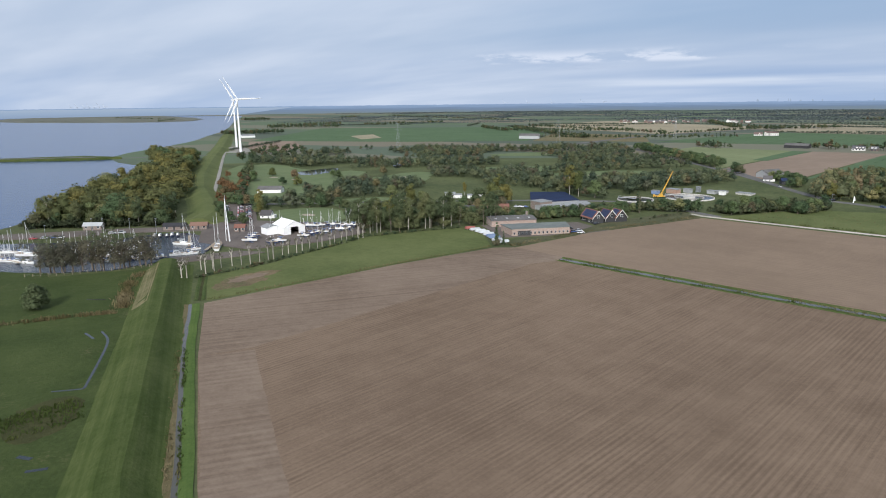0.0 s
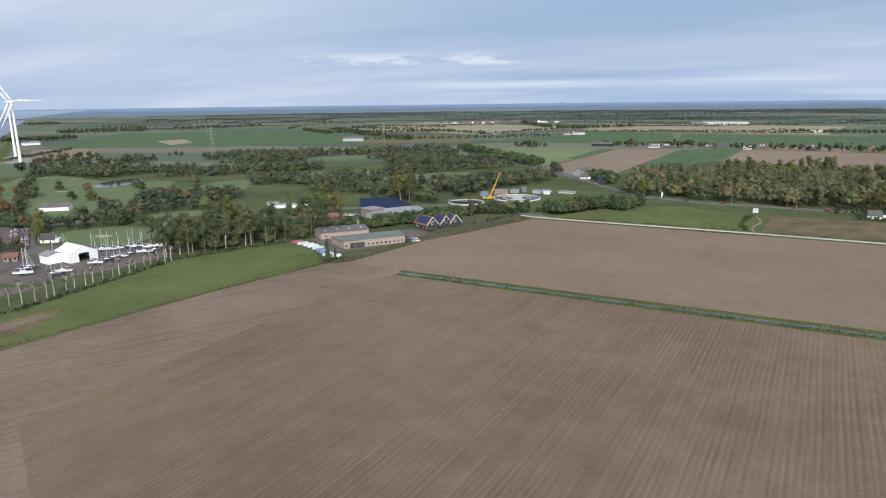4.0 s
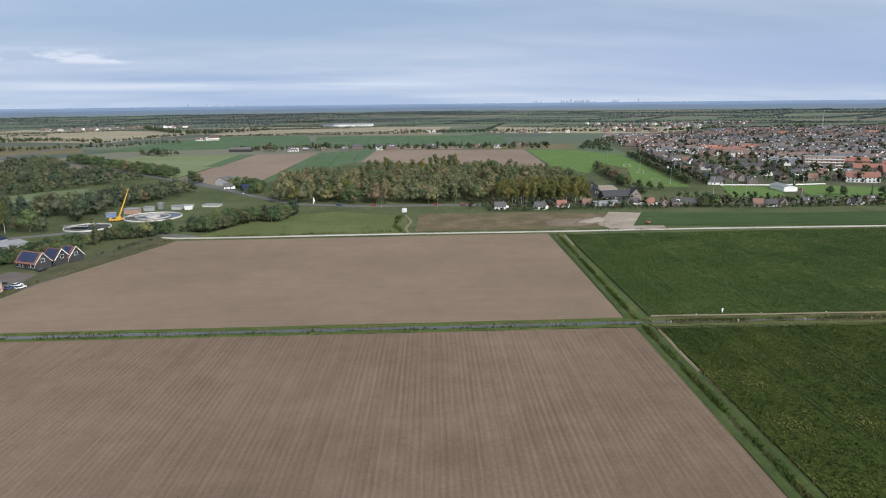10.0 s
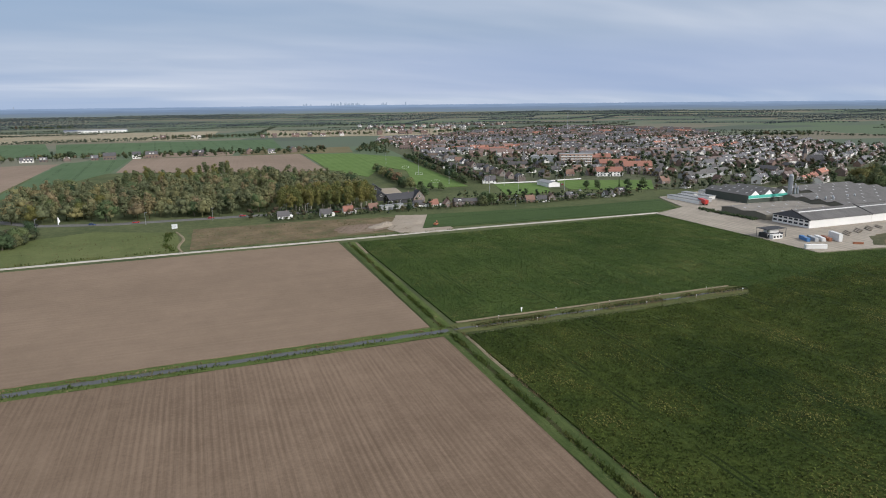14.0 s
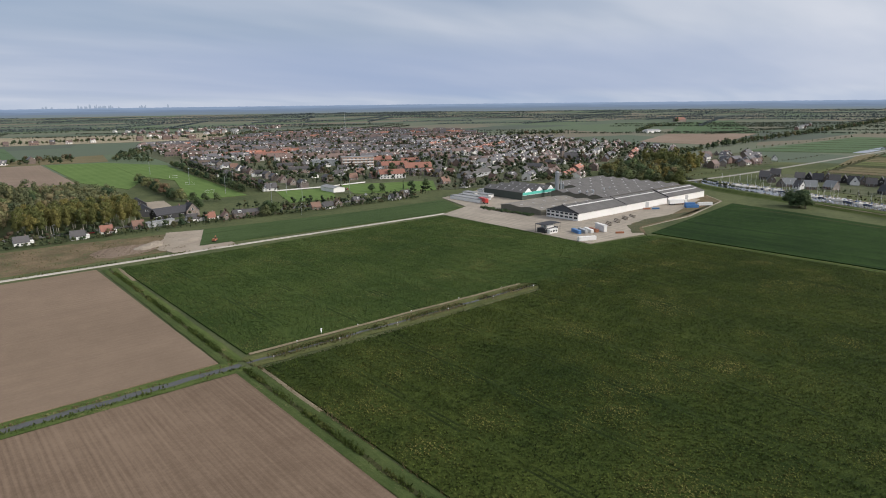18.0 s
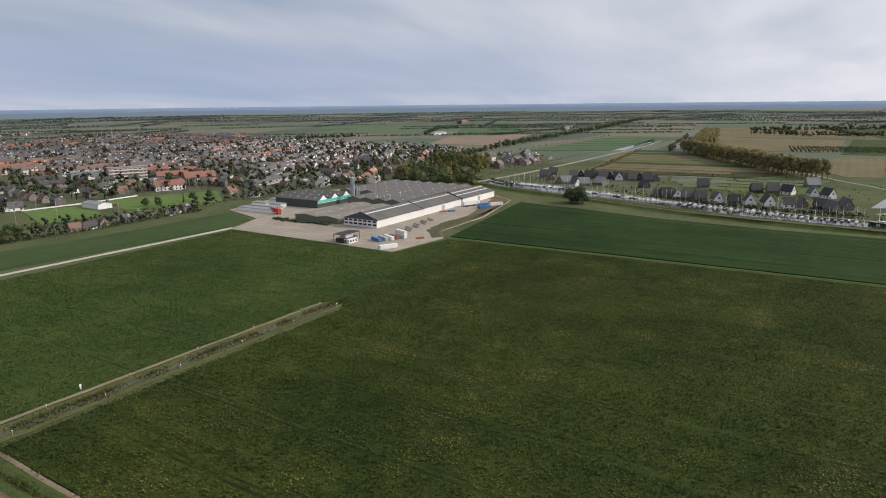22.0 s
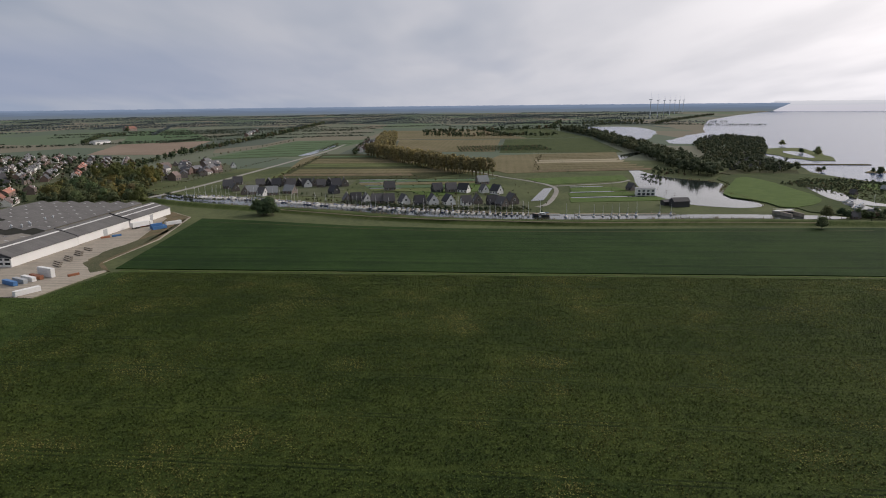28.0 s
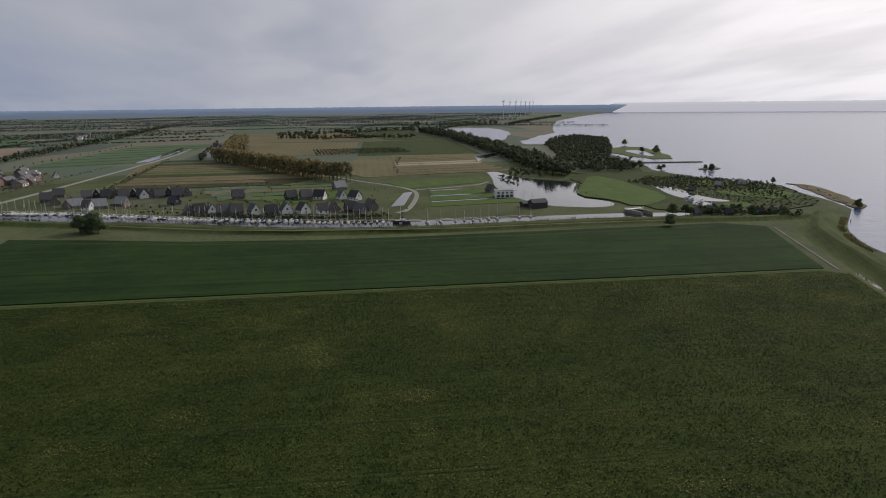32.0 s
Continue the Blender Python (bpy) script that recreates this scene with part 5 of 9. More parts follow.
TREE_WORDS = {"round": ("broad autumn tree with olive and russet leaves", "tree"), "dark": ("dense dark green broadleaf tree", "tree"), "tall": ("tall poplar with pale trunk and thinning leaves", "tree"), "yellow": ("tall yellow-green autumn poplar", "tree"), "column": ("slim columnar dark green tree", "tree"), "thin": ("half-bare poplar with a white trunk", "tree"), "bare": ("half-leafless grey-brown tree with fine branches", "tree"), "bush": ("dense dark green shrub", "bush"), "willow": ("rounded olive green willow", "tree"), "golden": ("broad yellow-olive autumn tree", "tree"), "pollard": ("freshly cut pollard poplar with pale trunk", "tree")}
tree_rng = random.Random(77)


def tree(kind, x, y, h=None, z=0.0, beside="", group=""):
    """One tree with trunk and crown; the meshes are shared between trees of a kind."""
    words, cat = TREE_WORDS[kind]
    name = "bush" if kind == "bush" else "poplar_tree" if kind in ("tall", "yellow", "thin") else "willow_tree" if kind == "willow" else "pollard_tree" if kind == "pollard" else "tree"
    trunk, crown = TREES[kind, tree_rng.randrange(4)]
    s = (h or HEIGHT[kind] * tree_rng.uniform(0.8, 1.2)) / HEIGHT[kind]
    t = thing(name, words + beside, cat, group)
    wide = s * tree_rng.uniform(0.9, 1.15)
    t.matrix_basis = Matrix.LocRotScale((x, y, z), Euler((0, 0, tree_rng.uniform(0, 6.28))), (wide, wide, s))
    part("trunk", trunk, None, t)
    part("crown", crown, None, t)
    return t


def mixed(poly, gap, kinds, seed, beside, group, low=0.8, high=1.2, most=400):
    r = random.Random(seed)
    for x, y in scatter(poly, gap, seed, most):
        k = r.choice(kinds)
        tree(k, x, y, HEIGHT[k] * r.uniform(low, high), 0, beside, group)


def tree_row(points, step, kinds, beside, group, low=0.85, high=1.15, jitter=1.0, seed=1, z=0.0):
    r = random.Random(seed)
    for x, y, _ in along(points, step, jitter, seed):
        k = r.choice(kinds)
        tree(k, x, y, HEIGHT[k] * r.uniform(low, high), z, beside, group)


# far woods, hedges and garden greenery: one mesh for each region
def far_trees(name, spots, label, mat=None, count=46, leaf=1.5, seed=5, lobes=6, div=1, tall=1, spread=1.0):
    """spots: x, y, height. Mounded crowns with loose clumps on short stems, joined; every tree has a hue of its own."""
    rng = np.random.default_rng(seed)
    protos = []
    for k in range(8):
        if k < tall:
            body = [(rng.normal(0, 0.5), rng.normal(0, 0.5), 3.4 + 5.4 * i / max(1, lobes - 1), rng.uniform(1.1, 1.9)) for i in range(lobes)]
        else:
            body = [(math.cos(i * 2.4) * 2.6 * rng.uniform(0.5, 1.1), math.sin(i * 2.4) * 2.6 * rng.uniform(0.5, 1.1), rng.uniform(3.0, 5.6), rng.uniform(2.0, 2.9)) for i in range(lobes - 1)] + [(rng.normal(0, 0.6), rng.normal(0, 0.6), rng.uniform(6.2, 7.2), rng.uniform(2.3, 2.9))]
        v = clumps(rng, body, count, leaf)
        if div:
            v = np.concatenate([v, mounds(rng, body, div, 0.80)])
        stem = np.array([(-0.25, 0, 0), (0.25, 0, 0), (0.15, 0, 6), (-0.15, 0, 6), (0, -0.25, 0), (0, 0.25, 0), (0, 0.15, 6), (0, -0.15, 6)])
        protos.append(np.concatenate([v, np.concatenate([stem, np.tile([0.0, -0.7, 0.7], (8, 1))], 1)]))
    out, hues = [], []
    for x, y, h in spots:
        p = protos[rng.integers(8)]
        hues.append(np.full(len(p) // 4, rng.random(), dtype=np.float32))
        a, s = rng.uniform(0, 6.28), h / 10
        wide = s * rng.uniform(0.9, 1.2) * spread
        c, q = math.cos(a) * wide, math.sin(a) * wide
        ca, sa = math.cos(a), math.sin(a)
        out.append(np.stack([p[:, 0] * c - p[:, 1] * q + x, p[:, 0] * q + p[:, 1] * c + y, p[:, 2] * s, p[:, 3] * ca - p[:, 4] * sa, p[:, 3] * sa + p[:, 4] * ca, p[:, 5]], 1).astype(np.float32))
    me = quads_mesh(name, np.concatenate(out), mat or M_LEAF_FAR)
    me.attributes.new("tree_hue", "FLOAT", "FACE").data.foreach_set("value", np.concatenate(hues))
    ob = part(name, me)
    return tagged(ob, label, "woods", "", "stuff")

# ---- woods ----
mixed([(-446, 168), (-391, 220), (-545, 330), (-850, 535), (-900, 490), (-740, 428), (-682, 378), (-615, 318), (-575, 275), (-505, 215)], 22, ["willow", "willow", "willow", "round"], 21, "", "trees of the inlet wood", 1.4, 1.7, 26)
tree_row([(-448, 166), (-426, 186), (-408, 203), (-392, 218), (-404, 236)], 7, ["tall", "dark", "tall", "willow"], "", "trees of the inlet wood", 0.82, 1.0, 2.5, 20)
tree_row([(-456, 174), (-434, 194), (-410, 214)], 8, ["round", "dark", "yellow"], "", "trees of the inlet wood", 0.95, 1.2, 3, 19)
mixed([(-4, 532), (78, 523), (149, 514), (172, 590), (190, 655), (130, 740), (20, 690)], 10.5, ["round", "dark", "round", "dark"], 22, "", "trees of the roadside wood", 0.85, 1.2, 26)
mixed([(84, 518), (152, 506), (162, 560), (100, 566)], 5.5, ["yellow"], 23, "", "trees of the roadside wood", 0.72, 0.82, 80)
mixed([(-5, 690), (100, 740), (110, 780), (-10, 740)], 13, ["yellow", "tall"], 24, "", "trees of the roadside wood", 0.75, 0.95, 24)
mixed([(-76, 560), (-30, 545), (0, 533), (12, 600), (12, 690), (-50, 720), (-80, 680)], 10, ["round", "dark", "round", "golden"], 25, "", "trees of the roadside wood", 0.8, 1.15, 20)
tree("tall", 94, 611, 24)
tree_row([(339.9, 382.3), (337.2, 360.4), (335.9, 336.3)], 2.2, ["bush"], "", "hedge beside the low warehouse", 0.5, 0.7, 0.5, 56)
tree_row([(-266, 166), (-256, 190), (-255, 232), (-255, 262)], 4.4, ["pollard"], "", "pollard poplars beside the meadow", 0.8, 1.15, 0.5, 31)
tree_row([(-263, 268), (-250, 296), (-228, 325), (-214, 336)], 4.2, ["tall", "tall", "thin", "willow"], "", "poplars behind the meadow", 0.85, 1.1, 2.0, 32)
tree_row([(-270, 276), (-256, 302), (-236, 332)], 5.5, ["tall", "willow", "dark"], "", "poplars behind the meadow", 0.8, 1.05, 2.5, 33)
for x, y in ((-258, 153), (-259, 163), (-260, 168), (-257, 150)):
    tree("pollard", x, y, 10)
tree_row([(-322, 119), (-311, 132), (-300, 147), (-293, 160)], 3.0, ["bare"], "", "trees on the harbour bank", 1.1, 1.4, 1.5, 34)
tree_row([(-318, 121), (-309, 133), (-297, 150)], 4.5, ["bare", "bare", "thin"], "", "trees on the harbour bank", 0.9, 1.2, 1.5, 35)
for x, y, k, h in ((-264, 95, "willow", 11), (-358, 246, "round", 9), (-350, 250, "willow", 8), (-186, 291, "column", 12), (-181, 290, "column", 8), (-184, 288, "bush", 4), (-162, 430, "column", 15), (-160, 428, "column", 13), (-290, 456, "yellow", 17), (-284, 452, "yellow", 16), (-280, 446, "tall", 17), (-308, 433, "yellow", 11), (-168, 712, "dark", 13), (-163, 708, "dark", 11), (227, 482, "round", 11), (231, 478, "round", 10), (222, 476, "willow", 9), (162, 485, "dark", 5), (168, 487, "dark", 5), (224, 583, "dark", 8), (230, 575, "dark", 8), (236, 567, "round", 8), (216, 560, "dark", 7), (210, 545, "dark", 7), (434, -157, "willow", 9), (398, -132, "willow", 8.5), (437, -161, "dark", 7), (922, -443, "round", 13), (914, -440, "round", 11), (1101, -491, "round", 12), (946, -434, "dark", 9), (681, -364, "willow", 8), (688, -370, "willow", 7), (694, -366, "dark", 6), (699, -311, "dark", 7), (709, -322, "dark", 7), (424, -299, "willow", 7), (563, -345, "dark", 6), (350, 513, "dark", 8), (356, 506, "dark", 8), (375, 500, "column", 9), (384, 499, "dark", 9), (401, 498, "round", 9)):
    tree(k, x, y, h)
for x, y, h in ((482, 213, 13.5), (479, 208, 12), (485, 220, 12.5), (478, 215, 11.5), (487, 211, 12)):
    tree("dark", x, y, h, 0, "", "bush clump on the canal dike")
tree_row([(-159, 442), (-143, 444), (-128, 452)], 4, ["willow", "dark", "round"], "", "hedge trees by the sewage works", 0.6, 0.85, 2, 36)
tree_row([(-205, 376), (-190, 392), (-176, 420), (-160, 440)], 4, ["dark", "willow", "round"], "", "hedge trees by the sewage works", 0.45, 0.7, 2, 37)
tree_row([(-118, 462), (-108, 455), (-95, 474), (-84, 488), (-70, 480), (-64, 512)], 4, ["willow", "round", "willow", "dark"], "", "hedge trees by the track", 0.6, 0.85, 3, 38)
tree_row([(-112, 468), (-98, 484), (-84, 500)], 5, ["willow", "round"], "", "hedge trees by the track", 0.6, 0.9, 3, 39)
tree_row([(-232, 358), (-215, 356), (-203, 370), (-196, 380)], 3.6, ["dark", "willow", "round"], "", "hedge behind the workshop", 0.4, 0.62, 1.5, 40)
tree_row([(-196, 382), (-186, 392), (-176, 404), (-164, 418)], 3.4, ["willow", "dark", "round"], "", "hedge behind the workshop", 0.35, 0.55, 1.5, 57)
far_trees("russet_avenue", [(-534, 362, 10), (-520, 352, 9), (-500, 345, 11), (-490, 341, 10), (-478, 335, 9), (-469, 320, 10), (-459, 306, 8), (-497, 358, 11), (-510, 366, 9), (-554, 411, 10), (-548, 404, 9), (-560, 400, 9), (-586, 404, 9), (-420, 298, 8), (-432, 292, 9)], "russet brown autumn trees beside the dike road", leaves("russet_leaves", ((0.0, (0.150, 0.095, 0.050)), (0.6, (0.178, 0.106, 0.052)), (1.0, (0.130, 0.105, 0.055))), "tree"), 260, 0.40, lobes=5, tall=0)
tree("golden", -262, 404, 18)
tree("golden", -256, 412, 16)
tree("willow", -254, 399, 13)
tree("willow", -270, 398, 14)
tree_row([(-250, 352), (-232, 344), (-224, 338)], 4.5, ["willow", "dark"], "", "hedge behind the workshop", 0.5, 0.75, 1.5, 41)
tree_row([(-385, 1000), (-290, 872), (-200, 762)], 13, ["dark", "round"], "", "avenue trees", 0.8, 1.0, 1.5, 42)
tree_row([(-375, 1004), (-280, 878), (-192, 770)], 13, ["dark", "round"], "", "avenue trees", 0.8, 1.0, 1.5, 43)
tree_row([(251, 745), (232, 660), (216, 590)], 6, ["dark", "round", "willow"], "", "trees between the pitches", 0.6, 0.85, 2.5, 44)
tree_row([(358, 900), (316, 750), (276, 590)], 7, ["dark", "willow"], "", "trees along the sports ground", 0.55, 0.75, 1.5, 45)
tree_row([(-128, 668), (-112, 664), (-96, 640), (-100, 620)], 5, ["round", "dark", "willow"], "", "trees round the farm", 0.6, 0.9, 2.5, 46)
mixed([(533, 362), (546, 325), (600, 345), (690, 372), (728, 441), (640, 440), (556, 410)], 14, ["dark", "golden", "round", "dark"], 47, "", "trees of the canal wood", 0.85, 1.1, 26)
mixed([(640, 360), (700, 368), (726, 430), (680, 430)], 10, ["yellow", "golden"], 48, "", "trees of the canal wood", 0.95, 1.1, 22)
tree_row([(437, -168), (430, -184), (420, -203), (408, -224)], 4.5, ["dark", "willow"], "", "trees by the fort harbour", 0.4, 0.65, 2.5, 51)
tree_row([(444, -190), (436, -214), (430, -238)], 6, ["dark", "willow"], "", "trees by the fort harbour", 0.35, 0.6, 3, 52)
tree_row([(-268, 372), (-256, 386), (-248, 396)], 5, ["dark", "willow", "round"], "", "garden trees behind the workshop", 0.5, 0.8, 3, 53)
tree_row([(-262, 356), (-244, 352), (-232, 364), (-226, 376)], 4.5, ["dark", "willow", "round"], "", "garden trees behind the workshop", 0.45, 0.75, 3, 54)
hedge_rng = random.Random(3)
tree_row([(-428, 296), (-398, 300), (-362, 270)], 6, ["round", "yellow", "round"], "", "car park trees", 0.5, 0.75, 2, 49)
tree_row([(-415, 276), (-392, 262), (-376, 254)], 6, ["round", "willow"], "", "car park trees", 0.5, 0.7, 2, 50)



def spots_in(poly, gap, low, high, seed):
    r = random.Random(seed)
    return [(x, y, r.uniform(low, high)) for x, y in scatter(poly, gap, seed)]


def spots_on(points, step, low, high, seed, jitter=3.0):
    r = random.Random(seed)
    return [(x, y, r.uniform(low, high)) for x, y, _ in along(points, step, jitter, seed)]


GOLF = spots_in([(-268, 285), (-236, 335), (-262, 372), (-300, 400), (-330, 440), (-250, 478), (-205, 470), (-190, 560), (-150, 640), (-240, 780), (-400, 970), (-758, 778), (-714, 520), (-560, 420), (-470, 350), (-400, 300), (-350, 310)], 6.9, 6, 13, 4)
GOLF_TREES = [(-500, 470), (-484, 462), (-560, 440), (-540, 400), (-492, 398), (-476, 402), (-520, 436)]
FAIRWAYS = [softened(p, 1) for p in ([(-700, 480), (-672, 545), (-535, 470), (-530, 545), (-441, 467), (-437, 417), (-412, 367), (-430, 336), (-460, 336), (-522, 363)], [(-382, 292), (-351, 335), (-296, 290), (-336, 268)], [(-434, 444), (-468, 522), (-450, 567), (-414, 530), (-416, 471)], [(-700, 507), (-560, 400), (-480, 350), (-455, 365), (-505, 460), (-600, 520)], [(-445, 425), (-390, 480), (-420, 535), (-480, 470)], [(-330, 322), (-302, 358), (-350, 400), (-385, 350)], [(-410, 555), (-325, 640), (-365, 700), (-450, 600)], [(-570, 600), (-485, 700), (-530, 755), (-610, 640)], [(-300, 545), (-225, 640), (-265, 705), (-340, 600)], [(-490, 770), (-380, 880), (-430, 920), (-530, 800)], [(-600, 470), (-550, 470), (-548, 580), (-600, 590)], [(-240, 490), (-205, 480), (-190, 470), (-205, 520), (-245, 530)], [(-565, 610), (-545, 610), (-550, 660), (-575, 660)], [(-262, 372), (-300, 400), (-330, 440), (-250, 478), (-225, 440), (-225, 370)], [(-300, 300), (-340, 290), (-345, 320), (-320, 335)])]
open_ground = lambda x, y: math.sin(x / 34 + 1.4 * math.sin(y / 63)) + math.sin(y / 41 + 1.2 * math.sin(x / 57)) + 0.7 * math.sin((x - y) / 23)
GOLF = [(x, y, h * (1.25 if open_ground(y, x) > 1.0 else 1.0)) for x, y, h in GOLF if not any(inside((x, y), f) for f in FAIRWAYS) and open_ground(x, y) > -0.12]
near = [s for s in GOLF if math.hypot(s[0] + 220, s[1] - 330) < 150][:34]
for x, y, h in near:
    k = hedge_rng.choice(("round", "dark", "round", "dark", "willow", "yellow"))
    tree(k, x, y, HEIGHT[k] * h / 13, 0, "", "trees of the golf course")
kept = set(near)
for i, (x, y) in enumerate(GOLF_TREES):
    tree(("round", "dark", "golden")[i % 3], x, y, 9 + i % 4, 0, "", "trees on the fairway")
for i, f in enumerate(FAIRWAYS[:10]):
    sheet("fairway", f, 0.170 + 0.005 * i, M_FAIRWAY, "mown green golf fairway between trees", "fairway", 0.3)
    cx, cy = sum(p[0] for p in f) / len(f), sum(p[1] for p in f) / len(f)
    sheet("bunker", softened([(cx - 6, cy - 3), (cx + 5, cy - 4), (cx + 6, cy + 3), (cx - 4, cy + 4)], 2), 0.26, M_SAND, "pale sand bunker", "bunker", 0.2)
far_trees("meadow_hedge", spots_on([(-255, 156), (-251, 180), (-252, 200), (-253, 235), (-256, 262), (-240, 295), (-228, 315)], 1.5, 1.4, 2.6, 81, 0.6), "low dark hedge along the meadow ditch", None, 12, 1.2, lobes=3, spread=1.3)
far_trees("works_hedge", spots_on([(-252, 352), (-232, 346), (-222, 352), (-206, 374), (-190, 392), (-176, 418), (-161, 440)], 1.5, 3.5, 6.5, 161, 1.6) + spots_on([(-246, 362), (-226, 362), (-212, 380), (-196, 400), (-182, 424)], 2.4, 4, 7.5, 162, 2.0) + spots_on([(-162, 440), (-148, 443), (-130, 452)], 1.4, 4.5, 7.5, 163, 2.2) + spots_on([(-120, 460), (-108, 455), (-95, 472), (-84, 487), (-68, 482), (-60, 514)], 1.3, 4, 7.5, 164, 3.2) + spots_on([(-112, 470), (-98, 485), (-80, 505), (-62, 520)], 1.6, 5, 8.5, 165, 3.0) + spots_on([(-150, 400), (-140, 420), (-132, 436)], 2.6, 1.2, 2.6, 166, 2.0), "dense olive hedge round the workshop and the sewage works", leaves("hedge_leaves", ((0.0, (0.060, 0.078, 0.042)), (0.5, (0.084, 0.100, 0.052)), (0.85, (0.112, 0.118, 0.062)), (1.0, (0.110, 0.090, 0.058))), "tree"), 90, 0.42, lobes=3, spread=1.2)
far_trees("golf_course_woods", [s for s in GOLF if s not in kept], "autumn woods of the golf course", leaves("golf_wood_leaves", ((0.0, (0.066, 0.090, 0.060)), (0.3, (0.092, 0.118, 0.070)), (0.55, (0.126, 0.146, 0.080)), (0.76, (0.158, 0.166, 0.086)), (0.88, (0.118, 0.134, 0.088)), (0.95, (0.132, 0.108, 0.070)), (1.0, (0.182, 0.158, 0.078))), "tree"), 190, 0.42, lobes=4)
far_trees("inlet_woods", spots_in([(-446, 168), (-391, 220), (-545, 330), (-850, 535), (-900, 490), (-740, 428), (-682, 378), (-615, 318), (-575, 275), (-505, 215)], 10.0, 15, 21, 61), "olive and yellow poplar and willow wood by the inlet", leaves("inlet_wood_leaves", ((0.0, (0.092, 0.106, 0.044)), (0.5, (0.128, 0.132, 0.051)), (0.85, (0.165, 0.156, 0.055)), (1.0, (0.190, 0.170, 0.056))), "tree"), 330, 0.40, lobes=5, tall=1, spread=1.15)
far_trees("roadside_woods", spots_in([(-78, 566), (-40, 556), (-4, 540), (78, 530), (96, 572), (165, 566), (186, 640), (190, 655), (130, 740), (20, 700), (-60, 725), (-84, 680)], 7.0, 10, 15.5, 62), "dense mixed autumn wood behind the road", leaves("roadside_wood_leaves", ((0.0, (0.115, 0.133, 0.073)), (0.4, (0.159, 0.171, 0.088)), (0.75, (0.211, 0.207, 0.101)), (0.92, (0.227, 0.179, 0.106)), (1.0, (0.284, 0.260, 0.115))), "tree"), 220, 0.40, lobes=5, tall=4)
far_trees("canal_woods", spots_in([(533, 362), (546, 325), (600, 345), (690, 372), (728, 441), (640, 440), (556, 410)], 9, 10, 15, 63), "dense green and golden wood beside the canal", leaves("canal_wood_leaves", ((0.0, (0.075, 0.098, 0.052)), (0.5, (0.098, 0.118, 0.056)), (0.72, (0.135, 0.138, 0.058)), (1.0, (0.235, 0.190, 0.062))), "tree"), 190, 0.45, lobes=5, tall=2)
far_trees("woods_by_turbine", spots_in([(-714, 520), (-790, 560), (-900, 700), (-850, 740), (-740, 640)], 14, 8, 13, 6) + spots_on([(-700, 520), (-420, 296)], 9, 7, 11, 7) + spots_in([(-1392, 965), (-1356, 1110), (-1384, 1122), (-1424, 972)], 8, 11, 15, 9), "woods behind the wind turbine", None, 30, 0.8, lobes=5)
PITCHES = ([(296, 584), (344, 562), (310, 505), (264, 512)], [(360, 576), (446, 526), (392, 472), (326, 514)])
far_trees("village_greenery", [q for q in spots_in([(330, 590), (400, 880), (424, 1149), (850, 1500), (1190, 1640), (1062, 941), (1020, 650), (925, 485), (835, 450), (720, 490), (521, 515)], 11.5, 6, 12, 3) + spots_on([(225, 484), (291, 470), (350, 460)], 5, 4, 9, 95, 2.5) + spots_on([(350, 470), (400, 470), (440, 455)], 4.5, 4, 9, 96, 2.5) + spots_in([(400, 470), (440, 440), (540, 440), (640, 480), (720, 500), (560, 520), (430, 540)], 9, 5, 10, 64) + spots_in([(200, 490), (262, 484), (340, 470), (345, 480), (262, 496), (205, 508)], 6.5, 3, 7, 65) + spots_on([(290, 585), (330, 745), (372, 900)], 4.2, 6, 10, 66, 2.5) + spots_on([(298, 575), (338, 735), (380, 895)], 5, 5, 9, 67, 3) + spots_on([(225, 515), (275, 505), (300, 498)], 4, 3, 7, 68, 2) + spots_on([(72, 493), (110, 487), (150, 481), (214, 474)], 3.0, 1.2, 3.2, 75, 1.2) + spots_on([(60, 506), (100, 500), (150, 492)], 4.2, 3, 6.5, 69, 3.0) + spots_on([(60, 513), (150, 504), (196, 492)], 4.5, 4, 8, 70, 3.0) + spots_on([(170, 478), (215, 474), (290, 463), (345, 458)], 5.5, 2, 5, 71, 2.0) + spots_on([(345, 545), (378, 585), (395, 600)], 4, 5, 9, 72, 2.5) + spots_on([(352, 500), (404, 474)], 5, 3, 6, 73, 1.5) + spots_on([(404, 538), (430, 502)], 5, 4, 8, 74, 1.5) if not any(inside(q[:2], f) for f in PITCHES)], "garden trees between the village houses", leaves("village_tree_leaves", ((0.0, (0.037, 0.055, 0.031)), (0.4, (0.053, 0.073, 0.037)), (0.75, (0.073, 0.088, 0.044)), (0.92, (0.095, 0.070, 0.048)), (1.0, (0.132, 0.116, 0.057))), "tree"), 14, 0.8, lobes=2)
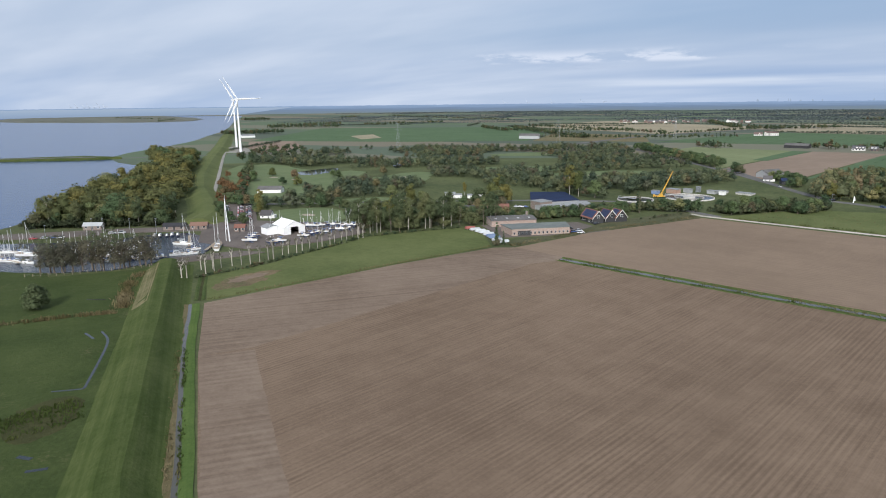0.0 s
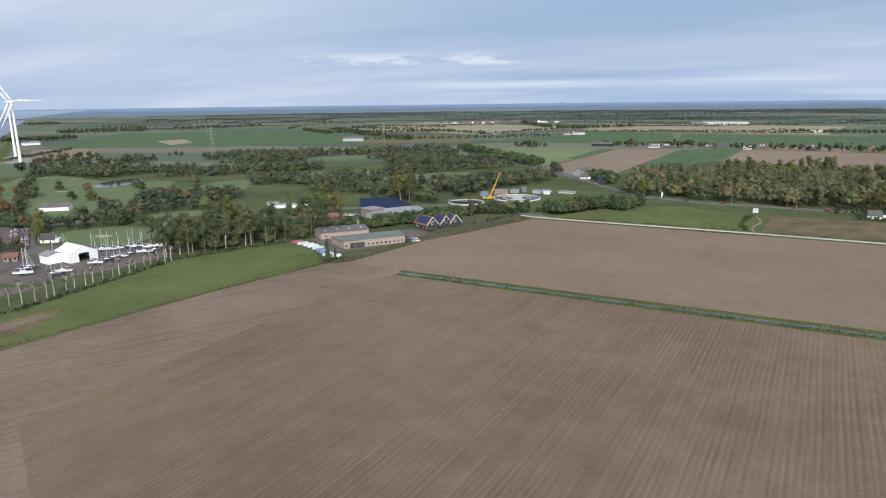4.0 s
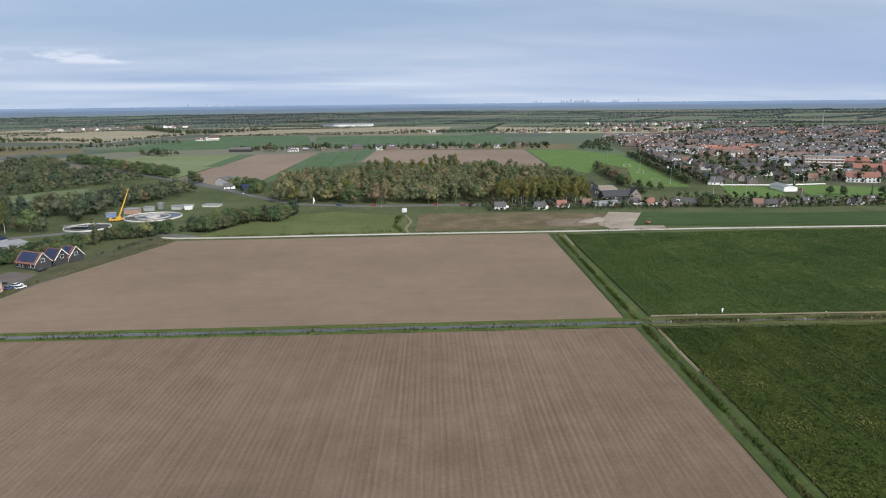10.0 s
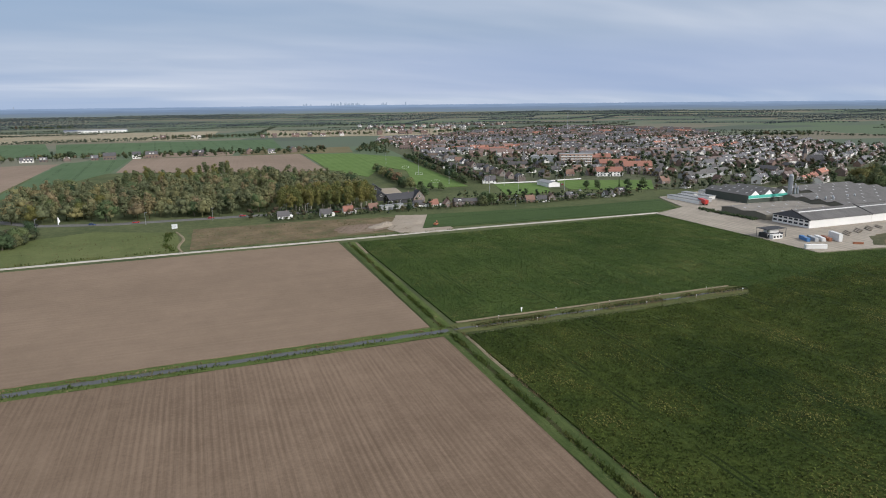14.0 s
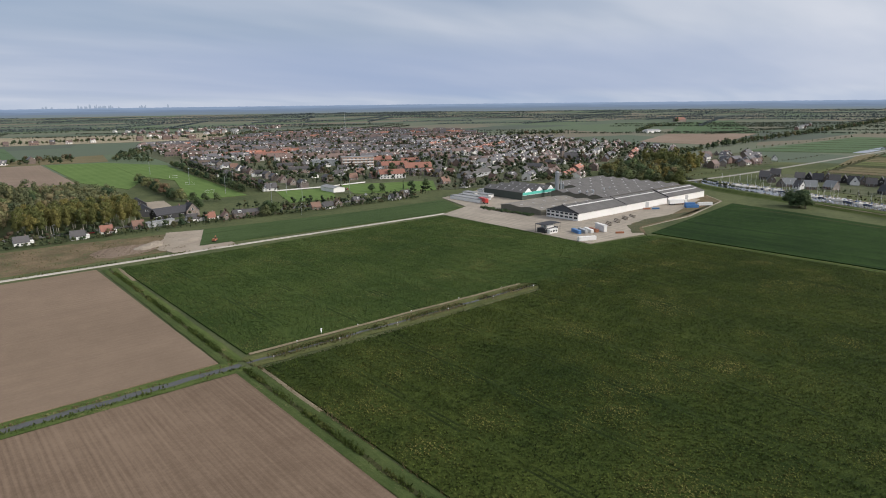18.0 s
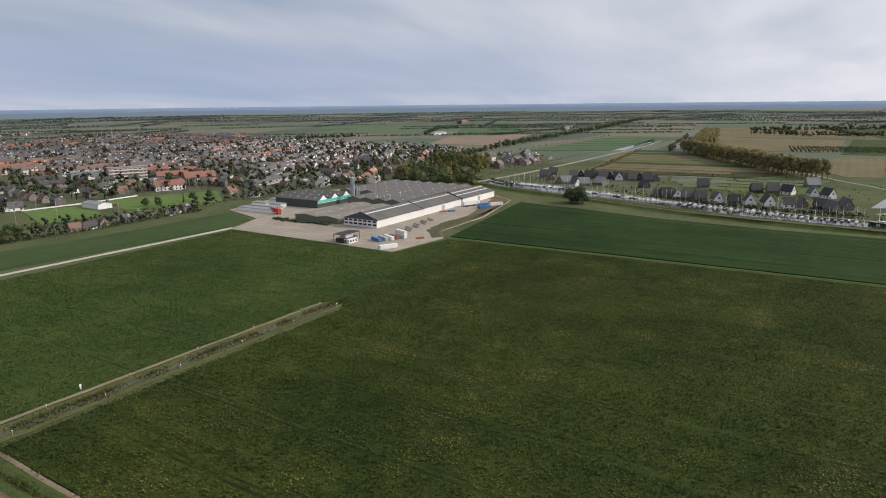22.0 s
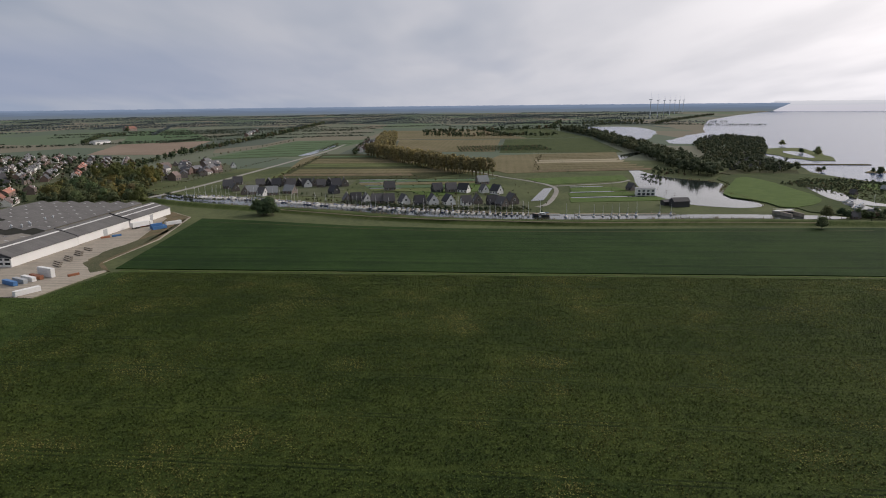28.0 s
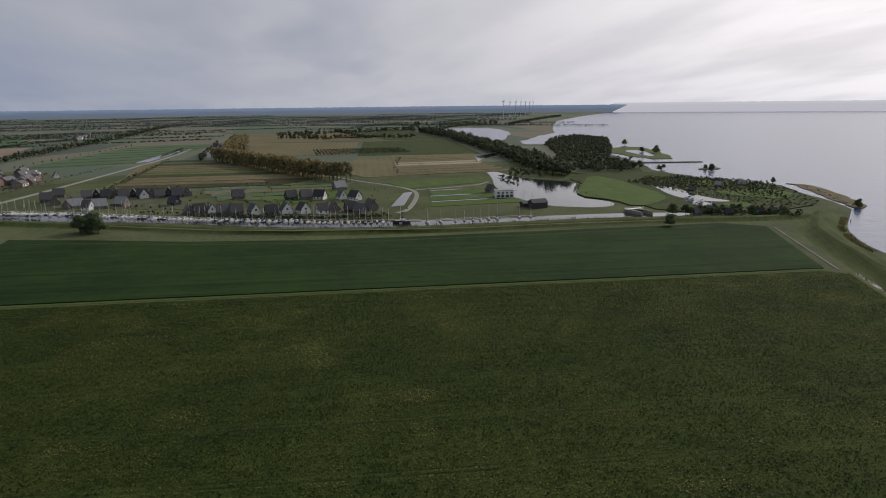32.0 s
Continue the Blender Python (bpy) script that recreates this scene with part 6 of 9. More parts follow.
far_trees("field_edge_trees", spots_on([(-190, 1150), (120, 1130), (310, 1095)], 3.0, 5, 11, 11, 5) + spots_on([(20, 1106), (300, 1050)], 12, 6, 10, 12) + spots_on([(-500, 1420), (-340, 1880)], 9, 6, 10, 13) + spots_on([(340, 1030), (420, 1160), (560, 1330)], 7, 7, 11, 14) + spots_on([(100, 1650), (720, 1500), (900, 1560)], 7, 8, 12, 15) + spots_in([(360, 950), (420, 1140), (380, 1130), (330, 1010)], 12, 7, 11, 16) + spots_on([(-700, 1190), (-440, 1290), (-330, 1400)], 8, 7, 11, 17) + spots_on([(-900, 1440), (-600, 1560)], 9, 8, 12, 18) + spots_on([(1105, 1059), (1136, 1272)], 13, 8, 11, 19, 1.0) + spots_on([(1130, 960), (1250, 900)], 6, 9, 13, 20) + spots_on([(1390, 790), (1700, 900), (1760, 860)], 6, 8, 12, 21) + spots_on([(2080, 1000), (2300, 1080)], 6, 10, 15, 22), "trees along far field edges", None, 20, 1.0, lobes=4)
POPLAR_LINE = [(1006, 170), (931, 139), (857, 108), (786, 76), (726, 47), (711, 29)]
BAND = [(x + dx, y + dy, h) for k, (dx, dy) in enumerate(((0, 0), (4, 8), (8, 16))) for x, y, h in spots_on(POPLAR_LINE, 5.2, 16.5, 20, 24 + k, 0.8)]
BAND += spots_in([(1060, 165), (1090, 180), (1440, 182), (1440, 158), (1080, 150)], 7.0, 17, 21, 23)
far_trees("poplar_plantation", BAND, "band of yellowing poplars across the polder", leaves("poplar_band_leaves", ((0.0, (0.217, 0.196, 0.103)), (0.5, (0.268, 0.228, 0.109)), (1.0, (0.331, 0.264, 0.107))), "tree"), 90, 0.5, lobes=5, tall=8)
BELT = spots_in([(1810, -270), (1445, -262), (969, -210), (694, -172), (664, -188), (700, -206), (969, -240), (1445, -292), (1810, -300)], 7.5, 13, 18, 26) + spots_in([(1159, -365), (1297, -443), (1392, -540), (1249, -535), (1033, -430), (840, -321), (726, -307), (690, -266), (702, -233), (777, -227), (960, -300)], 7.5, 6, 11, 27) + spots_in([(1560, -290), (1900, -310), (1960, -290), (1900, -250), (1600, -262)], 14, 5, 9, 28) + spots_on([(2185, -658), (2712, -963), (3400, -1380)], 9, 8, 13, 29, 14) + spots_in([(2100, -400), (2500, -500), (2700, -800), (2200, -620)], 19, 6, 11, 78)
far_trees("shore_woods", BELT, "dark belt of shore woods", leaves("shore_wood_leaves", ((0.0, (0.062, 0.080, 0.046)), (0.6, (0.086, 0.104, 0.057)), (1.0, (0.122, 0.126, 0.064))), "tree"), 80, 0.6, lobes=4, tall=2, spread=1.0)
far_trees("orchard_rows", [(x, y, 4.5) for k in range(7) for x, y, _ in along([(1064 + 17 * k, -100), (1056 + 17 * k, 43)], 5.5, 0.6, k)] + spots_on([(1555, 100), (1500, -60), (1483, -196)], 7, 11, 15, 91, 3) + spots_on([(1713, 98), (1800, -120), (1904, -281)], 7, 11, 15, 92, 3) + spots_on([(1976, -277), (2458, -405)], 9, 10, 14, 93, 4) + spots_on([(1010, 205), (1440, 215)], 7, 6, 10, 94, 3), "rows of small trees between polder parcels", None, 30, 0.9, lobes=3)
far_trees("fort_scrub", spots_in([(605, -225), (649, -266), (621, -298), (578, -335), (507, -320), (458, -298), (436, -270), (445, -240), (479, -230), (519, -228)], 3.5, 0.8, 2.2, 83), "dark bushes over the fort banks", leaves("fort_scrub_leaves", ((0.0, (0.055, 0.070, 0.028)), (0.6, (0.080, 0.092, 0.036)), (1.0, (0.115, 0.105, 0.048))), "tree"), 12, 1.2, lobes=2, div=1, spread=2.3)
far_trees("reed_scrub", spots_in([(570, -225), (610, -220), (640, -290), (590, -330), (560, -340), (500, -300), (470, -280), (540, -260)], 3.6, 1.6, 4.0, 29) + spots_in([(430, -170), (436, -190), (425, -215), (405, -240), (398, -225), (415, -190)], 5, 3, 7, 30) + spots_on([(424, -297), (540, -356)], 6, 1.2, 2.5, 31, 2) + spots_on([(700, -125), (640, -120)], 4, 2, 5, 32, 3) + spots_in([(690, -130), (760, -160), (680, -165)], 6, 3, 7, 33), "low dark scrub on the fort banks", None, 16, 1.2, lobes=3)
far_trees("canal_hedge", spots_on([(525, 163), (506, 128), (498, 108), (489, 85), (485, 62), (485, 32)], 1.6, 2.6, 4.8, 171, 0.8) + spots_on([(600, 327), (565, 291), (551, 263)], 2.2, 2, 3.6, 172, 1.0) + spots_in([(527, 162), (504, 32), (570, 37), (609, 152)], 9, 1.2, 3.0, 173), "dark garden hedge behind the moored boats", None, 14, 0.9, lobes=3, spread=1.3)
far_trees("garden_hedges", spots_on([(72, 492), (100, 487), (135, 489), (168, 489), (196, 481), (222, 479)], 2.0, 1.8, 3.6, 181, 1.2) + spots_in([(70, 496), (150, 492), (215, 480), (222, 494), (160, 506), (76, 510)], 6.5, 2.2, 5.5, 182) + spots_on([(224, 476), (262, 466), (300, 462), (350, 456)], 2.2, 1.6, 3.4, 183, 1.2) + spots_in([(226, 480), (300, 464), (352, 460), (352, 474), (290, 484), (232, 494)], 7.5, 2.2, 5.0, 184), "dark garden hedges and shrubs round the roadside houses", None, 30, 0.6, lobes=4, spread=1.2)
# dark shrubs added in place of the shade under the wood's edge trees
far_trees("inlet_undergrowth", spots_on([(-450, 160), (-428, 181), (-409, 198), (-391, 214), (-402, 232)], 1.8, 4, 7.5, 191, 2.0) + spots_on([(-456, 170), (-432, 192), (-412, 210), (-398, 222)], 2.4, 5, 9, 192, 2.5), "dark shrubs standing in for shade under the inlet wood", leaves("shade_dark_leaves", ((0.0, (0.030, 0.040, 0.022)), (0.6, (0.044, 0.054, 0.028)), (1.0, (0.062, 0.066, 0.032))), "tree"), 60, 0.55, lobes=4)
far_trees("works_street_trees", spots_in([(486, 458), (508, 428), (552, 420), (594, 444), (640, 450), (640, 466), (535, 463)], 8.5, 5, 9.5, 201), "garden trees behind the factory sheds", None, 40, 0.7, lobes=5)
far_trees("polder_trees", spots_on([(1028, 475), (1300, 470), (1731, 465), (2637, 483)], 8, 9, 14, 34, 5) + spots_on([(760, 455), (1028, 475)], 7, 8, 12, 35, 4) + spots_on([(1100, 268), (1290, 262)], 9, 4, 6, 36, 0.5) + spots_on([(985, 425), (1430, 372)], 26, 3, 5, 37, 1) + spots_on([(1500, -90), (1950, -60)], 9, 8, 12, 38) + spots_in([(1500, 30), (1850, 60), (1850, 20), (1500, -10)], 11, 5, 8, 39) + spots_on([(-1000, 1740), (-500, 1470)], 8, 8, 12, 40) + spots_on([(560, 170), (600, 240)], 7, 2, 4, 41) + spots_on([(500, 100), (512, 130), (480, 60), (470, 20)], 5, 1.5, 3, 42, 2), "rows of trees across the far polder", None, 16, 1.0, lobes=4, tall=2)
WEST_ROWS = spots_in([(-1720, 1345), (-1700, 1640), (-1670, 1620), (-1690, 1350)], 9, 11, 14, 140) + spots_in([(-1650, 1288), (-1498, 1440), (-1512, 1460), (-1668, 1300)], 8, 11, 14, 141) + spots_in([(-2511, 1862), (-2478, 1962), (-2560, 1990), (-2600, 1880)], 12, 10, 15, 153) + spots_in([(-2460, 2370), (-2420, 2494), (-2480, 2500)], 12, 10, 14, 154)
WEST_ROWS += spots_on([(-1560, 1620), (-1446, 1902)], 5, 9, 13, 142, 5) + spots_on([(-2420, 2724), (-1584, 2350), (-1400, 2260)], 7, 6, 11, 143, 14) + spots_on([(-1076, 1603), (-871, 1415)], 4.5, 8, 12, 144, 6) + spots_on([(-964, 1593), (-670, 1302), (-565, 1228)], 4.0, 8, 13, 145, 7)
WEST_ROWS += spots_on([(-620, 2227), (-454, 1853), (-343, 1770), (-222, 1897)], 4.5, 8, 13, 146, 8) + spots_on([(-229, 2573), (-58, 2534)], 6, 10, 14, 147, 6) + spots_in([(-322, 1090), (-280, 1052), (-262, 1066), (-300, 1112)], 8, 8, 12, 148)
WEST_ROWS += spots_on([(-70, 1119), (-48, 1118)], 5, 13, 17, 149, 1) + spots_on([(-140, 1122), (-126, 1121)], 5, 12, 15, 150, 1) + spots_on([(-3900, 1950), (-3100, 1850), (-2820, 1620)], 9, 4, 9, 151, 22) + spots_on([(-3700, 1380), (-3000, 1420), (-2760, 1560)], 10, 2, 5, 152, 10)
far_trees("polder_copses", WEST_ROWS, "dark copses and avenue rows across the polder", None, 18, 1.0, lobes=4, tall=3)
# the far plain: long tree lines and copses out to the horizon
plain_rng = random.Random(8)
LINES, NEARER = [], []
for k in range(330):
    a, d = radians(plain_rng.uniform(-52, 118)), 1450 + 3350 * plain_rng.random() ** 0.75
    x, y = d * math.sin(a), d * math.cos(a)
    if x > 1250 and y < -200 - (x - 1250) * 0.42 or (x < -1400 and y < 1.0 * -x - 300) or (400 < x < 1250 and y < 1650):
        continue
    t = -a + radians(plain_rng.choice((0, 0, 0, 0, 0, 70)) + plain_rng.uniform(-14, 14))
    l = plain_rng.uniform(160, 520) + 0.16 * d * plain_rng.random()
    dx, dy = math.cos(t) * l / 2, math.sin(t) * l / 2
    row_ = spots_on([(x - dx, y - dy), (x + dx, y + dy)], 3.4 + d / 1500, 3.0 + d / 2600, 5.0 + d / 1500, k, 1.5 + d / 900)
    (NEARER if d < 2300 else LINES).extend(row_)
clear = lambda s: math.hypot(s[0], s[1] - 60) < 4850 and not (-1500 < s[0] < -330 and 850 < s[1] < 1680)
# leaf colours of both rows are lightened and blued, haze put into the colour
far_trees("plain_tree_lines", [s for s in NEARER if clear(s)], "tree lines and copses across the polder", leaves("haze_greyed_row_foliage", ((0.0, (0.069, 0.090, 0.064)), (0.5, (0.087, 0.108, 0.074)), (1.0, (0.109, 0.121, 0.081))), "tree"), 8, 1.6, lobes=3, div=1, spread=1.7)
far_trees("far_plain_woods", [s for s in LINES if clear(s)], "tree lines and copses across the distant plain", leaves("haze_tinted_foliage", ((0.0, (0.088, 0.112, 0.120)), (0.5, (0.102, 0.126, 0.132)), (1.0, (0.122, 0.142, 0.142))), "tree"), 6, 2.5, lobes=2, div=0, spread=1.9)

# low growth in gardens, on plots and along the ditches of the polder
far_trees("polder_shrubs", spots_in([(480, 20), (530, 168), (596, 262), (700, 300), (720, 240), (700, 30), (640, -10), (540, 0)], 15.0, 1.2, 3.4, 121) + spots_on([(700, 100), (702, 256), (1040, 252)], 5, 1.2, 3.6, 122, 3.0) + spots_on([(745, -22), (860, -42), (985, -70)], 5, 1.2, 3.4, 123, 3.0) + spots_in([(700, 340), (720, 402), (900, 440), (960, 402), (880, 348), (800, 326)], 10, 1.5, 4.5, 124) + spots_on([(602, 345), (724, 338), (969, 306)], 6, 1.2, 3.2, 125, 2.5) + spots_in([(500, -20), (610, -26), (680, -110), (640, -130), (520, -96)], 16, 0.8, 2.0, 126) + spots_on([(548, 196), (536, 172), (512, 120), (492, 70), (478, 28)], 1.7, 1.6, 3.6, 129, 1.6), "low shrubs and sedge between the canal gardens", leaves("polder_shrub_leaves", ((0.0, (0.034, 0.044, 0.018)), (0.5, (0.062, 0.066, 0.028)), (0.85, (0.105, 0.085, 0.040)), (1.0, (0.14, 0.11, 0.055))), "tree"), 9, 0.8, lobes=1, spread=1.35)

# ---- houses ----
def window_geo(w_, h, y, x, z, side=-1):
    """A framed pane set 4 cm proud of a wall that faces -y (side -1) or +y (side 1)."""
    g = Geo()
    o = 0.05 * side
    a, b = sorted((y, y + o))
    g.box(x - w_ / 2 - 0.1, x + w_ / 2 + 0.1, a, b, z - 0.1, z + h + 0.1, 0)
    a, b = sorted((y + o, y + o * 1.5))
    g.box(x - w_ / 2, x + w_ / 2, a, b, z, z + h, 1)
    return g


def end_window_geo(w_, h, x, y, z, side=-1):
    g = Geo()
    o = 0.05 * side
    a, b = sorted((x, x + o))
    g.box(a, b, y - w_ / 2 - 0.1, y + w_ / 2 + 0.1, z - 0.1, z + h + 0.1, 0)
    a, b = sorted((x + o, x + o * 1.5))
    g.box(a, b, y - w_ / 2, y + w_ / 2, z, z + h, 1)
    return g


def roof_slabs(l, w_, eave, ridge, over=0.4, thick=0.22):
    g = Geo()
    x = l / 2 + over
    for s in (-1, 1):
        y = s * (w_ / 2 + over)
        drop = (ridge - eave) / (w_ / 2) * over
        a = [(-x, y, eave - drop), (x, y, eave - drop), (x, 0, ridge), (-x, 0, ridge)]
        b = [(p[0], p[1], p[2] + thick) for p in a]
        g.hull(a, b) if s < 0 else g.hull(a[::-1], b[::-1])
    return g


def house(name, l, w_, eave, ridge, wall, roof, label, category="house", chimney=True, dormer=False, porch=False, panes=2, two=True):
    """A gabled house, ridge along x, on its Empty; its parts are walls, roof, windows, door and chimney."""
    t = thing(name, label, category)
    g = Geo().box(-l / 2, l / 2, -w_ / 2, w_ / 2, -0.3, eave)
    for s in (-1, 1):
        e = s * l / 2
        k = [(e, -w_ / 2, eave), (e, w_ / 2, eave), (e, 0, ridge)]
        k2 = [(e - s * 0.3, p[1], p[2]) for p in k]
        g.hull(k if s < 0 else k[::-1], k2 if s < 0 else k2[::-1])
    part("wall", g, wall, t)
    r = part("roof", roof_slabs(l, w_, eave, ridge), roof, t)
    if chimney:
        part("chimney", Geo().box(l * 0.28, l * 0.28 + 0.7, -0.35, 0.35, ridge - 0.9, ridge + 1.0).box(l * 0.28 - 0.08, l * 0.28 + 0.78, -0.43, 0.43, ridge + 1.0, ridge + 1.14), M_BRICK, r)
    for s in (-1, 1):
        for k in range(panes):
            x = -l / 2 + l * (k + 0.5) / panes
            if s < 0 and k == panes // 2:
                part("door", Geo().box(x - 0.5, x + 0.5, -w_ / 2 - 0.06, -w_ / 2, 0.0, 2.1), M_BLACKWOOD, t)
            else:
                part("window", window_geo(1.3, 1.4, s * w_ / 2, x, 0.9, s), (M_WHITE, M_GLASS), t)
            if eave > 4.5:
                part("window", window_geo(1.2, 1.1, s * w_ / 2, x, 3.4, s), (M_WHITE, M_GLASS), t)
        part("window", end_window_geo(1.4, 1.3, s * l / 2, 0, eave + 0.2 if ridge - eave > 2.6 else 1.0, s), (M_WHITE, M_GLASS), t)
    if dormer:
        d = part("dormer", Geo().box(-1.6, 1.6, -w_ / 2 + 0.5, -w_ / 2 + 3.2, eave + 0.4, eave + 2.2), M_WHITE, t, "white box dormer")
        part("window", window_geo(2.4, 1.0, -w_ / 2 + 0.5, 0, eave + 0.9, -1), (M_WHITE, M_GLASS), d)
    if porch:
        part("annex", Geo().box(l / 2, l / 2 + 3.2, -w_ / 2 + 1, w_ / 2 - 1, -0.3, 2.8).box(l / 2, l / 2 + 3.4, -w_ / 2 + 0.8, w_ / 2 - 0.8, 2.8, 3.0), wall, t)
    return t


UNUSED = set()


def kinds_of(*rows):
    """Kinds of things; the first call of place() takes the thing itself, later ones a copy."""
    UNUSED.update(r.name for r in rows)
    return list(rows)


def place(proto, x, y, turn, z=0.0, scale=1.0, label="", group=""):
    m = Matrix.LocRotScale((x, y, z), Euler((0, 0, radians(turn))), None)
    if proto.name in UNUSED:
        UNUSED.discard(proto.name)
        c = proto
        c.matrix_basis = m
    else:
        c = copy_thing(proto, m)
    c.scale = (scale, scale, scale)
    return tagged(c, label, "", group)


CANAL_HOUSES = kinds_of(
    house("house", 9, 7.5, 3.0, 8.4, M_BLACKWOOD, M_ROOF_DARK, "new black-boarded house with steep dark roof", chimney=False, panes=2),
    house("house", 10, 8, 3.2, 8.6, M_WHITE, M_ROOF_DARK, "new white house with steep anthracite roof", chimney=False, panes=3, dormer=True),
    house("house", 9, 7.5, 3.0, 8.2, M_BRICK_DARK, M_ROOF_GREY, "new dark brick house with grey tiled roof", panes=2, dormer=True),
    house("house", 8, 7, 3.0, 8.0, M_WHITE, M_ROOF_GREY, "small white gabled house with grey roof", chimney=False, panes=2),
    house("house", 11, 9, 3.0, 8.4, M_BRICK, M_METALROOF, "new brick house with pale metal roof", chimney=False, panes=3))
VILLAGE_HOUSES = kinds_of(
    house("house", 10, 8, 3.2, 7.6, M_BRICK, M_ROOF_BROWN, "brick village house with brown tiled roof"),
    house("house", 9, 8, 5.2, 8.8, M_BRICK, M_ROOF_RED, "brick house with orange tiled roof", dormer=True),
    house("house", 11, 8.5, 3.0, 7.4, M_WHITE, M_ROOF_GREY, "white house with grey tiled roof", porch=True),
    house("house", 12, 9, 5.4, 8.4, M_BRICK_DARK, M_ROOF_GREY, "dark brick semi-detached house with grey roof", dormer=True),
    house("house", 10, 8, 3.0, 7.8, M_WHITE, M_ROOF_RED, "white house with orange tiled roof", porch=True),
    house("terrace", 26, 9, 5.2, 8.6, M_BRICK, M_ROOF_GREY, "row of brick terraced houses with grey roofs", "terrace", panes=4),
    house("terrace", 24, 9, 5.2, 8.8, M_BRICK_ORANGE, M_ROOF_RED, "row of terraced houses with orange tiled roofs", "terrace", panes=5))

# roadside houses facing the fields
for x, y, turn, k, g_ in ((82, 500, -8, 2, 0), (109, 494, -8, 2, 0), (126, 497, -8, 4, 0), (146, 500, -10, 0, 0), (180, 497, -10, 2, 0), (190, 493, -10, 4, 0), (199, 488, 75, 0, 0), (207, 485, -12, 3, 0), (218, 487, -14, 5, 0), (262, 474, -14, 0, 0), (270, 470, -14, 2, 0), (282, 474, 70, 0, 0), (298, 470, -14, 3, 0), (330, 464, -10, 2, 0), (346, 468, -10, 3, 0), (420, 468, 10, 2, 0), (-239, 383, 40, 4, 0), (-256, 365, 45, 2, 0), (-246, 378, 50, 0, 0), (-357, 274, 30, 2, 0), (-128, 662, 10, 2, 0)):
    place(VILLAGE_HOUSES[k], x, y, turn, 0, 0.68 if k < 5 else 0.55, group="roadside houses")
# village edge, in streets
street_rng = random.Random(9)
edge = 0
for line, turn in (([(300, 590), (322, 680), (350, 790), (372, 880)], 76), ([(330, 585), (352, 680), (380, 790), (400, 880)], 76), ([(372, 600), (440, 580), (500, 560)], -14), ([(385, 640), (470, 610), (540, 585)], -14), ([(400, 690), (500, 655), (590, 610)], -16), ([(420, 740), (540, 700), (640, 640)], -18), ([(470, 545), (560, 560), (650, 560)], 5), ([(560, 500), (640, 520), (720, 500)], 5), ([(540, 470), (600, 490)], 5), ([(430, 500), (470, 480), (520, 470)], -10)):
    for x, y, _ in along(line, 24, 2.0, int(turn) + 50):
        k = street_rng.choice((0, 2, 3, 3, 5, 0, 3, 2, 2, 0))
        place(VILLAGE_HOUSES[k], x, y, turn + street_rng.choice((0, 0, 90)) + street_rng.uniform(-4, 4), 0, 0.88, group="village houses")
place(VILLAGE_HOUSES[6], 548, 668, -30, 0, 0.9, group="village houses")
place(VILLAGE_HOUSES[1], 470, 560, -14, 0, 0.9, group="village houses")
# new houses along the canal
BACK_ROW = ((657, 251, 0, 12), (654, 235, 2, 12), (651, 221, 0, 12), (648, 206, 2, 12), (646, 192, 0, 12), (643, 177, 2, 12), (650, 257, 2, 104), (646, 241, 0, 104), (644, 227, 2, 104), (641, 212, 0, 104), (638, 198, 2, 104), (636, 184, 0, 104), (641, 211, 1, 15))
METAL_ROOFS = ((596, 251, 4, 104), (594, 257, 2, 18), (589, 233, 4, 104), (597, 219, 4, 70), (584, 240, 3, 60), (590, 180, 0, 40), (639, 284, 2, 104), (618, 272, 2, 20), (667, 283, 2, 104))
SECOND_ROW = ((591, 91, 0, 104), (589, 79, 2, 104), (587, 68, 1, 60), (644, 47, 4, 104), (584, 51, 3, 20), (575, 41, 1, 45), (607, 133, 2, 104))
FRONT_ROW = ((539, 163, 2, 20), (538, 156, 0, 104), (539, 148, 3, 15), (529, 139, 2, 104), (528, 130, 2, 104), (523, 118, 3, 20), (518, 106, 0, 104), (522, 96, 1, 15), (519, 84, 1, 15), (514, 71, 3, 104), (521, 62, 2, 15), (514, 51, 0, 104), (504, 45, 2, 40), (517, 36, 2, 15))
for spots_ in (BACK_ROW, METAL_ROOFS, SECOND_ROW, FRONT_ROW):
    for x, y, k, turn in spots_:
        place(CANAL_HOUSES[k], x, y, turn + street_rng.uniform(-7, 7), 0, street_rng.uniform(0.88, 1.02), group="new houses by the canal")
for x, y, k in ((723, 372, 2), (752, 364, 3), (780, 356, 2), (812, 345, 1), (850, 338, 3), (940, 402, 2), (880, 420, 2), (585, -77, 2)):
    place(CANAL_HOUSES[k], x, y, 20 + street_rng.uniform(-8, 8), 0, 0.8, group="new houses by the canal")
for x, y in ((735, 386), (762, 394), (790, 402), (818, 410), (745, 362), (775, 370), (806, 380), (836, 390), (864, 398), (760, 346), (790, 352)):
    place(VILLAGE_HOUSES[5], x, y, 20, 0, 0.85, "row of new brick terraced houses with dark roofs", "new terraces")

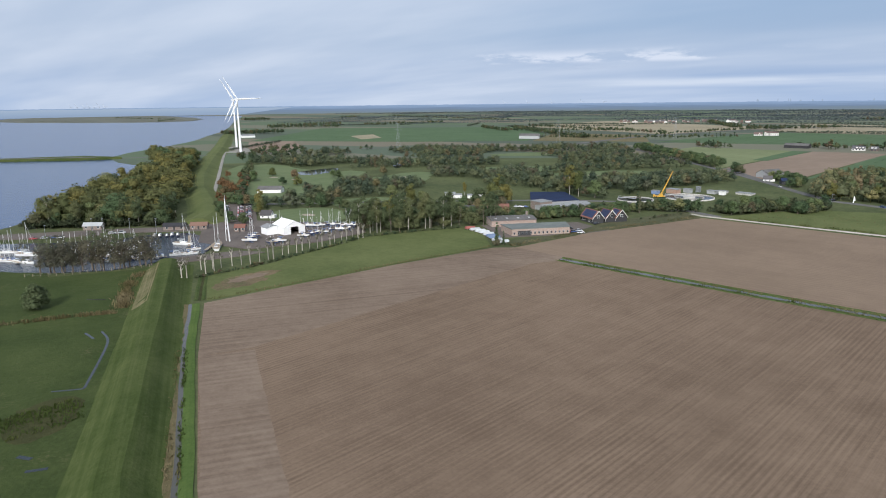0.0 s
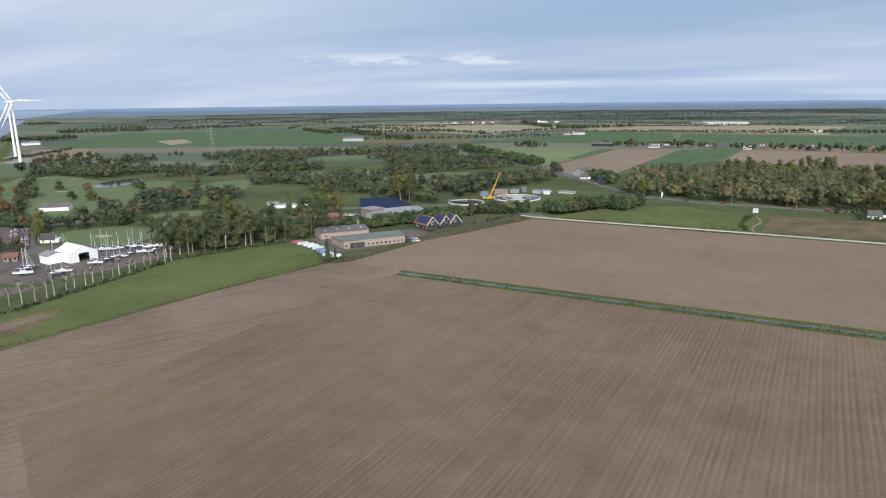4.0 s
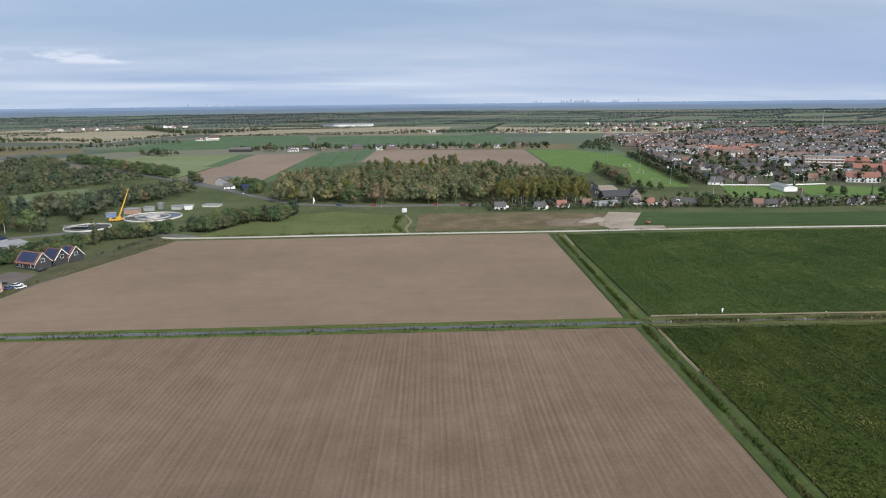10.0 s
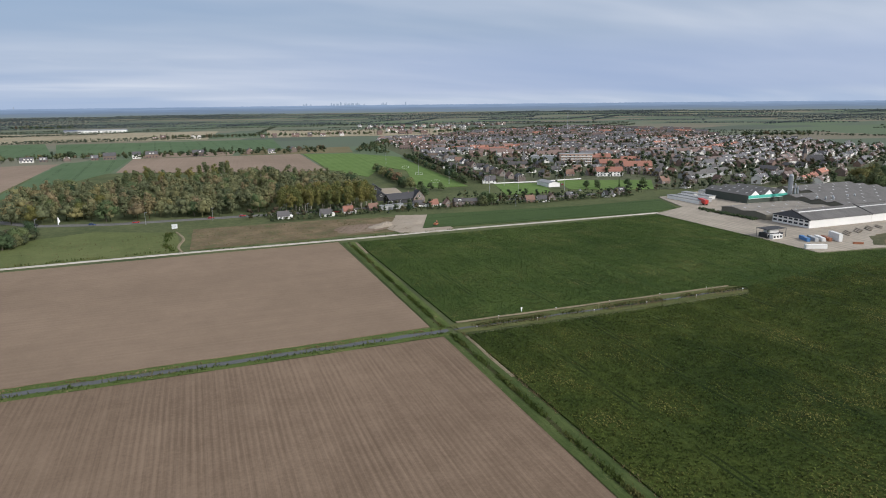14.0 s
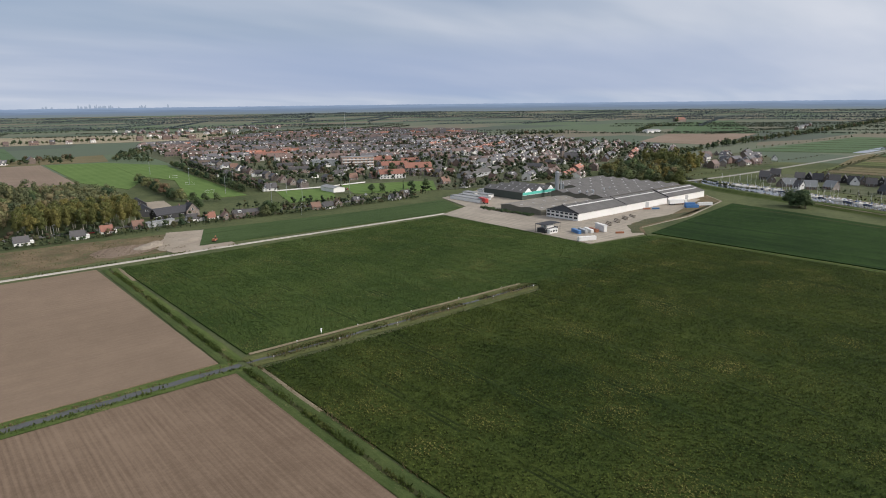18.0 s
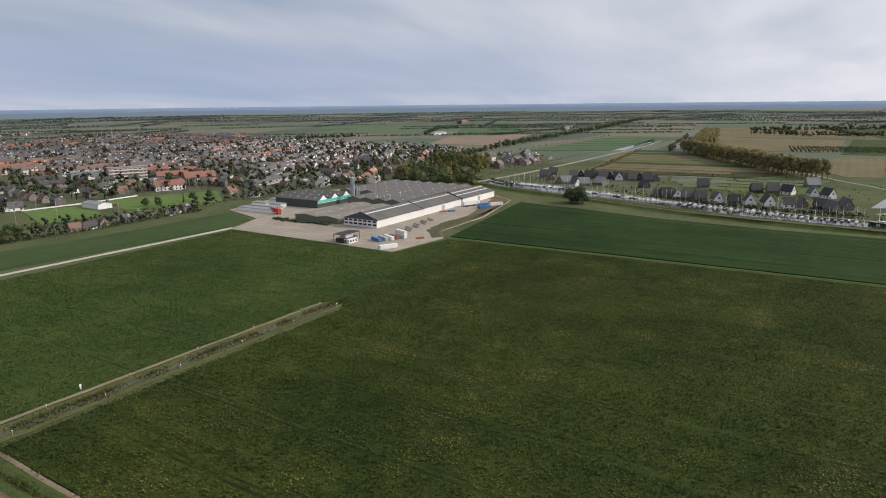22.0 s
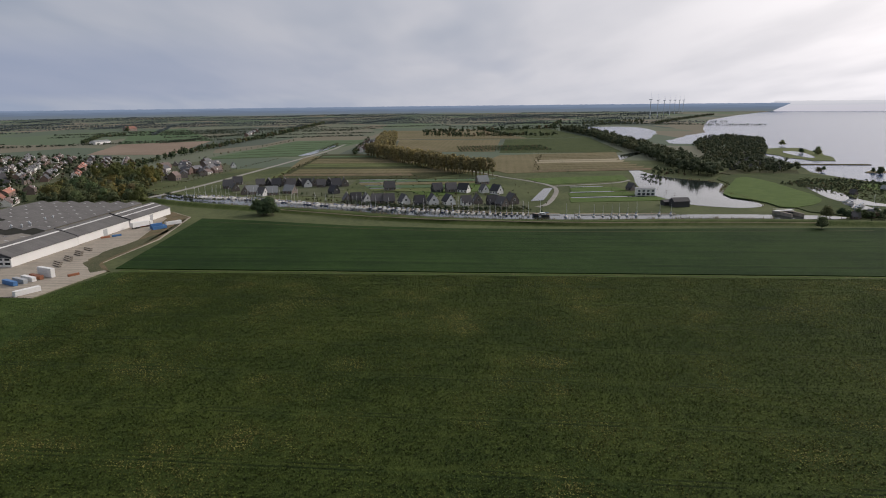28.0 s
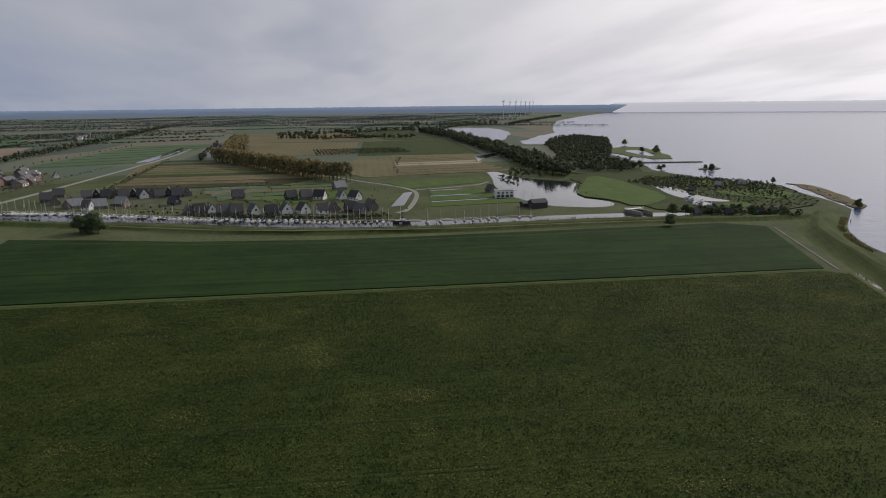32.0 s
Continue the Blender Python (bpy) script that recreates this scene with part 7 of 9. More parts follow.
# the rest of the village: joined small houses along streets
def village_mass(name, areas, label, seed, sparse=False):
    r = random.Random(seed)
    g = Geo()
    for poly, turn, gap in areas:
        c, s = math.cos(radians(turn)), math.sin(radians(turn))
        rot = lambda p: (p[0] * c + p[1] * s, -p[0] * s + p[1] * c)
        back = lambda x, y: (x * c - y * s, x * s + y * c)
        rp = [rot(p) for p in poly]
        y = min(p[1] for p in rp) + gap * 0.5
        while y < max(p[1] for p in rp):
            x = min(p[0] for p in rp)
            roof_pick = r.choice((1, 1, 1, 1, 1, 1, 3, 3, 3, 2, 2)) if not sparse else r.choice((1, 1, 3))
            while x < max(p[0] for p in rp):
                l = r.choice((9, 10, 18, 24)) if not sparse else r.choice((9, 11, 16))
                if r.random() < 0.16:
                    roof_pick = r.choice((1, 1, 1, 1, 1, 1, 3, 3, 3, 3, 2)) if not sparse else r.choice((1, 1, 3))
                if inside(back(x + l / 2, y), poly) and r.random() < (0.4 if sparse else 0.9):
                    w_, eave = r.uniform(7.5, 9.5), r.choice((2.9, 5.2, 5.4))
                    ridge = eave + r.uniform(2.8, 4.2)
                    part_geo = Geo()
                    wall = r.choice((0, 0, 4, 5, 5))
                    part_geo.box(0, l, -w_ / 2, w_ / 2, -0.2, eave, wall)
                    part_geo.gable(0, l, -w_ / 2, w_ / 2, eave, ridge - 0.12, wall)
                    for q in (-1, 1):
                        a = [(-0.3, q * (w_ / 2 + 0.3), eave - 0.15), (l + 0.3, q * (w_ / 2 + 0.3), eave - 0.15), (l + 0.3, 0, ridge), (-0.3, 0, ridge)]
                        part_geo.hull(a, [(u[0], u[1], u[2] + 0.2) for u in a], roof_pick)
                    for k in range(int(l / 4)):
                        for q in (-1, 1):
                            part_geo.box(k * 4 + 1, k * 4 + 3, *sorted((q * (w_ / 2), q * (w_ / 2 + 0.06))), 0.9, 2.4, 6)
                            if r.random() < 0.32:
                                part_geo.box(k * 4 + 0.8, k * 4 + 3.2, *sorted((q * w_ / 2 * 0.45, q * w_ / 2 * 0.85)), eave + 0.6, eave + 2.2, 5)
                    part_geo.box(l * 0.3, l * 0.3 + 0.7, -0.4, 0.4, ridge - 0.5, ridge + 0.9, 4)
                    turn_own = r.choice((0, 0, 0, 90)) if l < 12 else 0
                    ca, sa = math.cos(radians(turn_own)), math.sin(radians(turn_own))
                    k0 = len(g.v)
                    for vx, vy, vz in part_geo.v:
                        dx, dy = vx - l / 2, vy
                        g.v.append((*back(x + l / 2 + dx * ca - dy * sa, y + dx * sa + dy * ca), vz))
                    g.f += [tuple(k0 + i for i in f) for f in part_geo.f]
                    g.m += part_geo.m
                x += l + r.uniform(1, 7)
            y += gap * r.uniform(0.85, 1.2)
    far = lambda nm, c: tiled_roof(nm, c, "island", 0.35)
    me = g.mesh(name, plain("village_brick", (0.19, 0.13, 0.105), 0.85, by="island"), far("village_grey_tiles", (0.092, 0.090, 0.095)), far("village_orange_tiles", (0.290, 0.122, 0.080)), far("village_brown_tiles", (0.130, 0.090, 0.076)), plain("village_brown_brick", (0.16, 0.125, 0.105), 0.85, by="island"), plain("village_render", (0.66, 0.64, 0.60), 0.8, by="island"), M_GLASS)
    return tagged(part(name, me), label, "houses", "", "stuff")


village_mass("village_houses", [
    ([(395, 890), (560, 720), (660, 660), (760, 720), (760, 900), (560, 1120), (440, 1120)], -18, 25),
    ([(440, 1125), (560, 1125), (760, 905), (900, 1000), (1180, 1500), (900, 1480), (600, 1330)], -38, 27),
    ([(665, 655), (720, 520), (900, 560), (1060, 760), (1060, 930), (900, 990), (765, 900)], 22, 24),
    ([(560, 600), (660, 650), (715, 540), (640, 530)], 4, 22),
    ([(490, 461), (512, 432), (552, 424), (590, 447), (640, 452), (640, 464), (585, 462), (535, 461)], 18, 15),
    ([(480, 1130), (600, 1335), (470, 1280), (430, 1180)], 10, 28),
    ([(905, 1000), (1060, 940), (1250, 1200), (1185, 1490)], -60, 26),
    ([(728, 516), (716, 486), (832, 456), (928, 490), (1018, 642), (1048, 740), (906, 552)], 22, 22)], "crowded village houses with grey and orange roofs", 31)
village_mass("far_hamlets", [
    ([(-180, 1110), (120, 1090), (300, 1060), (302, 1085), (120, 1118), (-180, 1145)], -5, 44),
    ([(-860, 2080), (-500, 2260), (-560, 2360), (-900, 2180)], 20, 40),
    ([(-300, 1420), (-220, 1440), (-240, 1500), (-320, 1480)], 20, 40),
    ([(620, 1500), (900, 1620), (1200, 1900), (700, 2000)], 30, 60),
    ([(100, 1600), (700, 1480), (700, 1510), (100, 1640)], -8, 46),
    ([(1050, 190), (1340, 186), (1340, 212), (1050, 222)], 15, 16),
    ([(706, 352), (722, 396), (890, 430), (938, 400), (872, 356), (800, 334)], -14, 19),
    ([(1500, 480), (1960, 560), (1960, 600), (1500, 520)], 8, 60)], "scattered distant farmhouses", 33, True)

# ---- large buildings ----
def block(name, outline, height, wall, roof, label, category="building", lip=0.35):
    """A flat-roofed building on a corner list, with parapet."""
    p = outline if area_sign(outline) > 0 else outline[::-1]
    cx, cy = sum(q[0] for q in p) / len(p), sum(q[1] for q in p) / len(p)
    p = [(x - cx, y - cy) for x, y in p]
    t = thing(name, label, category, at=Matrix.Translation((cx, cy, 0)))
    part("wall", Geo().hull([(x, y, -0.3) for x, y in p], [(x, y, height) for x, y in p]), wall, t)
    k = 1 + 0.5 / max(4, max(math.hypot(*q) for q in p))
    part("roof", Geo().hull([(x * k, y * k, height + 0.003) for x, y in p], [(x * k, y * k, height + lip) for x, y in p]), roof, t)
    return t


def wall_windows(t, a, b, z, h, count, width, name="window", frame_mat=None):
    """Windows along the wall from a to b (in the thing's own axes), facing the right hand side of that line."""
    d = Vector((b[0] - a[0], b[1] - a[1]))
    turn = math.degrees(math.atan2(d.y, d.x))
    for k in range(count):
        c = Vector(a) + d * (k + 0.5) / count
        part(name, window_geo(width, h, 0, 0, 0, -1), (frame_mat or M_WHITE, M_GLASS), t, "", pose(c.x, c.y, z, 0, 0, turn))


def hall(name, l, w_, eave, ridge, wall, roof, label, at, bays=1, lights=0, doors=0, axis_windows=0):
    """An industrial hall, ridges along x from the corner at its origin; bays lie side by side across y."""
    t = thing(name, label, "hall", at=at)
    b = w_ / bays
    g = Geo().box(0, l, 0, w_, -0.3, eave)
    for k in range(bays):
        g.gable(0, l, k * b, (k + 1) * b, eave, ridge - 0.05)
    part("wall", g, wall, t)
    for k in range(bays):
        for s in (0, 1):
            y0, y1 = (k * b - (0.4 if k == 0 else 0), k * b + b / 2) if s == 0 else ((k + 1) * b + (0.4 if k == bays - 1 else 0), k * b + b / 2)
            a = [(-0.4, y0, eave), (l + 0.4, y0, eave), (l + 0.4, y1, ridge), (-0.4, y1, ridge)]
            r = part("roof", Geo().hull(a, [(p[0], p[1], p[2] + 0.18) for p in a]), roof, t)
            for i in range(lights):
                f0, f1 = 0.35, 0.6
                x = l * (i + 0.5) / lights
                m_ = lambda f, x_: (x_, y0 + (y1 - y0) * f, eave + (ridge - eave) * f + 0.22)
                q = [m_(f0, x - 0.6), m_(f0, x + 0.6), m_(f1, x + 0.6), m_(f1, x - 0.6)]
                part("skylight", Geo().hull(q, [(p[0], p[1], p[2] + 0.08) for p in q]), M_SKYLIGHT, r)
    for k in range(doors):
        x = l * (k + 0.5) / doors
        part("roller_door", Geo().box(x - 2, x + 2, -0.08, 0, 0, min(4.2, eave - 0.6)), M_GREYWALL, t)
    if axis_windows:
        for k in range(axis_windows):
            part("window", end_window_geo(w_ / axis_windows * 0.7, 1.1, 0, w_ * (k + 0.5) / axis_windows, 1.5, -1), (M_WHITE, M_GLASS), t)
            part("window", end_window_geo(w_ / axis_windows * 0.7, 1.1, 0, w_ * (k + 0.5) / axis_windows, 3.6, -1), (M_WHITE, M_GLASS), t)
    return t


FACTORY = pose(337, 302, 0, 0, 0, -7)
M_ROOFLIGHT = plain("clear_roof_lights", (0.58, 0.57, 0.54), 0.4)
M_SLATE = plain("slate_gable_cladding", (0.075, 0.080, 0.090), 0.7)
M_WHITEHALL = plain("white_hall_panels", (0.72, 0.71, 0.68), 0.6, 0, 0.1, 0.2)
M_DARKHALL = plain("dark_green_cladding", (0.06, 0.075, 0.06), 0.7)
M_KHAKI = plain("khaki_cladding", (0.17, 0.16, 0.12), 0.7)
for k in range(3):
    h_ = hall("factory_hall", 51.3, 26, 5.0, 9.2 - 0.2 * k, M_WHITEHALL, M_HALLROOF, "long white-walled factory hall with weathered grey roof", FACTORY @ pose(k * 52, 0.4 * (k == 1), 0), 1, 0, 1 if k else 0, 7 if k == 0 else 0)
    part("firewall_coping", Geo().hull([(-0.5, -0.6, 4.6), (0.0, -0.6, 4.6), (0.0, 13, 9.2), (-0.5, 13, 9.2)], [(-0.5, -0.6, 5.5), (0.0, -0.6, 5.5), (0.0, 13, 9.8), (-0.5, 13, 9.8)]), M_BLACKWOOD, h_)
    roof_z = lambda y: 5.0 + (4.2 - 0.2 * k) * y / 13 + 0.2
    for y0 in ((9.2,) if k < 2 else (5.4, 10.2)):
        a = [(1.5, y0, roof_z(y0)), (50, y0, roof_z(y0)), (50, y0 + 1.0, roof_z(y0 + 1.0)), (1.5, y0 + 1.0, roof_z(y0 + 1.0))]
        part("roof_light_strip", Geo().hull(a, [(p[0], p[1], p[2] + 0.07) for p in a]), M_ROOFLIGHT, h_, "pale strip of roof lights")
    if k == 0:
        part("gable_cladding", Geo().hull([(-0.35, 26, 5.0), (-0.35, 0, 5.0), (-0.35, 13, 9.1)], [(-0.02, 26, 5.0), (-0.02, 0, 5.0), (-0.02, 13, 9.1)]), M_SLATE, h_, "dark slate gable above the window bands")
hall("low_warehouse", 60, 37, 3.7, 4.9, M_KHAKI, M_HALLROOF_B, "low khaki warehouse with brownish sheet roof", FACTORY @ pose(-1, 30, 0), 2, 5)
hall("sawtooth_shed", 104, 48, 6.2, 7.8, M_KHAKI, M_HALLROOF, "broad multi-bay factory shed with skylights", FACTORY @ pose(62, 27, 0), 4, 7)
hall("rear_shed", 72, 34, 6.0, 7.6, M_KHAKI, M_HALLROOF, "grey-roofed rear factory shed", FACTORY @ pose(96, 77, 0), 3, 5)
hall("dark_shed", 42, 39, 6.0, 8.8, M_DARKHALL, M_HALLROOF, "dark-walled factory shed with three gables", FACTORY @ pose(80, 86, 0, 0, 0, 90), 3, 5)
gables = thing("gable_front", "white zigzag gable front with turquoise band", "facade", at=FACTORY @ pose(41, 85.7, 0))
for k in range(3):
    x = k * 13
    g = Geo().hull([(x, -0.35, 3.6), (x + 13, -0.35, 3.6), (x + 6.5, -0.35, 9.2)], [(x, 0, 4.2), (x + 13, 0, 4.2), (x + 6.5, 0, 9.2)])
    part("gable", g, M_TENT, gables)
    part("band", Geo().box(x, x + 13, -0.45, -0.36, 3.9, 6.0), M_TEAL, gables, "turquoise band")
for x, y, r_, h_, mat in ((71, 75, 1.6, 20, M_STEEL), (77, 76, 0.4, 13, M_STEEL), (81, 77, 0.6, 10, M_STEEL)):
    t = thing("silo", "tall galvanised steel silo beside the sheds", "silo", "factory silos", at=FACTORY @ pose(x, y + 2, 0))
    part("shell", Geo().tube((0, 0, 0), (0, 0, h_), r_, r_, 20), mat, t)
    part("dome", Geo().tube((0, 0, h_), (0, 0, h_ + 1.2), r_, 0.4, 20), mat, t)
    part("ladder", Geo().box(-0.3, 0.3, -r_ - 0.25, -r_ - 0.12, 0.3, h_), M_STEEL, t)
    part("ring", Geo().tube((0, 0, h_ * 0.55), (0, 0, h_ * 0.55 + 0.25), r_ + 0.12, r_ + 0.12, 20), M_STEEL, t)
for x in (62.5, 65, 71, 74, 88, 95):
    t = thing("roof_vent", "grey ventilation stack on the shed roof", "vent", "roof vents", at=FACTORY @ pose(x, 41 + (x % 7), 5.2))
    part("stack", Geo().tube((0, 0, 0), (0, 0, 3.6), 0.5, 0.5, 10), M_STEEL, t)
    part("cowl", Geo().tube((0, 0, 3.6), (0, 0, 4.3), 0.75, 0.3, 10), M_STEEL, t)
for (x0, y0, l, w_, h_, m_) in ((8, 98, 7, 34, 2.7, M_WHITEHALL), (19, 104, 6, 30, 2.6, M_GREYWALL), (30, 112, 6, 12, 2.9, M_WHITEHALL), (30, 128, 6, 14, 2.7, M_WHITEHALL), (46, 134, 16, 7, 3.2, M_WHITEHALL)):
    a = [FACTORY @ Vector(p) for p in ((x0, y0, 0), (x0 + l, y0, 0), (x0 + l, y0 + w_, 0), (x0, y0 + w_, 0))]
    t = block("cold_store", [(p.x, p.y) for p in a], h_, m_, M_METALROOF, "low flat white storage building", "building")
office = thing("site_office", "stacked glass and black steel site office cabins", "office", at=FACTORY @ pose(-44, -11, 0.3) @ Matrix.Scale(0.82, 4))
part("lower_cabin", Geo().box(0, 14, 0, 7, 0, 3), M_BLACKWOOD, office)
part("upper_cabin", Geo().box(3, 11, 1, 6, 3.01, 5.8), M_WHITEHALL, office)
part("roof", Geo().box(-1.5, 15.5, -1.2, 8, 5.82, 6.1), M_BLACKWOOD, office)
for k in range(5):
    part("window", window_geo(2.1, 1.7, 0, 1.5 + k * 2.7, 0.8, -1), (M_WHITE, M_GLASS), office)
part("cabin", Geo().box(0.5, 9, -4.2, -1.5, 0, 2.8), M_WHITEHALL, office)
for k in range(3):
    part("window", window_geo(1.6, 1.3, -4.2, 2 + k * 2.7, 0.9, -1), (M_WHITE, M_GLASS), office)
for x in (-1.2, 15.2):
    for y in (-1, 7.8):
        part("post", Geo().box(x - 0.1, x + 0.1, y - 0.1, y + 0.1, 0, 5.82), M_BLACKWOOD, office)


def container(mat, label):
    t = thing("container", label, "container")
    g = Geo().box(0, 12.2, 0, 2.44, 0.1, 2.6)
    part("body", g, mat, t)
    for y0, y1 in ((-0.02, -0.05), (2.46, 2.49)):
        panel = Geo().box(0.2, 12.0, min(0, y0) if y0 < 0 else 2.44, 0 if y0 < 0 else y0, 0.22, 2.48)
        for k in range(20):
            panel.box(0.3 + k * 0.58, 0.6 + k * 0.58, min(y0, y1), max(y0, y1), 0.25, 2.45)
        part("side_panel", panel, mat, t)
    part("door", Geo().box(12.2, 12.26, 0.1, 2.34, 0.2, 2.5), mat, t)
    return t


CONTAINERS = kinds_of(container(M_BLUE, "blue steel shipping container on the yard"), container(M_WHITEHALL, "white steel shipping container on the yard"), container(M_ORANGE, "rusty orange shipping container on the yard"), container(M_GREYWALL, "grey steel shipping container on the yard"))
for x, y, z, turn, k, size in ((285, 269.5, 0.34, -32, 1, 0.85), (303, 279, 0.34, 58, 0, 0.75), (306.6, 276.8, 0.34, 58, 3, 0.75), (310, 275, 0.34, 58, 1, 0.75), (313.2, 273.6, 0.34, 58, 2, 0.7), (317, 270.5, 0.34, 62, 1, 0.8), (317, 270.5, 2.43, 62, 1, 0.8), (316.5, 264.5, 0.34, -40, 2, 0.4), (404.5, 291, 0.34, -44, 2, 0.42), (409, 286.6, 0.34, -44, 0, 0.42), (440, 282.5, 0.34, -30, 2, 0.6), (429, 271, 0.34, -43, 0, 0.75), (432.5, 273.5, 0.34, -43, 0, 0.75), (430.5, 272.5, 2.3, -43, 0, 0.6), (444.5, 268.5, 0.34, -43, 1, 0.85)):
    place(CONTAINERS[k], x, y, turn, z, size, group="yard containers")
M_PALLET = plain("stacked_timber", (0.20, 0.17, 0.13), 0.9)
for k in range(11):
    t = thing("timber_stack", "low grey stack of timber on the yard", "stack", "timber stacks", at=FACTORY @ pose(2 + 3.9 * k, -24 + 0.75 * k + (k % 3) * 1.6, 0.34, 0, 0, 58))
    part("timber_pack", Geo().box(0, 7, 0, 1.2, 0.1, 0.5), M_PALLET, t)
    part("bearer", Geo().box(1, 1.2, 0, 1.2, 0, 0.1).box(5.5, 5.7, 0, 1.2, 0, 0.1), M_PALLET, t)


def truck(mat, label):
    t = thing("truck", label, "truck")
    part("trailer", Geo().box(0, 12, -1.25, 1.25, 1.1, 3.9), mat, t)
    cab = part("cab", Geo().box(12.6, 14.8, -1.2, 1.2, 0.8, 3.4, 0, 0.05), mat, t)
    part("windscreen", Geo().box(14.76, 14.82, -1.0, 1.0, 2.1, 3.1), M_GLASS, cab)
    for x in (1.5, 2.8, 4.1, 11.0, 13.6):
        for y in (-1.2, 1.0):
            part("wheel", Geo().tube((x, y, 0.5), (x, y + 0.25, 0.5), 0.5, 0.5, 12), M_RUBBER, t)
    return t


TRUCKS = kinds_of(truck(M_RED, "red articulated lorry parked on the yard"), truck(M_WHITEHALL, "white articulated lorry parked on the yard"))
for x, y, turn, k in ((356, 391, 60, 0), (402, 424, 5, 1), (392, 396, 10, 1), (433, 285.5, -30, 1), (404, 416, 5, 1)):
    place(TRUCKS[k], x, y, turn, 0.34, group="lorries")

# brick workshop
M_DARKROOF = sheet_roof("grey_green_roofing", (0.15, 0.165, 0.155), 2.0)
M_BRICK_PALE = brickwork("pale_pink_brick", (0.40, 0.28, 0.22), (0.45, 0.40, 0.36))
M_TARP_BLUE = plain("faded_blue_tarpaulin", (0.16, 0.22, 0.34), 0.8, 0, 0.3)
M_TARP_RED = plain("faded_red_tarpaulin", (0.32, 0.10, 0.08), 0.8, 0, 0.3)
M_TARP_GREY = plain("grey_tarpaulin", (0.42, 0.44, 0.45), 0.8, 0, 0.25)
ws = block("workshop", [(-202, 321), (-189, 312), (-166, 337), (-175, 349)], 4.0, M_BRICK_PALE, M_DARKROOF, "orange brick workshop with flat grey roof", "workshop")
wall_windows(ws, (189 - 189 - 5.9, 312 - 329.75), (17.0, 7.25), 1.1, 1.1, 14, 0.9, "window", M_GREYWALL)
part("loading_door", Geo().box(-4, 4, -0.12, 0, 0, 3.0), M_BLACKWOOD, ws, "", pose(-1.2, -12.4, 0, 0, 0, 47.4))
ws2 = hall("workshop_hall", 28, 17, 3.8, 5.0, M_BRICK_PALE, M_HALLROOF, "brick workshop hall with dark grey roof", pose(-213.5, 328.5, 0, 0, 0, 47), 1, 4)
part("chimney", Geo().box(25, 26.2, 12, 13.2, 4.0, 7), M_BRICK, ws2)
# tarpaulin stacks and boats in the workshop yard
for k, (x, y, m_) in enumerate(((-220, 315, M_TARP_RED), (-215, 313, M_TARP_GREY), (-210, 311, M_TARP_GREY), (-206, 309, M_TARP_GREY), (-201, 306, M_TARP_GREY), (-197, 303, M_TARP_BLUE), (-193, 300, M_TARP_BLUE), (-188, 295, M_TARP_GREY), (-183, 293, M_TARP_GREY))):
    t = thing("covered_boat", "boat under a tarpaulin in the workshop yard", "boat", "boats in the workshop yard", at=pose(x, y, 0.28, 0, 0, 55) @ Matrix.Scale(0.8, 4))
    part("cover", Geo().hull([(-4, -1.4, 0.8), (3, -1.4, 0.8), (4.6, 0, 0.9), (3, 1.4, 0.8), (-4, 1.4, 0.8)], [(-3.6, -0.3, 2.4), (2.8, -0.3, 2.4), (3.8, 0, 2.3), (2.8, 0.3, 2.4), (-3.6, 0.3, 2.4)]), m_, t)
    part("trestle", Geo().box(-2.5, -2.2, -1, 1, 0, 0.82).box(1.8, 2.1, -1, 1, 0, 0.82), M_FENCE, t)
# three black barns with solar roofs
for k, (x, y) in enumerate(((-172, 380), (-164.5, 386), (-159.5, 390.5))):
    t = house("barn_house", (12, 8, 7)[k], 6.8, 2.8, 6.6, M_BLACKWOOD, M_ROOF_RUST, "black boarded barn house with rust-red roof and solar panels", "barn", chimney=False, panes=5 if k == 0 else 3)
    t.matrix_basis = pose(x, y, 0, 0, 0, -33) @ Matrix.Scale(1.15, 4)
    l = (12, 8, 7)[k]
    for q in range(int(l / 1.8)):
        xx = -l / 2 + 0.6 + q * 1.75
        m_ = lambda f, x_: (x_, -3.8 + 3.8 * f, 2.36 + 4.24 * f + 0.30)
        p = [m_(0.12, xx), m_(0.12, xx + 1.6), m_(0.9, xx + 1.6), m_(0.9, xx)]
        part("solar_panel", Geo().hull(p, [(u[0], u[1], u[2] + 0.06) for u in p]), M_SOLAR, t)
    part("white_verge", Geo().hull([(l / 2 + 0.42, -3.8, 2.3), (l / 2 + 0.5, -3.8, 2.3), (l / 2 + 0.5, 0, 6.6), (l / 2 + 0.42, 0, 6.6)], [(l / 2 + 0.42, -3.8, 2.65), (l / 2 + 0.5, -3.8, 2.65), (l / 2 + 0.5, 0, 6.95), (l / 2 + 0.42, 0, 6.95)]).hull([(l / 2 + 0.42, 0, 6.6), (l / 2 + 0.5, 0, 6.6), (l / 2 + 0.5, 3.8, 2.3), (l / 2 + 0.42, 3.8, 2.3)], [(l / 2 + 0.42, 0, 6.95), (l / 2 + 0.5, 0, 6.95), (l / 2 + 0.5, 3.8, 2.65), (l / 2 + 0.42, 3.8, 2.65)]), M_WHITE, t)
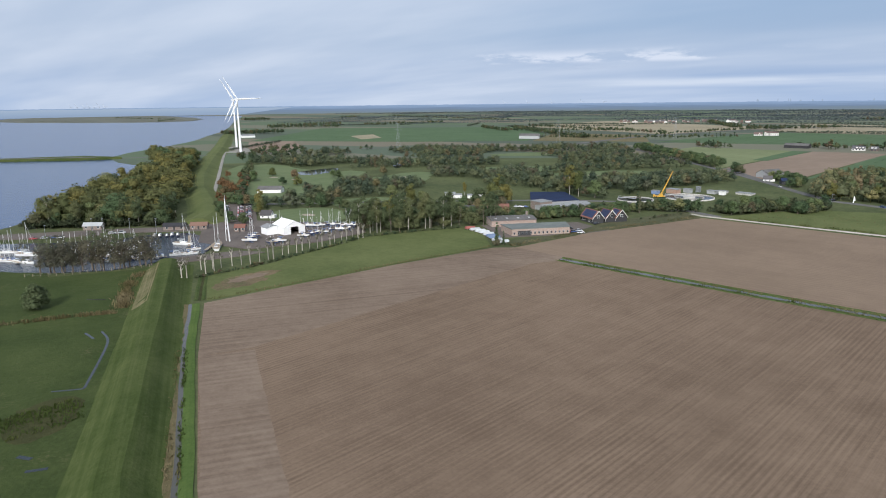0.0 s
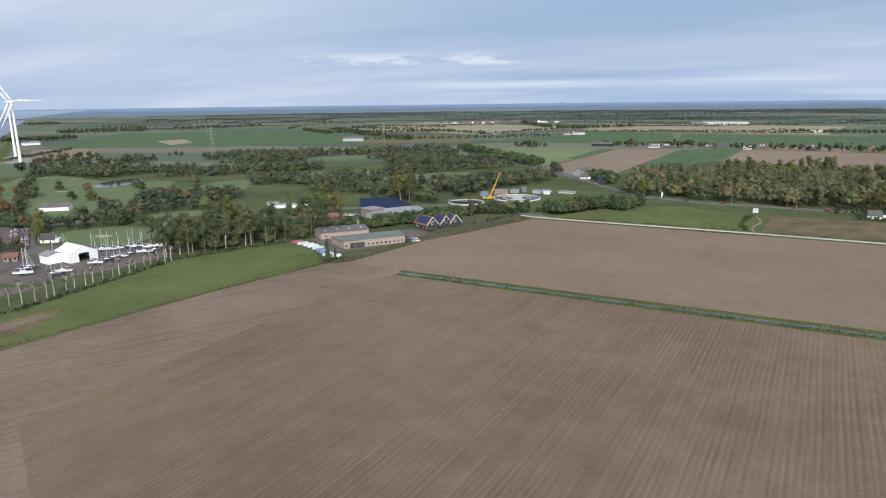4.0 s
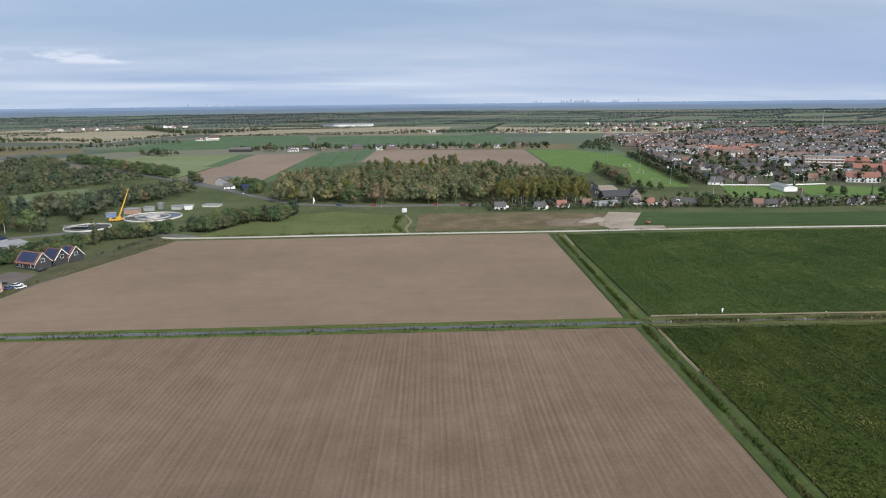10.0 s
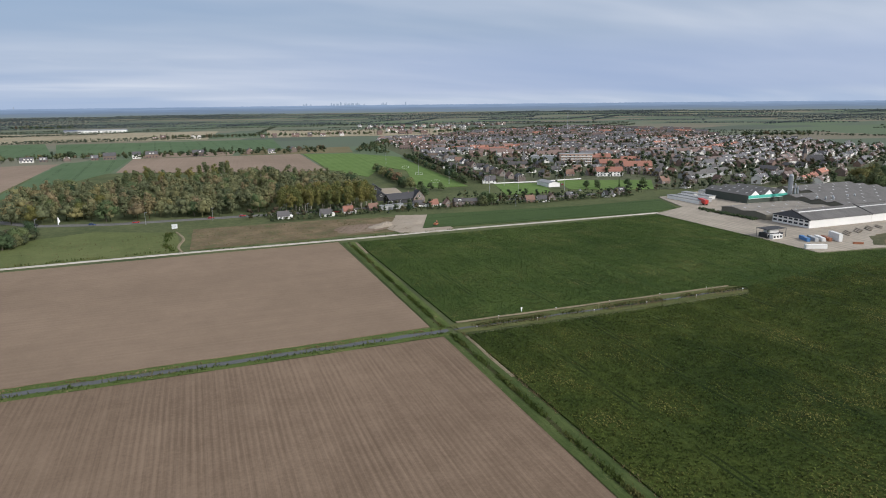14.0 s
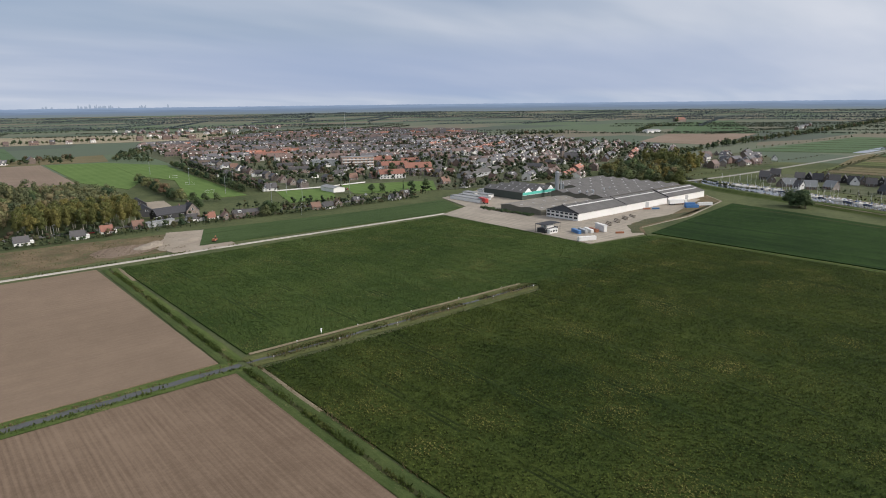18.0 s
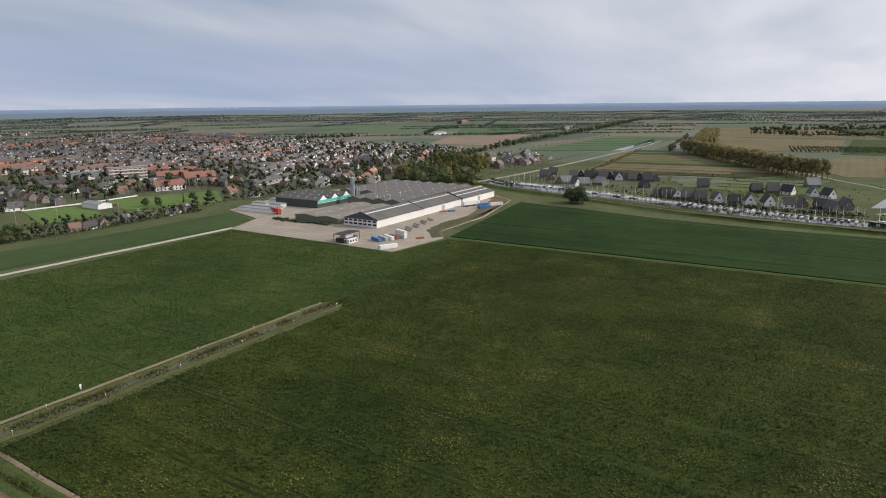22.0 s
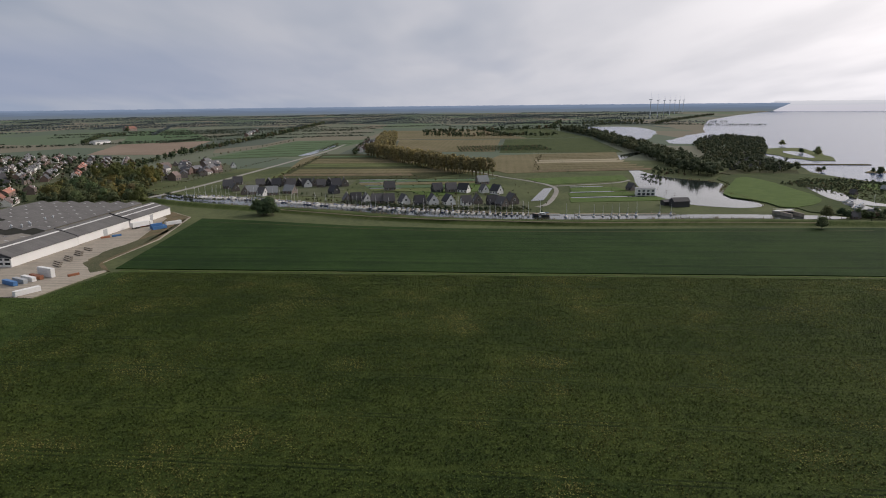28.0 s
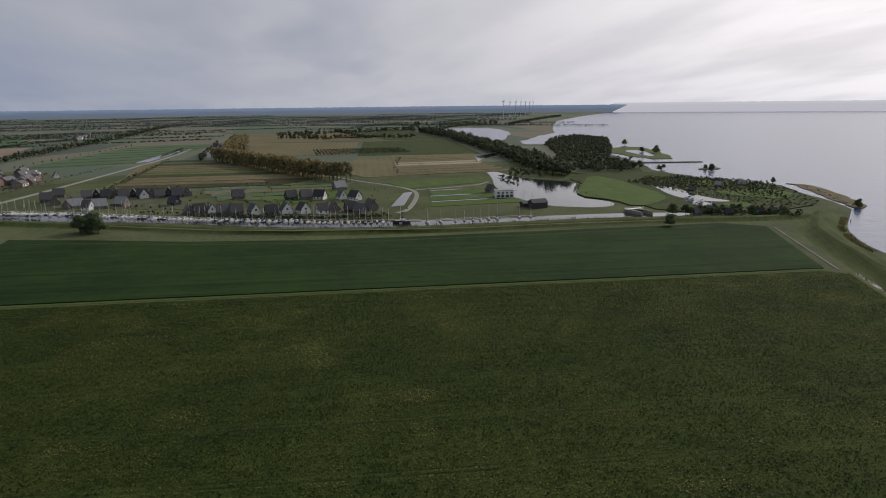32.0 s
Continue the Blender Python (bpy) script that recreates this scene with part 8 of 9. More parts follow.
# solar-roofed greenhouse hall, office and grey hall
block("solar_hall", [(-261.6, 459), (-240, 422), (-224, 422.5), (-210.5, 441), (-239.3, 474.5)], 3.0, M_GREYWALL, sheet_roof("solar_panel_rows", (0.012, 0.022, 0.058), 1.9, 0, 0.3), "large low hall covered with dark blue solar panels", "hall", 0.25)
of = block("office_block", [(-230, 404), (-220, 400), (-216, 410), (-226, 414)], 5.6, M_BRICK, M_METALROOF, "square two-storey brick office", "office")
wall_windows(of, (-6.9, -2.9), (3.1, -6.9), 0.9, 1.4, 3, 1.5)
wall_windows(of, (-6.9, -2.9), (3.1, -6.9), 3.5, 1.3, 3, 1.5)
hall("grey_hall", 38, 14, 3.2, 4.4, M_GREYWALL, M_METALROOF, "grey metal hall beside the office", pose(-212, 394, 0, 0, 0, 62), 1, 0)
hall("green_roof_hall", 22, 12, 4, 5.6, M_GREYWALL, sheet_roof("mossy_sheet_roof", (0.22, 0.23, 0.15), 1.0), "old hall with mossy green roof", pose(-276, 408, 0, 0, 0, -42), 1, 0)
for x, y, l, w_, turn in ((-309, 414, 12, 7, 30), (-296, 420, 10, 7, 30), (-284, 410, 11, 8, 25), (-294, 431, 9, 7, 25), (-318, 420, 10, 6, 30)):
    hall("white_shed", l * 0.8, w_ * 0.8, 2.5, 3.2, M_WHITE, M_METALROOF, "small white storage shed among trees", pose(x, y, 0, 0, 0, turn), 1, 0)

M_PALECONCRETE = plain("pale_tank_concrete", (0.50, 0.48, 0.44), 0.85)
M_TANKWATER = water("dark_tank_water", (0.018, 0.018, 0.016), 0.12, 0.1, 1.0)
# sewage works: round tanks, process buildings, mobile crane
for x, y, r_, full in ((-184, 483, 13.5, False), (-154, 516, 18.5, True)):
    t = thing("clarifier_tank", "round concrete settling tank with dark water", "tank", "settling tanks", at=pose(x, y, 0))
    g, n = Geo(), 40
    pts = lambda rr, z: [(rr * math.cos(2 * math.pi * i / n), rr * math.sin(2 * math.pi * i / n), z) for i in range(n)]
    for rr0, rr1, z0, z1 in ((r_, r_, 0, 0.9), (r_, r_ - 0.5, 0.9, 0.9), (r_ - 0.5, r_ - 0.5, 0.9, 0.2)):
        g.hull(pts(rr0, z0), pts(rr1, z1), caps=False)
    part("rim", g, M_PALECONCRETE, t)
    part("water", Geo().quad(*pts(r_ - 0.45, 0.35)), M_TANKWATER, t)
    if full:
        g = Geo()
        for rr0, rr1, z0, z1 in ((11, 11, 0.2, 1.0), (11, 10.5, 1.0, 1.0), (10.5, 10.5, 1.0, 0.2)):
            g.hull(pts(rr0, z0), pts(rr1, z1), caps=False)
        part("inner_ring", g, M_PALECONCRETE, t)
        part("deck", Geo().hull(pts(4.5, 0.2), pts(4.5, 1.2)), M_PALECONCRETE, t)
    part("scraper_bridge", Geo().box(-r_, 0.5, -0.7, 0.7, 1.05, 1.3), M_STEEL, t)
    part("handrail", Geo().box(-r_, 0.5, -0.72, -0.66, 2.2, 2.28).box(-r_, 0.5, 0.66, 0.72, 2.2, 2.28).box(-r_, -r_ + 0.1, -0.7, 0.7, 1.3, 2.2).box(-0.1, 0, -0.7, 0.7, 1.3, 2.2), M_STEEL, t)
for x, y, l, w_, h_, m_ in ((-178, 534, 9, 6, 3.4, M_BRICK_ORANGE), (-168, 545, 6, 4, 2.8, M_GREYWALL), (-150, 548, 7, 5, 2.4, M_GREYWALL), (-140, 545, 4, 4, 3.2, M_WHITE), (-130, 556, 12, 7, 1.2, M_PALECONCRETE), (-186, 522, 5, 4, 2.8, M_TARP_BLUE), (-146, 556, 8, 6, 1.4, M_PALECONCRETE), (-160, 552, 3, 3, 4.2, M_STEEL)):
    block("process_building", [(x, y), (x + l, y - l * 0.25), (x + l + w_ * 0.25, y - l * 0.25 + w_), (x + w_ * 0.25, y + w_)], h_, m_, M_METALROOF, "small process building of the sewage works", "building")
t = thing("mobile_crane", "yellow mobile crane with raised boom", "crane", at=pose(-174, 505, 0, 0, 0, 200) @ Matrix.Scale(0.8, 4))
part("chassis", Geo().box(-6, 5, -1.4, 1.4, 0.8, 1.9), M_YELLOW, t)
part("cab", Geo().box(3.2, 5.2, -1.3, 1.3, 1.9, 3.2, 0, 0.1), M_YELLOW, t)
part("superstructure", Geo().box(-4, 0, -1.3, 1.3, 1.9, 3.6), M_YELLOW, t)
boom = part("boom", Geo().tube((-2, 0, 3.0), (-7.5, -3.5, 15), 0.7, 0.55, 8).tube((-7.5, -3.5, 15), (-12, -6.4, 25.5), 0.5, 0.32, 8), M_YELLOW, t)
part("hook_line", Geo().tube((-12, -6.4, 25.3), (-12, -6.4, 19), 0.05, 0.05, 4).box(-12.2, -11.8, -6.6, -6.2, 18.4, 19), M_STEEL, boom)
for x in (-5, -3.4, 1.8, 3.8):
    for y in (-1.45, 1.1):
        part("wheel", Geo().tube((x, y, 0.65), (x, y + 0.35, 0.65), 0.65, 0.65, 12), M_RUBBER, t)
# farm by the road
for x, y, l, w_, e_, r_, wall, roof_, turn in ((-133, 685, 22, 13, 4, 7.5, M_GREYWALL, M_HALLROOF, 62), (-112, 640, 12, 8, 3, 5.5, M_BLACKWOOD, M_SOLAR, 25), (-690, 1160, 40, 18, 6, 10, M_GREYWALL, M_HALLROOF, 20), (-200, 1128, 34, 14, 4, 7, M_BLACKWOOD, M_HALLROOF, -8), (-463, 347, 20, 11, 3, 5.5, M_WHITE, M_HALLROOF, 35), (-1262, 915, 30, 12, 4, 7, M_WHITE, M_METALROOF, 70), (2131, 1018, 40, 20, 7, 14, M_BRICK, M_ROOF_RED, -20), (1394, 766, 40, 16, 5, 8, M_WHITE, M_METALROOF, -20), (-45, 2130, 120, 40, 6, 9, M_WHITE, M_METALROOF, 0), (-80, 2180, 160, 30, 5, 7, M_GREYWALL, M_SOLAR, 0)):
    hall("farm_barn", l, w_, e_, r_, wall, roof_, "farm barn standing among fields", pose(x, y, 0, 0, 0, turn), 1, 0)

# riding stables
t = house("stable", 24, 9, 3.4, 7.2, M_BLACKWOOD, M_ROOF_DARK, "black boarded stable with dark roof", "stable", panes=6)
t.matrix_basis = pose(178, 524, 0, 0, 0, 5)
t = house("stable", 16, 10, 3.4, 7.0, M_BLACKWOOD, M_ROOF_DARK, "black stable with white gable trim", "stable", chimney=False)
t.matrix_basis = pose(170, 545, 0, 0, 0, 75)
t = house("stable", 14, 10, 3.4, 7.0, M_BLACKWOOD, M_ROOF_DARK, "black stable with white gable trim", "stable", chimney=False)
t.matrix_basis = pose(182, 585, 0, 0, 0, 75)
t = house("farmhouse", 9, 9, 3.6, 8.6, M_BRICK, M_ROOF_DARK, "brick farmhouse end of the stables", "house")
t.matrix_basis = pose(192, 523, 0, 0, 0, 85)
block("white_wall_store", [(150, 495), (168, 497), (168, 502), (150, 500)], 3.0, M_GREYWALL, M_METALROOF, "low grey store by the road", "building")
# village landmarks
def put_house(name, x, y, turn, l, w_, e_, r_, wall, roof_, label, panes=8):
    t = house(name, l, w_, e_, r_, wall, roof_, label, "building", panes=panes)
    t.matrix_basis = pose(x, y, 0, 0, 0, turn)


put_house("school", 431, 575, -30, 26, 12, 5, 9, M_WHITE, M_ROOF_RED, "school with long orange tiled roof")
put_house("school", 493, 600, -30, 30, 13, 5, 10, M_BRICK, M_ROOF_RED, "school building with orange tiled roof")
put_house("school", 526, 700, -30, 30, 12, 6, 10, M_BRICK, M_ROOF_RED, "school building with orange tiled roof")
put_house("school", 495, 640, -30, 30, 12, 5, 9, M_BRICK, M_ROOF_RED, "school building with orange tiled roof")
put_house("school", 488, 880, -20, 44, 18, 6, 10, M_BRICK, M_ROOF_RED, "large hall with bright orange roof")
hall("sports_hall", 22, 11, 3.6, 5, M_WHITE, M_METALROOF, "white sports canteen beside the pitch", pose(336, 532, 0, 0, 0, 82), 1, 0)
hall("long_barn", 70, 14, 4, 7, M_GREYWALL, M_HALLROOF, "long grey-roofed barn near the school", pose(472, 508, 0, 0, 0, 8), 1, 0)
fl = block("apartment_block", [(460, 690), (492, 670), (498, 680), (466, 700)], 13, M_BRICK_ORANGE, M_METALROOF, "four-storey apartment block with balconies", "apartments")
for k in range(4):
    wall_windows(fl, (-19, 5), (13, -15), 1 + k * 3.1, 1.6, 8, 2.0)
    part("balcony", Geo().box(-18, 18, -1.4, -0.05, 0, 0.9), M_WHITE, fl, "", pose(-3, -5, 0.6 + k * 3.1, 0, 0, -32))
block("hall_blue", [(455, 740), (480, 722), (490, 735), (465, 755)], 7, M_STEEL, M_METALROOF, "pale blue-grey flat hall", "building")
ch = thing("church", "old brick church with slate roof and thin spire", "church", at=pose(690, 528, 0, 0, 0, -30) @ Matrix.Scale(0.72, 4))
part("nave", Geo().box(-14, 12, -7, 7, -0.3, 8).gable(-14, 12, -7, 7, 8, 15.9), M_BRICK, ch)
part("roof", roof_slabs(26, 14, 8, 16), M_ROOF_DARK, ch, "", pose(-1, 0, 0))
part("tower", Geo().box(-18, -13, -2.6, 2.6, -0.3, 19), M_BRICK, ch)
part("spire", Geo().hull([(-18.2, -2.8, 19), (-12.8, -2.8, 19), (-12.8, 2.8, 19), (-18.2, 2.8, 19)], [(-15.55, -0.05, 33), (-15.45, -0.05, 33), (-15.45, 0.05, 33), (-15.55, 0.05, 33)]), M_ROOF_DARK, ch)
for k in range(5):
    part("window", window_geo(1.4, 4, -7, -11 + k * 5.2, 2.4, -1), (M_STEEL, M_GLASS), ch)
ms = thing("radio_mast", "thin lattice radio mast over the village", "mast", at=pose(960, 1300, 0))
part("mast", Geo().tube((0, 0, 0), (0, 0, 44), 0.6, 0.35, 6), M_STEEL, ms)
part("antenna", Geo().tube((0, 0, 44), (0, 0, 51), 0.2, 0.1, 5), M_STEEL, ms)
# modern house and sheds by the pond
mod = block("villa", [(551, -70), (559, -72), (556, -87), (548, -85)], 5.5, M_WHITE, M_METALROOF, "white cubic villa by the pond", "house")
wall_windows(mod, (-4.0, 8.0), (-5.5, -6.5), 0.6, 1.8, 4, 2.4)
wall_windows(mod, (-4.0, 8.0), (-5.5, -6.5), 3.4, 1.3, 4, 1.8)
hall("black_shed", 12, 8, 4, 6.5, M_BLACKWOOD, M_ROOF_DARK, "black boarded shed on the canal bank", pose(488, -78, 0, 0, 0, -83), 1, 0)
hall("boat_shed", 7, 6, 2.6, 4, M_BLACKWOOD, M_ROOF_DARK, "small black shed on the canal bank", pose(497, -74, 0, 0, 0, -83), 1, 0)
for x, y, k, turn in ((431, -174, 2, 80), (434, -186, 2, 60), (424, -193, 0, 60), (414, -209, 0, 60), (417, -222, 2, 60), (534, -240, 2, 20), (555, -281, 4, 30), (557, -307, 4, 30)):
    place(CANAL_HOUSES[k], x, y, turn, 0.3, 0.55, "dark-roofed house near the fort harbour", "houses by the fort")
cr = random.Random(12)
for x, y in scatter([(735, -225), (900, -345), (980, -360), (720, -290)], 13, 8, 46):
    place(CANAL_HOUSES[cr.randrange(4)], x, y, cr.uniform(0, 180), 0.0, 0.62, "small dark chalet between trees", "camp chalets")
lk = thing("lock", "small concrete lock with a white bridge", "lock", at=pose(449, -140, 0.3, 0, 0, 10))
part("wall", Geo().box(-9, 9, -5, -3.6, -0.3, 2).box(-9, 9, 3.6, 5, -0.3, 2), M_CONCRETE, lk)
part("gate", Geo().box(-0.4, 0.4, -3.6, 3.6, -0.2, 1.8), M_BLACKWOOD, lk)
part("bridge_deck", Geo().box(3, 6, -7, 7, 2.0, 2.4), M_WHITE, lk)
part("railing", Geo().box(3, 3.1, -7, 7, 3.2, 3.3).box(5.9, 6, -7, 7, 3.2, 3.3).box(3, 3.1, -7, -6.9, 2.4, 3.2).box(3, 3.1, 6.9, 7, 2.4, 3.2), M_WHITE, lk)

# ---- boats ----
def hull_geo(l, b, free, draft=0.2):
    """A lofted hull: bow at +x, transom at -x."""
    g = Geo()
    st = [(-0.5, 0.72), (-0.3, 0.95), (0.0, 1.0), (0.25, 0.78), (0.42, 0.35), (0.5, 0.02)]
    rows = []
    for f, wd in st:
        x, h = f * l, b / 2 * wd
        s = free * (1 + 0.35 * max(0, f + 0.1))
        rows.append([(x, -h, s), (x * 0.97, -h * 0.8, -draft * 0.2), (x * 0.93, 0, -draft), (x * 0.97, h * 0.8, -draft * 0.2), (x, h, s)])
    for r in rows:
        g.v += r
    for i in range(len(rows) - 1):
        for j in range(4):
            q = i * 5 + j
            g.f.append((q, q + 5, q + 6, q + 1))
            g.m.append(0)
        g.f.append((i * 5 + 4, i * 5 + 9, i * 5 + 5, i * 5))
        g.m.append(1)
    g.f.append((4, 3, 2, 1, 0))
    g.m.append(0)
    return g


def sailboat(l, mast, hull_mat, cover, label, land=False):
    t = thing("sailing_boat", label, "boat")
    b, free = l * 0.31, l * 0.10
    z = 1.5 if land else 0.0
    h = part("hull", hull_geo(l, b, free), (hull_mat, M_TEAK), t, "", pose(0, 0, z))
    part("cabin", Geo().hull([(-l * 0.12, -b * 0.28, free), (l * 0.2, -b * 0.2, free), (l * 0.2, b * 0.2, free), (-l * 0.12, b * 0.28, free)], [(-l * 0.1, -b * 0.22, free + 0.6), (l * 0.13, -b * 0.16, free + 0.5), (l * 0.13, b * 0.16, free + 0.5), (-l * 0.1, b * 0.22, free + 0.6)]), M_GEL, h)
    part("spray_hood", Geo().hull([(-l * 0.14, -b * 0.25, free + 0.5), (-l * 0.02, -b * 0.22, free + 0.5), (-l * 0.02, b * 0.22, free + 0.5), (-l * 0.14, b * 0.25, free + 0.5)], [(-l * 0.14, -b * 0.2, free + 1.2), (-l * 0.07, -b * 0.18, free + 1.15), (-l * 0.07, b * 0.18, free + 1.15), (-l * 0.14, b * 0.2, free + 1.2)]), cover, h)
    m = part("mast", Geo().tube((l * 0.08, 0, z + free), (l * 0.08, 0, z + free + mast), 0.12, 0.09, 6), M_ALU, t)
    part("forestay", Geo().tube((l * 0.48, 0, z + free + 0.3), (l * 0.08, 0, z + free + mast * 0.95), 0.05, 0.03, 4), M_GEL, m)
    part("boom", Geo().tube((l * 0.07, 0, z + free + 1.5), (-l * 0.32, 0, z + free + 1.5), 0.09, 0.08, 6), M_ALU, t)
    part("sail_cover", Geo().tube((l * 0.06, 0, z + free + 1.75), (-l * 0.30, 0, z + free + 1.65), 0.24, 0.13, 6), cover, t)
    if land:
        part("keel", Geo().box(-l * 0.06, l * 0.1, -0.12, 0.12, 0.15, z), M_NAVY, t)
        for x in (-l * 0.25, l * 0.2):
            part("cradle_post", Geo().tube((x, -b * 0.5, 0), (x, -b * 0.3, z + 0.3), 0.06, 0.06, 4).tube((x, b * 0.5, 0), (x, b * 0.3, z + 0.3), 0.06, 0.06, 4).box(x - 0.1, x + 0.1, -b * 0.5, b * 0.5, 0, 0.15), M_BLUE, t)
    return t


def motorboat(l, label, mat):
    t = thing("motor_boat", label, "boat")
    b, free = l * 0.33, l * 0.13
    h = part("hull", hull_geo(l, b, free), (mat, M_TEAK), t)
    c = part("cabin", Geo().hull([(-l * 0.3, -b * 0.36, free), (l * 0.2, -b * 0.28, free), (l * 0.2, b * 0.28, free), (-l * 0.3, b * 0.36, free)], [(-l * 0.26, -b * 0.3, free + 1.5), (l * 0.05, -b * 0.26, free + 1.5), (l * 0.05, b * 0.26, free + 1.5), (-l * 0.26, b * 0.3, free + 1.5)]), M_GEL, t)
    part("side_glazing", Geo().box(-l * 0.22, l * 0.06, -b * 0.345, b * 0.345, free + 0.65, free + 1.2), M_GLASS, c)
    part("canopy", Geo().box(-l * 0.44, -l * 0.24, -b * 0.34, b * 0.34, free + 1.3, free + 1.5), M_CANVAS, t)
    return t


BOATS = kinds_of(
    sailboat(9.5, 12.5, M_GEL, M_CANVAS, "white sailing yacht with bare mast at its berth"),
    sailboat(11, 14.5, M_GEL, M_GREYWALL, "large white sailing yacht with tall mast"),
    sailboat(8, 10.5, M_NAVY, M_CANVAS, "small navy blue sailing yacht with furled sail"),
    motorboat(9, "white motor cruiser with cabin at its berth", M_GEL),
    motorboat(7.5, "small blue-hulled motor boat with canopy", M_NAVY))
LAND_BOATS = kinds_of(
    sailboat(9.5, 12, M_GEL, M_CANVAS, "white sailing yacht on a cradle ashore", True),
    sailboat(8.5, 11, M_NAVY, M_CANVAS, "blue sailing yacht on a cradle ashore", True),
    sailboat(10.5, 13.5, M_GEL, M_GREYWALL, "large white yacht on a cradle ashore", True))
br = random.Random(40)
for x, y, a in along([(586, 305), (566, 250), (523, 175), (497, 117), (474, 62), (463, 22)], 3.8, 0.4, 3):
    k = br.choice((0, 0, 1, 2, 0, 3, 3, 4))
    place(BOATS[k], x - 3.0 * math.sin(a) * -1, y - 3.0 * math.cos(a), math.degrees(a) + 90 + br.uniform(-5, 5) + (180 if br.random() < 0.4 else 0), 0.1, br.uniform(0.62, 0.85), group="boats along the canal")
for x, y in ((455, -1), (455, -11), (455, -17), (455, -23), (455, -28), (456, -34), (456, -40), (457, -56), (457, -64), (454, 8)):
    place(BOATS[br.choice((0, 1, 2, 0))], x, y, 175 + br.uniform(-8, 8), 0.1, br.uniform(0.62, 0.8), group="boats along the canal")
barge = motorboat(17, "old dark barge moored at the canal", M_BLACKWOOD)
barge.matrix_basis = pose(459, 24, 0.1, 0, 0, 70) @ Matrix.Scale(0.7, 4)
for row, turn, step, kinds in (([(-368, 147), (-345, 179)], -40, 2.8, (0, 0, 1, 2, 3)), ([(-361, 141), (-338, 174)], 140, 2.8, (0, 2, 0, 3)), ([(-338, 137), (-323, 171)], -35, 2.7, (0, 3, 2, 4, 0)), ([(-331, 134), (-316, 168)], 145, 2.8, (0, 0, 3, 4)), ([(-322, 146), (-302, 172)], -20, 2.9, (0, 3, 0, 4)), ([(-386, 125), (-368, 135)], 30, 3.0, (0, 1, 0)), ([(-365, 118), (-348, 124)], 30, 3.0, (0, 0, 3)), ([(-357, 194), (-347, 205)], -45, 3.2, (0, 4)), ([(-402, 106), (-384, 112)], 20, 3.2, (0, 0, 1))):
    for x, y, _ in along(row, step, 0.5, int(turn) + 300):
        if br.random() < 0.86:
            place(BOATS[br.choice(kinds)], x, y, turn + br.uniform(-6, 6), 0.22, br.uniform(0.60, 0.80), group="boats in the marina")
for x, y, k, turn, s in ((-324, 192, 1, 20, 1.1), (-303, 176, 3, 60, 0.9), (-300, 181, 0, 60, 0.9), (-366, 131, 1, 30, 1.1), (-305, 201, 1, 140, 1.15), (-300, 196, 1, 150, 1.1), (-308, 188, 0, 60, 0.8)):
    place(BOATS[k], x, y, turn, 0.22, s, group="boats in the marina")
for x, y in ((-308, 260), (-306, 264), (-303, 267), (-301, 270), (-298, 274), (-295, 276), (-291, 277), (-288, 279), (-284, 281), (-280, 279), (-284, 248), (-284, 252), (-284, 257), (-284, 262), (-283, 219), (-284, 225), (-284, 242), (-313, 242), (-298, 216), (-306, 225), (-303, 221), (-315, 250), (-278, 272), (-280, 268)):
    place(LAND_BOATS[br.choice((0, 1, 1, 2, 1))], x, y, br.choice((35, 45, 215)) + br.uniform(-8, 8), 0.3, br.uniform(0.68, 0.86), group="yachts ashore")
for x, y in ((495, -210), (486, -206), (469, -201), (458, -205), (476, -208), (464, -196)):
    place(BOATS[br.choice((3, 4, 0))], x, y, br.uniform(0, 180), 0.9, 0.8, group="boats in the fort harbour")
# jetties
def jetty(a, b, width=1.6):
    t = thing("jetty", "grey wooden jetty between moored boats", "jetty", "jetties")
    d = math.dist(a, b)
    t.matrix_basis = pose(a[0], a[1], 0.3, 0, 0, math.degrees(math.atan2(b[1] - a[1], b[0] - a[0])))
    part("deck", Geo().box(0, d, -width / 2, width / 2, 0.35, 0.5), M_TEAK, t)
    for k in range(int(d / 13) + 1):
        part("pile", Geo().tube((k * 13, width / 2, -0.4), (k * 13, width / 2, 1.6), 0.16, 0.16, 6), M_FENCE, t)


for a, b in (((-366, 143), (-340, 179)), ((-335, 135), (-319, 171)), ((-324, 143), (-303, 170)), ((-388, 121), (-350, 121)), ((-342, 207), (-315, 190)), ((-312, 204), (-300, 190))):
    jetty(a, b)
for a, b in (((590, 300), (568, 246)), ((568, 246), (526, 171)), ((526, 171), (499, 113)), ((499, 113), (476, 58)), ((476, 58), (465, 10)), ((463, 0), (459, -68))):
    jetty(a, b)

fence = thing("wire_fence", "pale wooden post fence with wire along the harbour bank", "fence")
FENCE = [(x, y) for x, y, _ in along([(-320, 112), (-312, 121), (-299, 142), (-288, 160), (-280, 165)], 3.2, 0.1, 9)]
for x, y in FENCE:
    part("fence_post", Geo().tube((x, y, 0), (x, y, 1.5), 0.13, 0.12, 5), M_TEAK, fence)
for z in (0.7, 1.3):
    wire = Geo()
    for (x0, y0), (x1, y1) in zip(FENCE, FENCE[1:]):
        wire.tube((x0, y0, z), (x1, y1, z), 0.015, 0.015, 3)
    part("wire", wire, M_STEEL, fence)

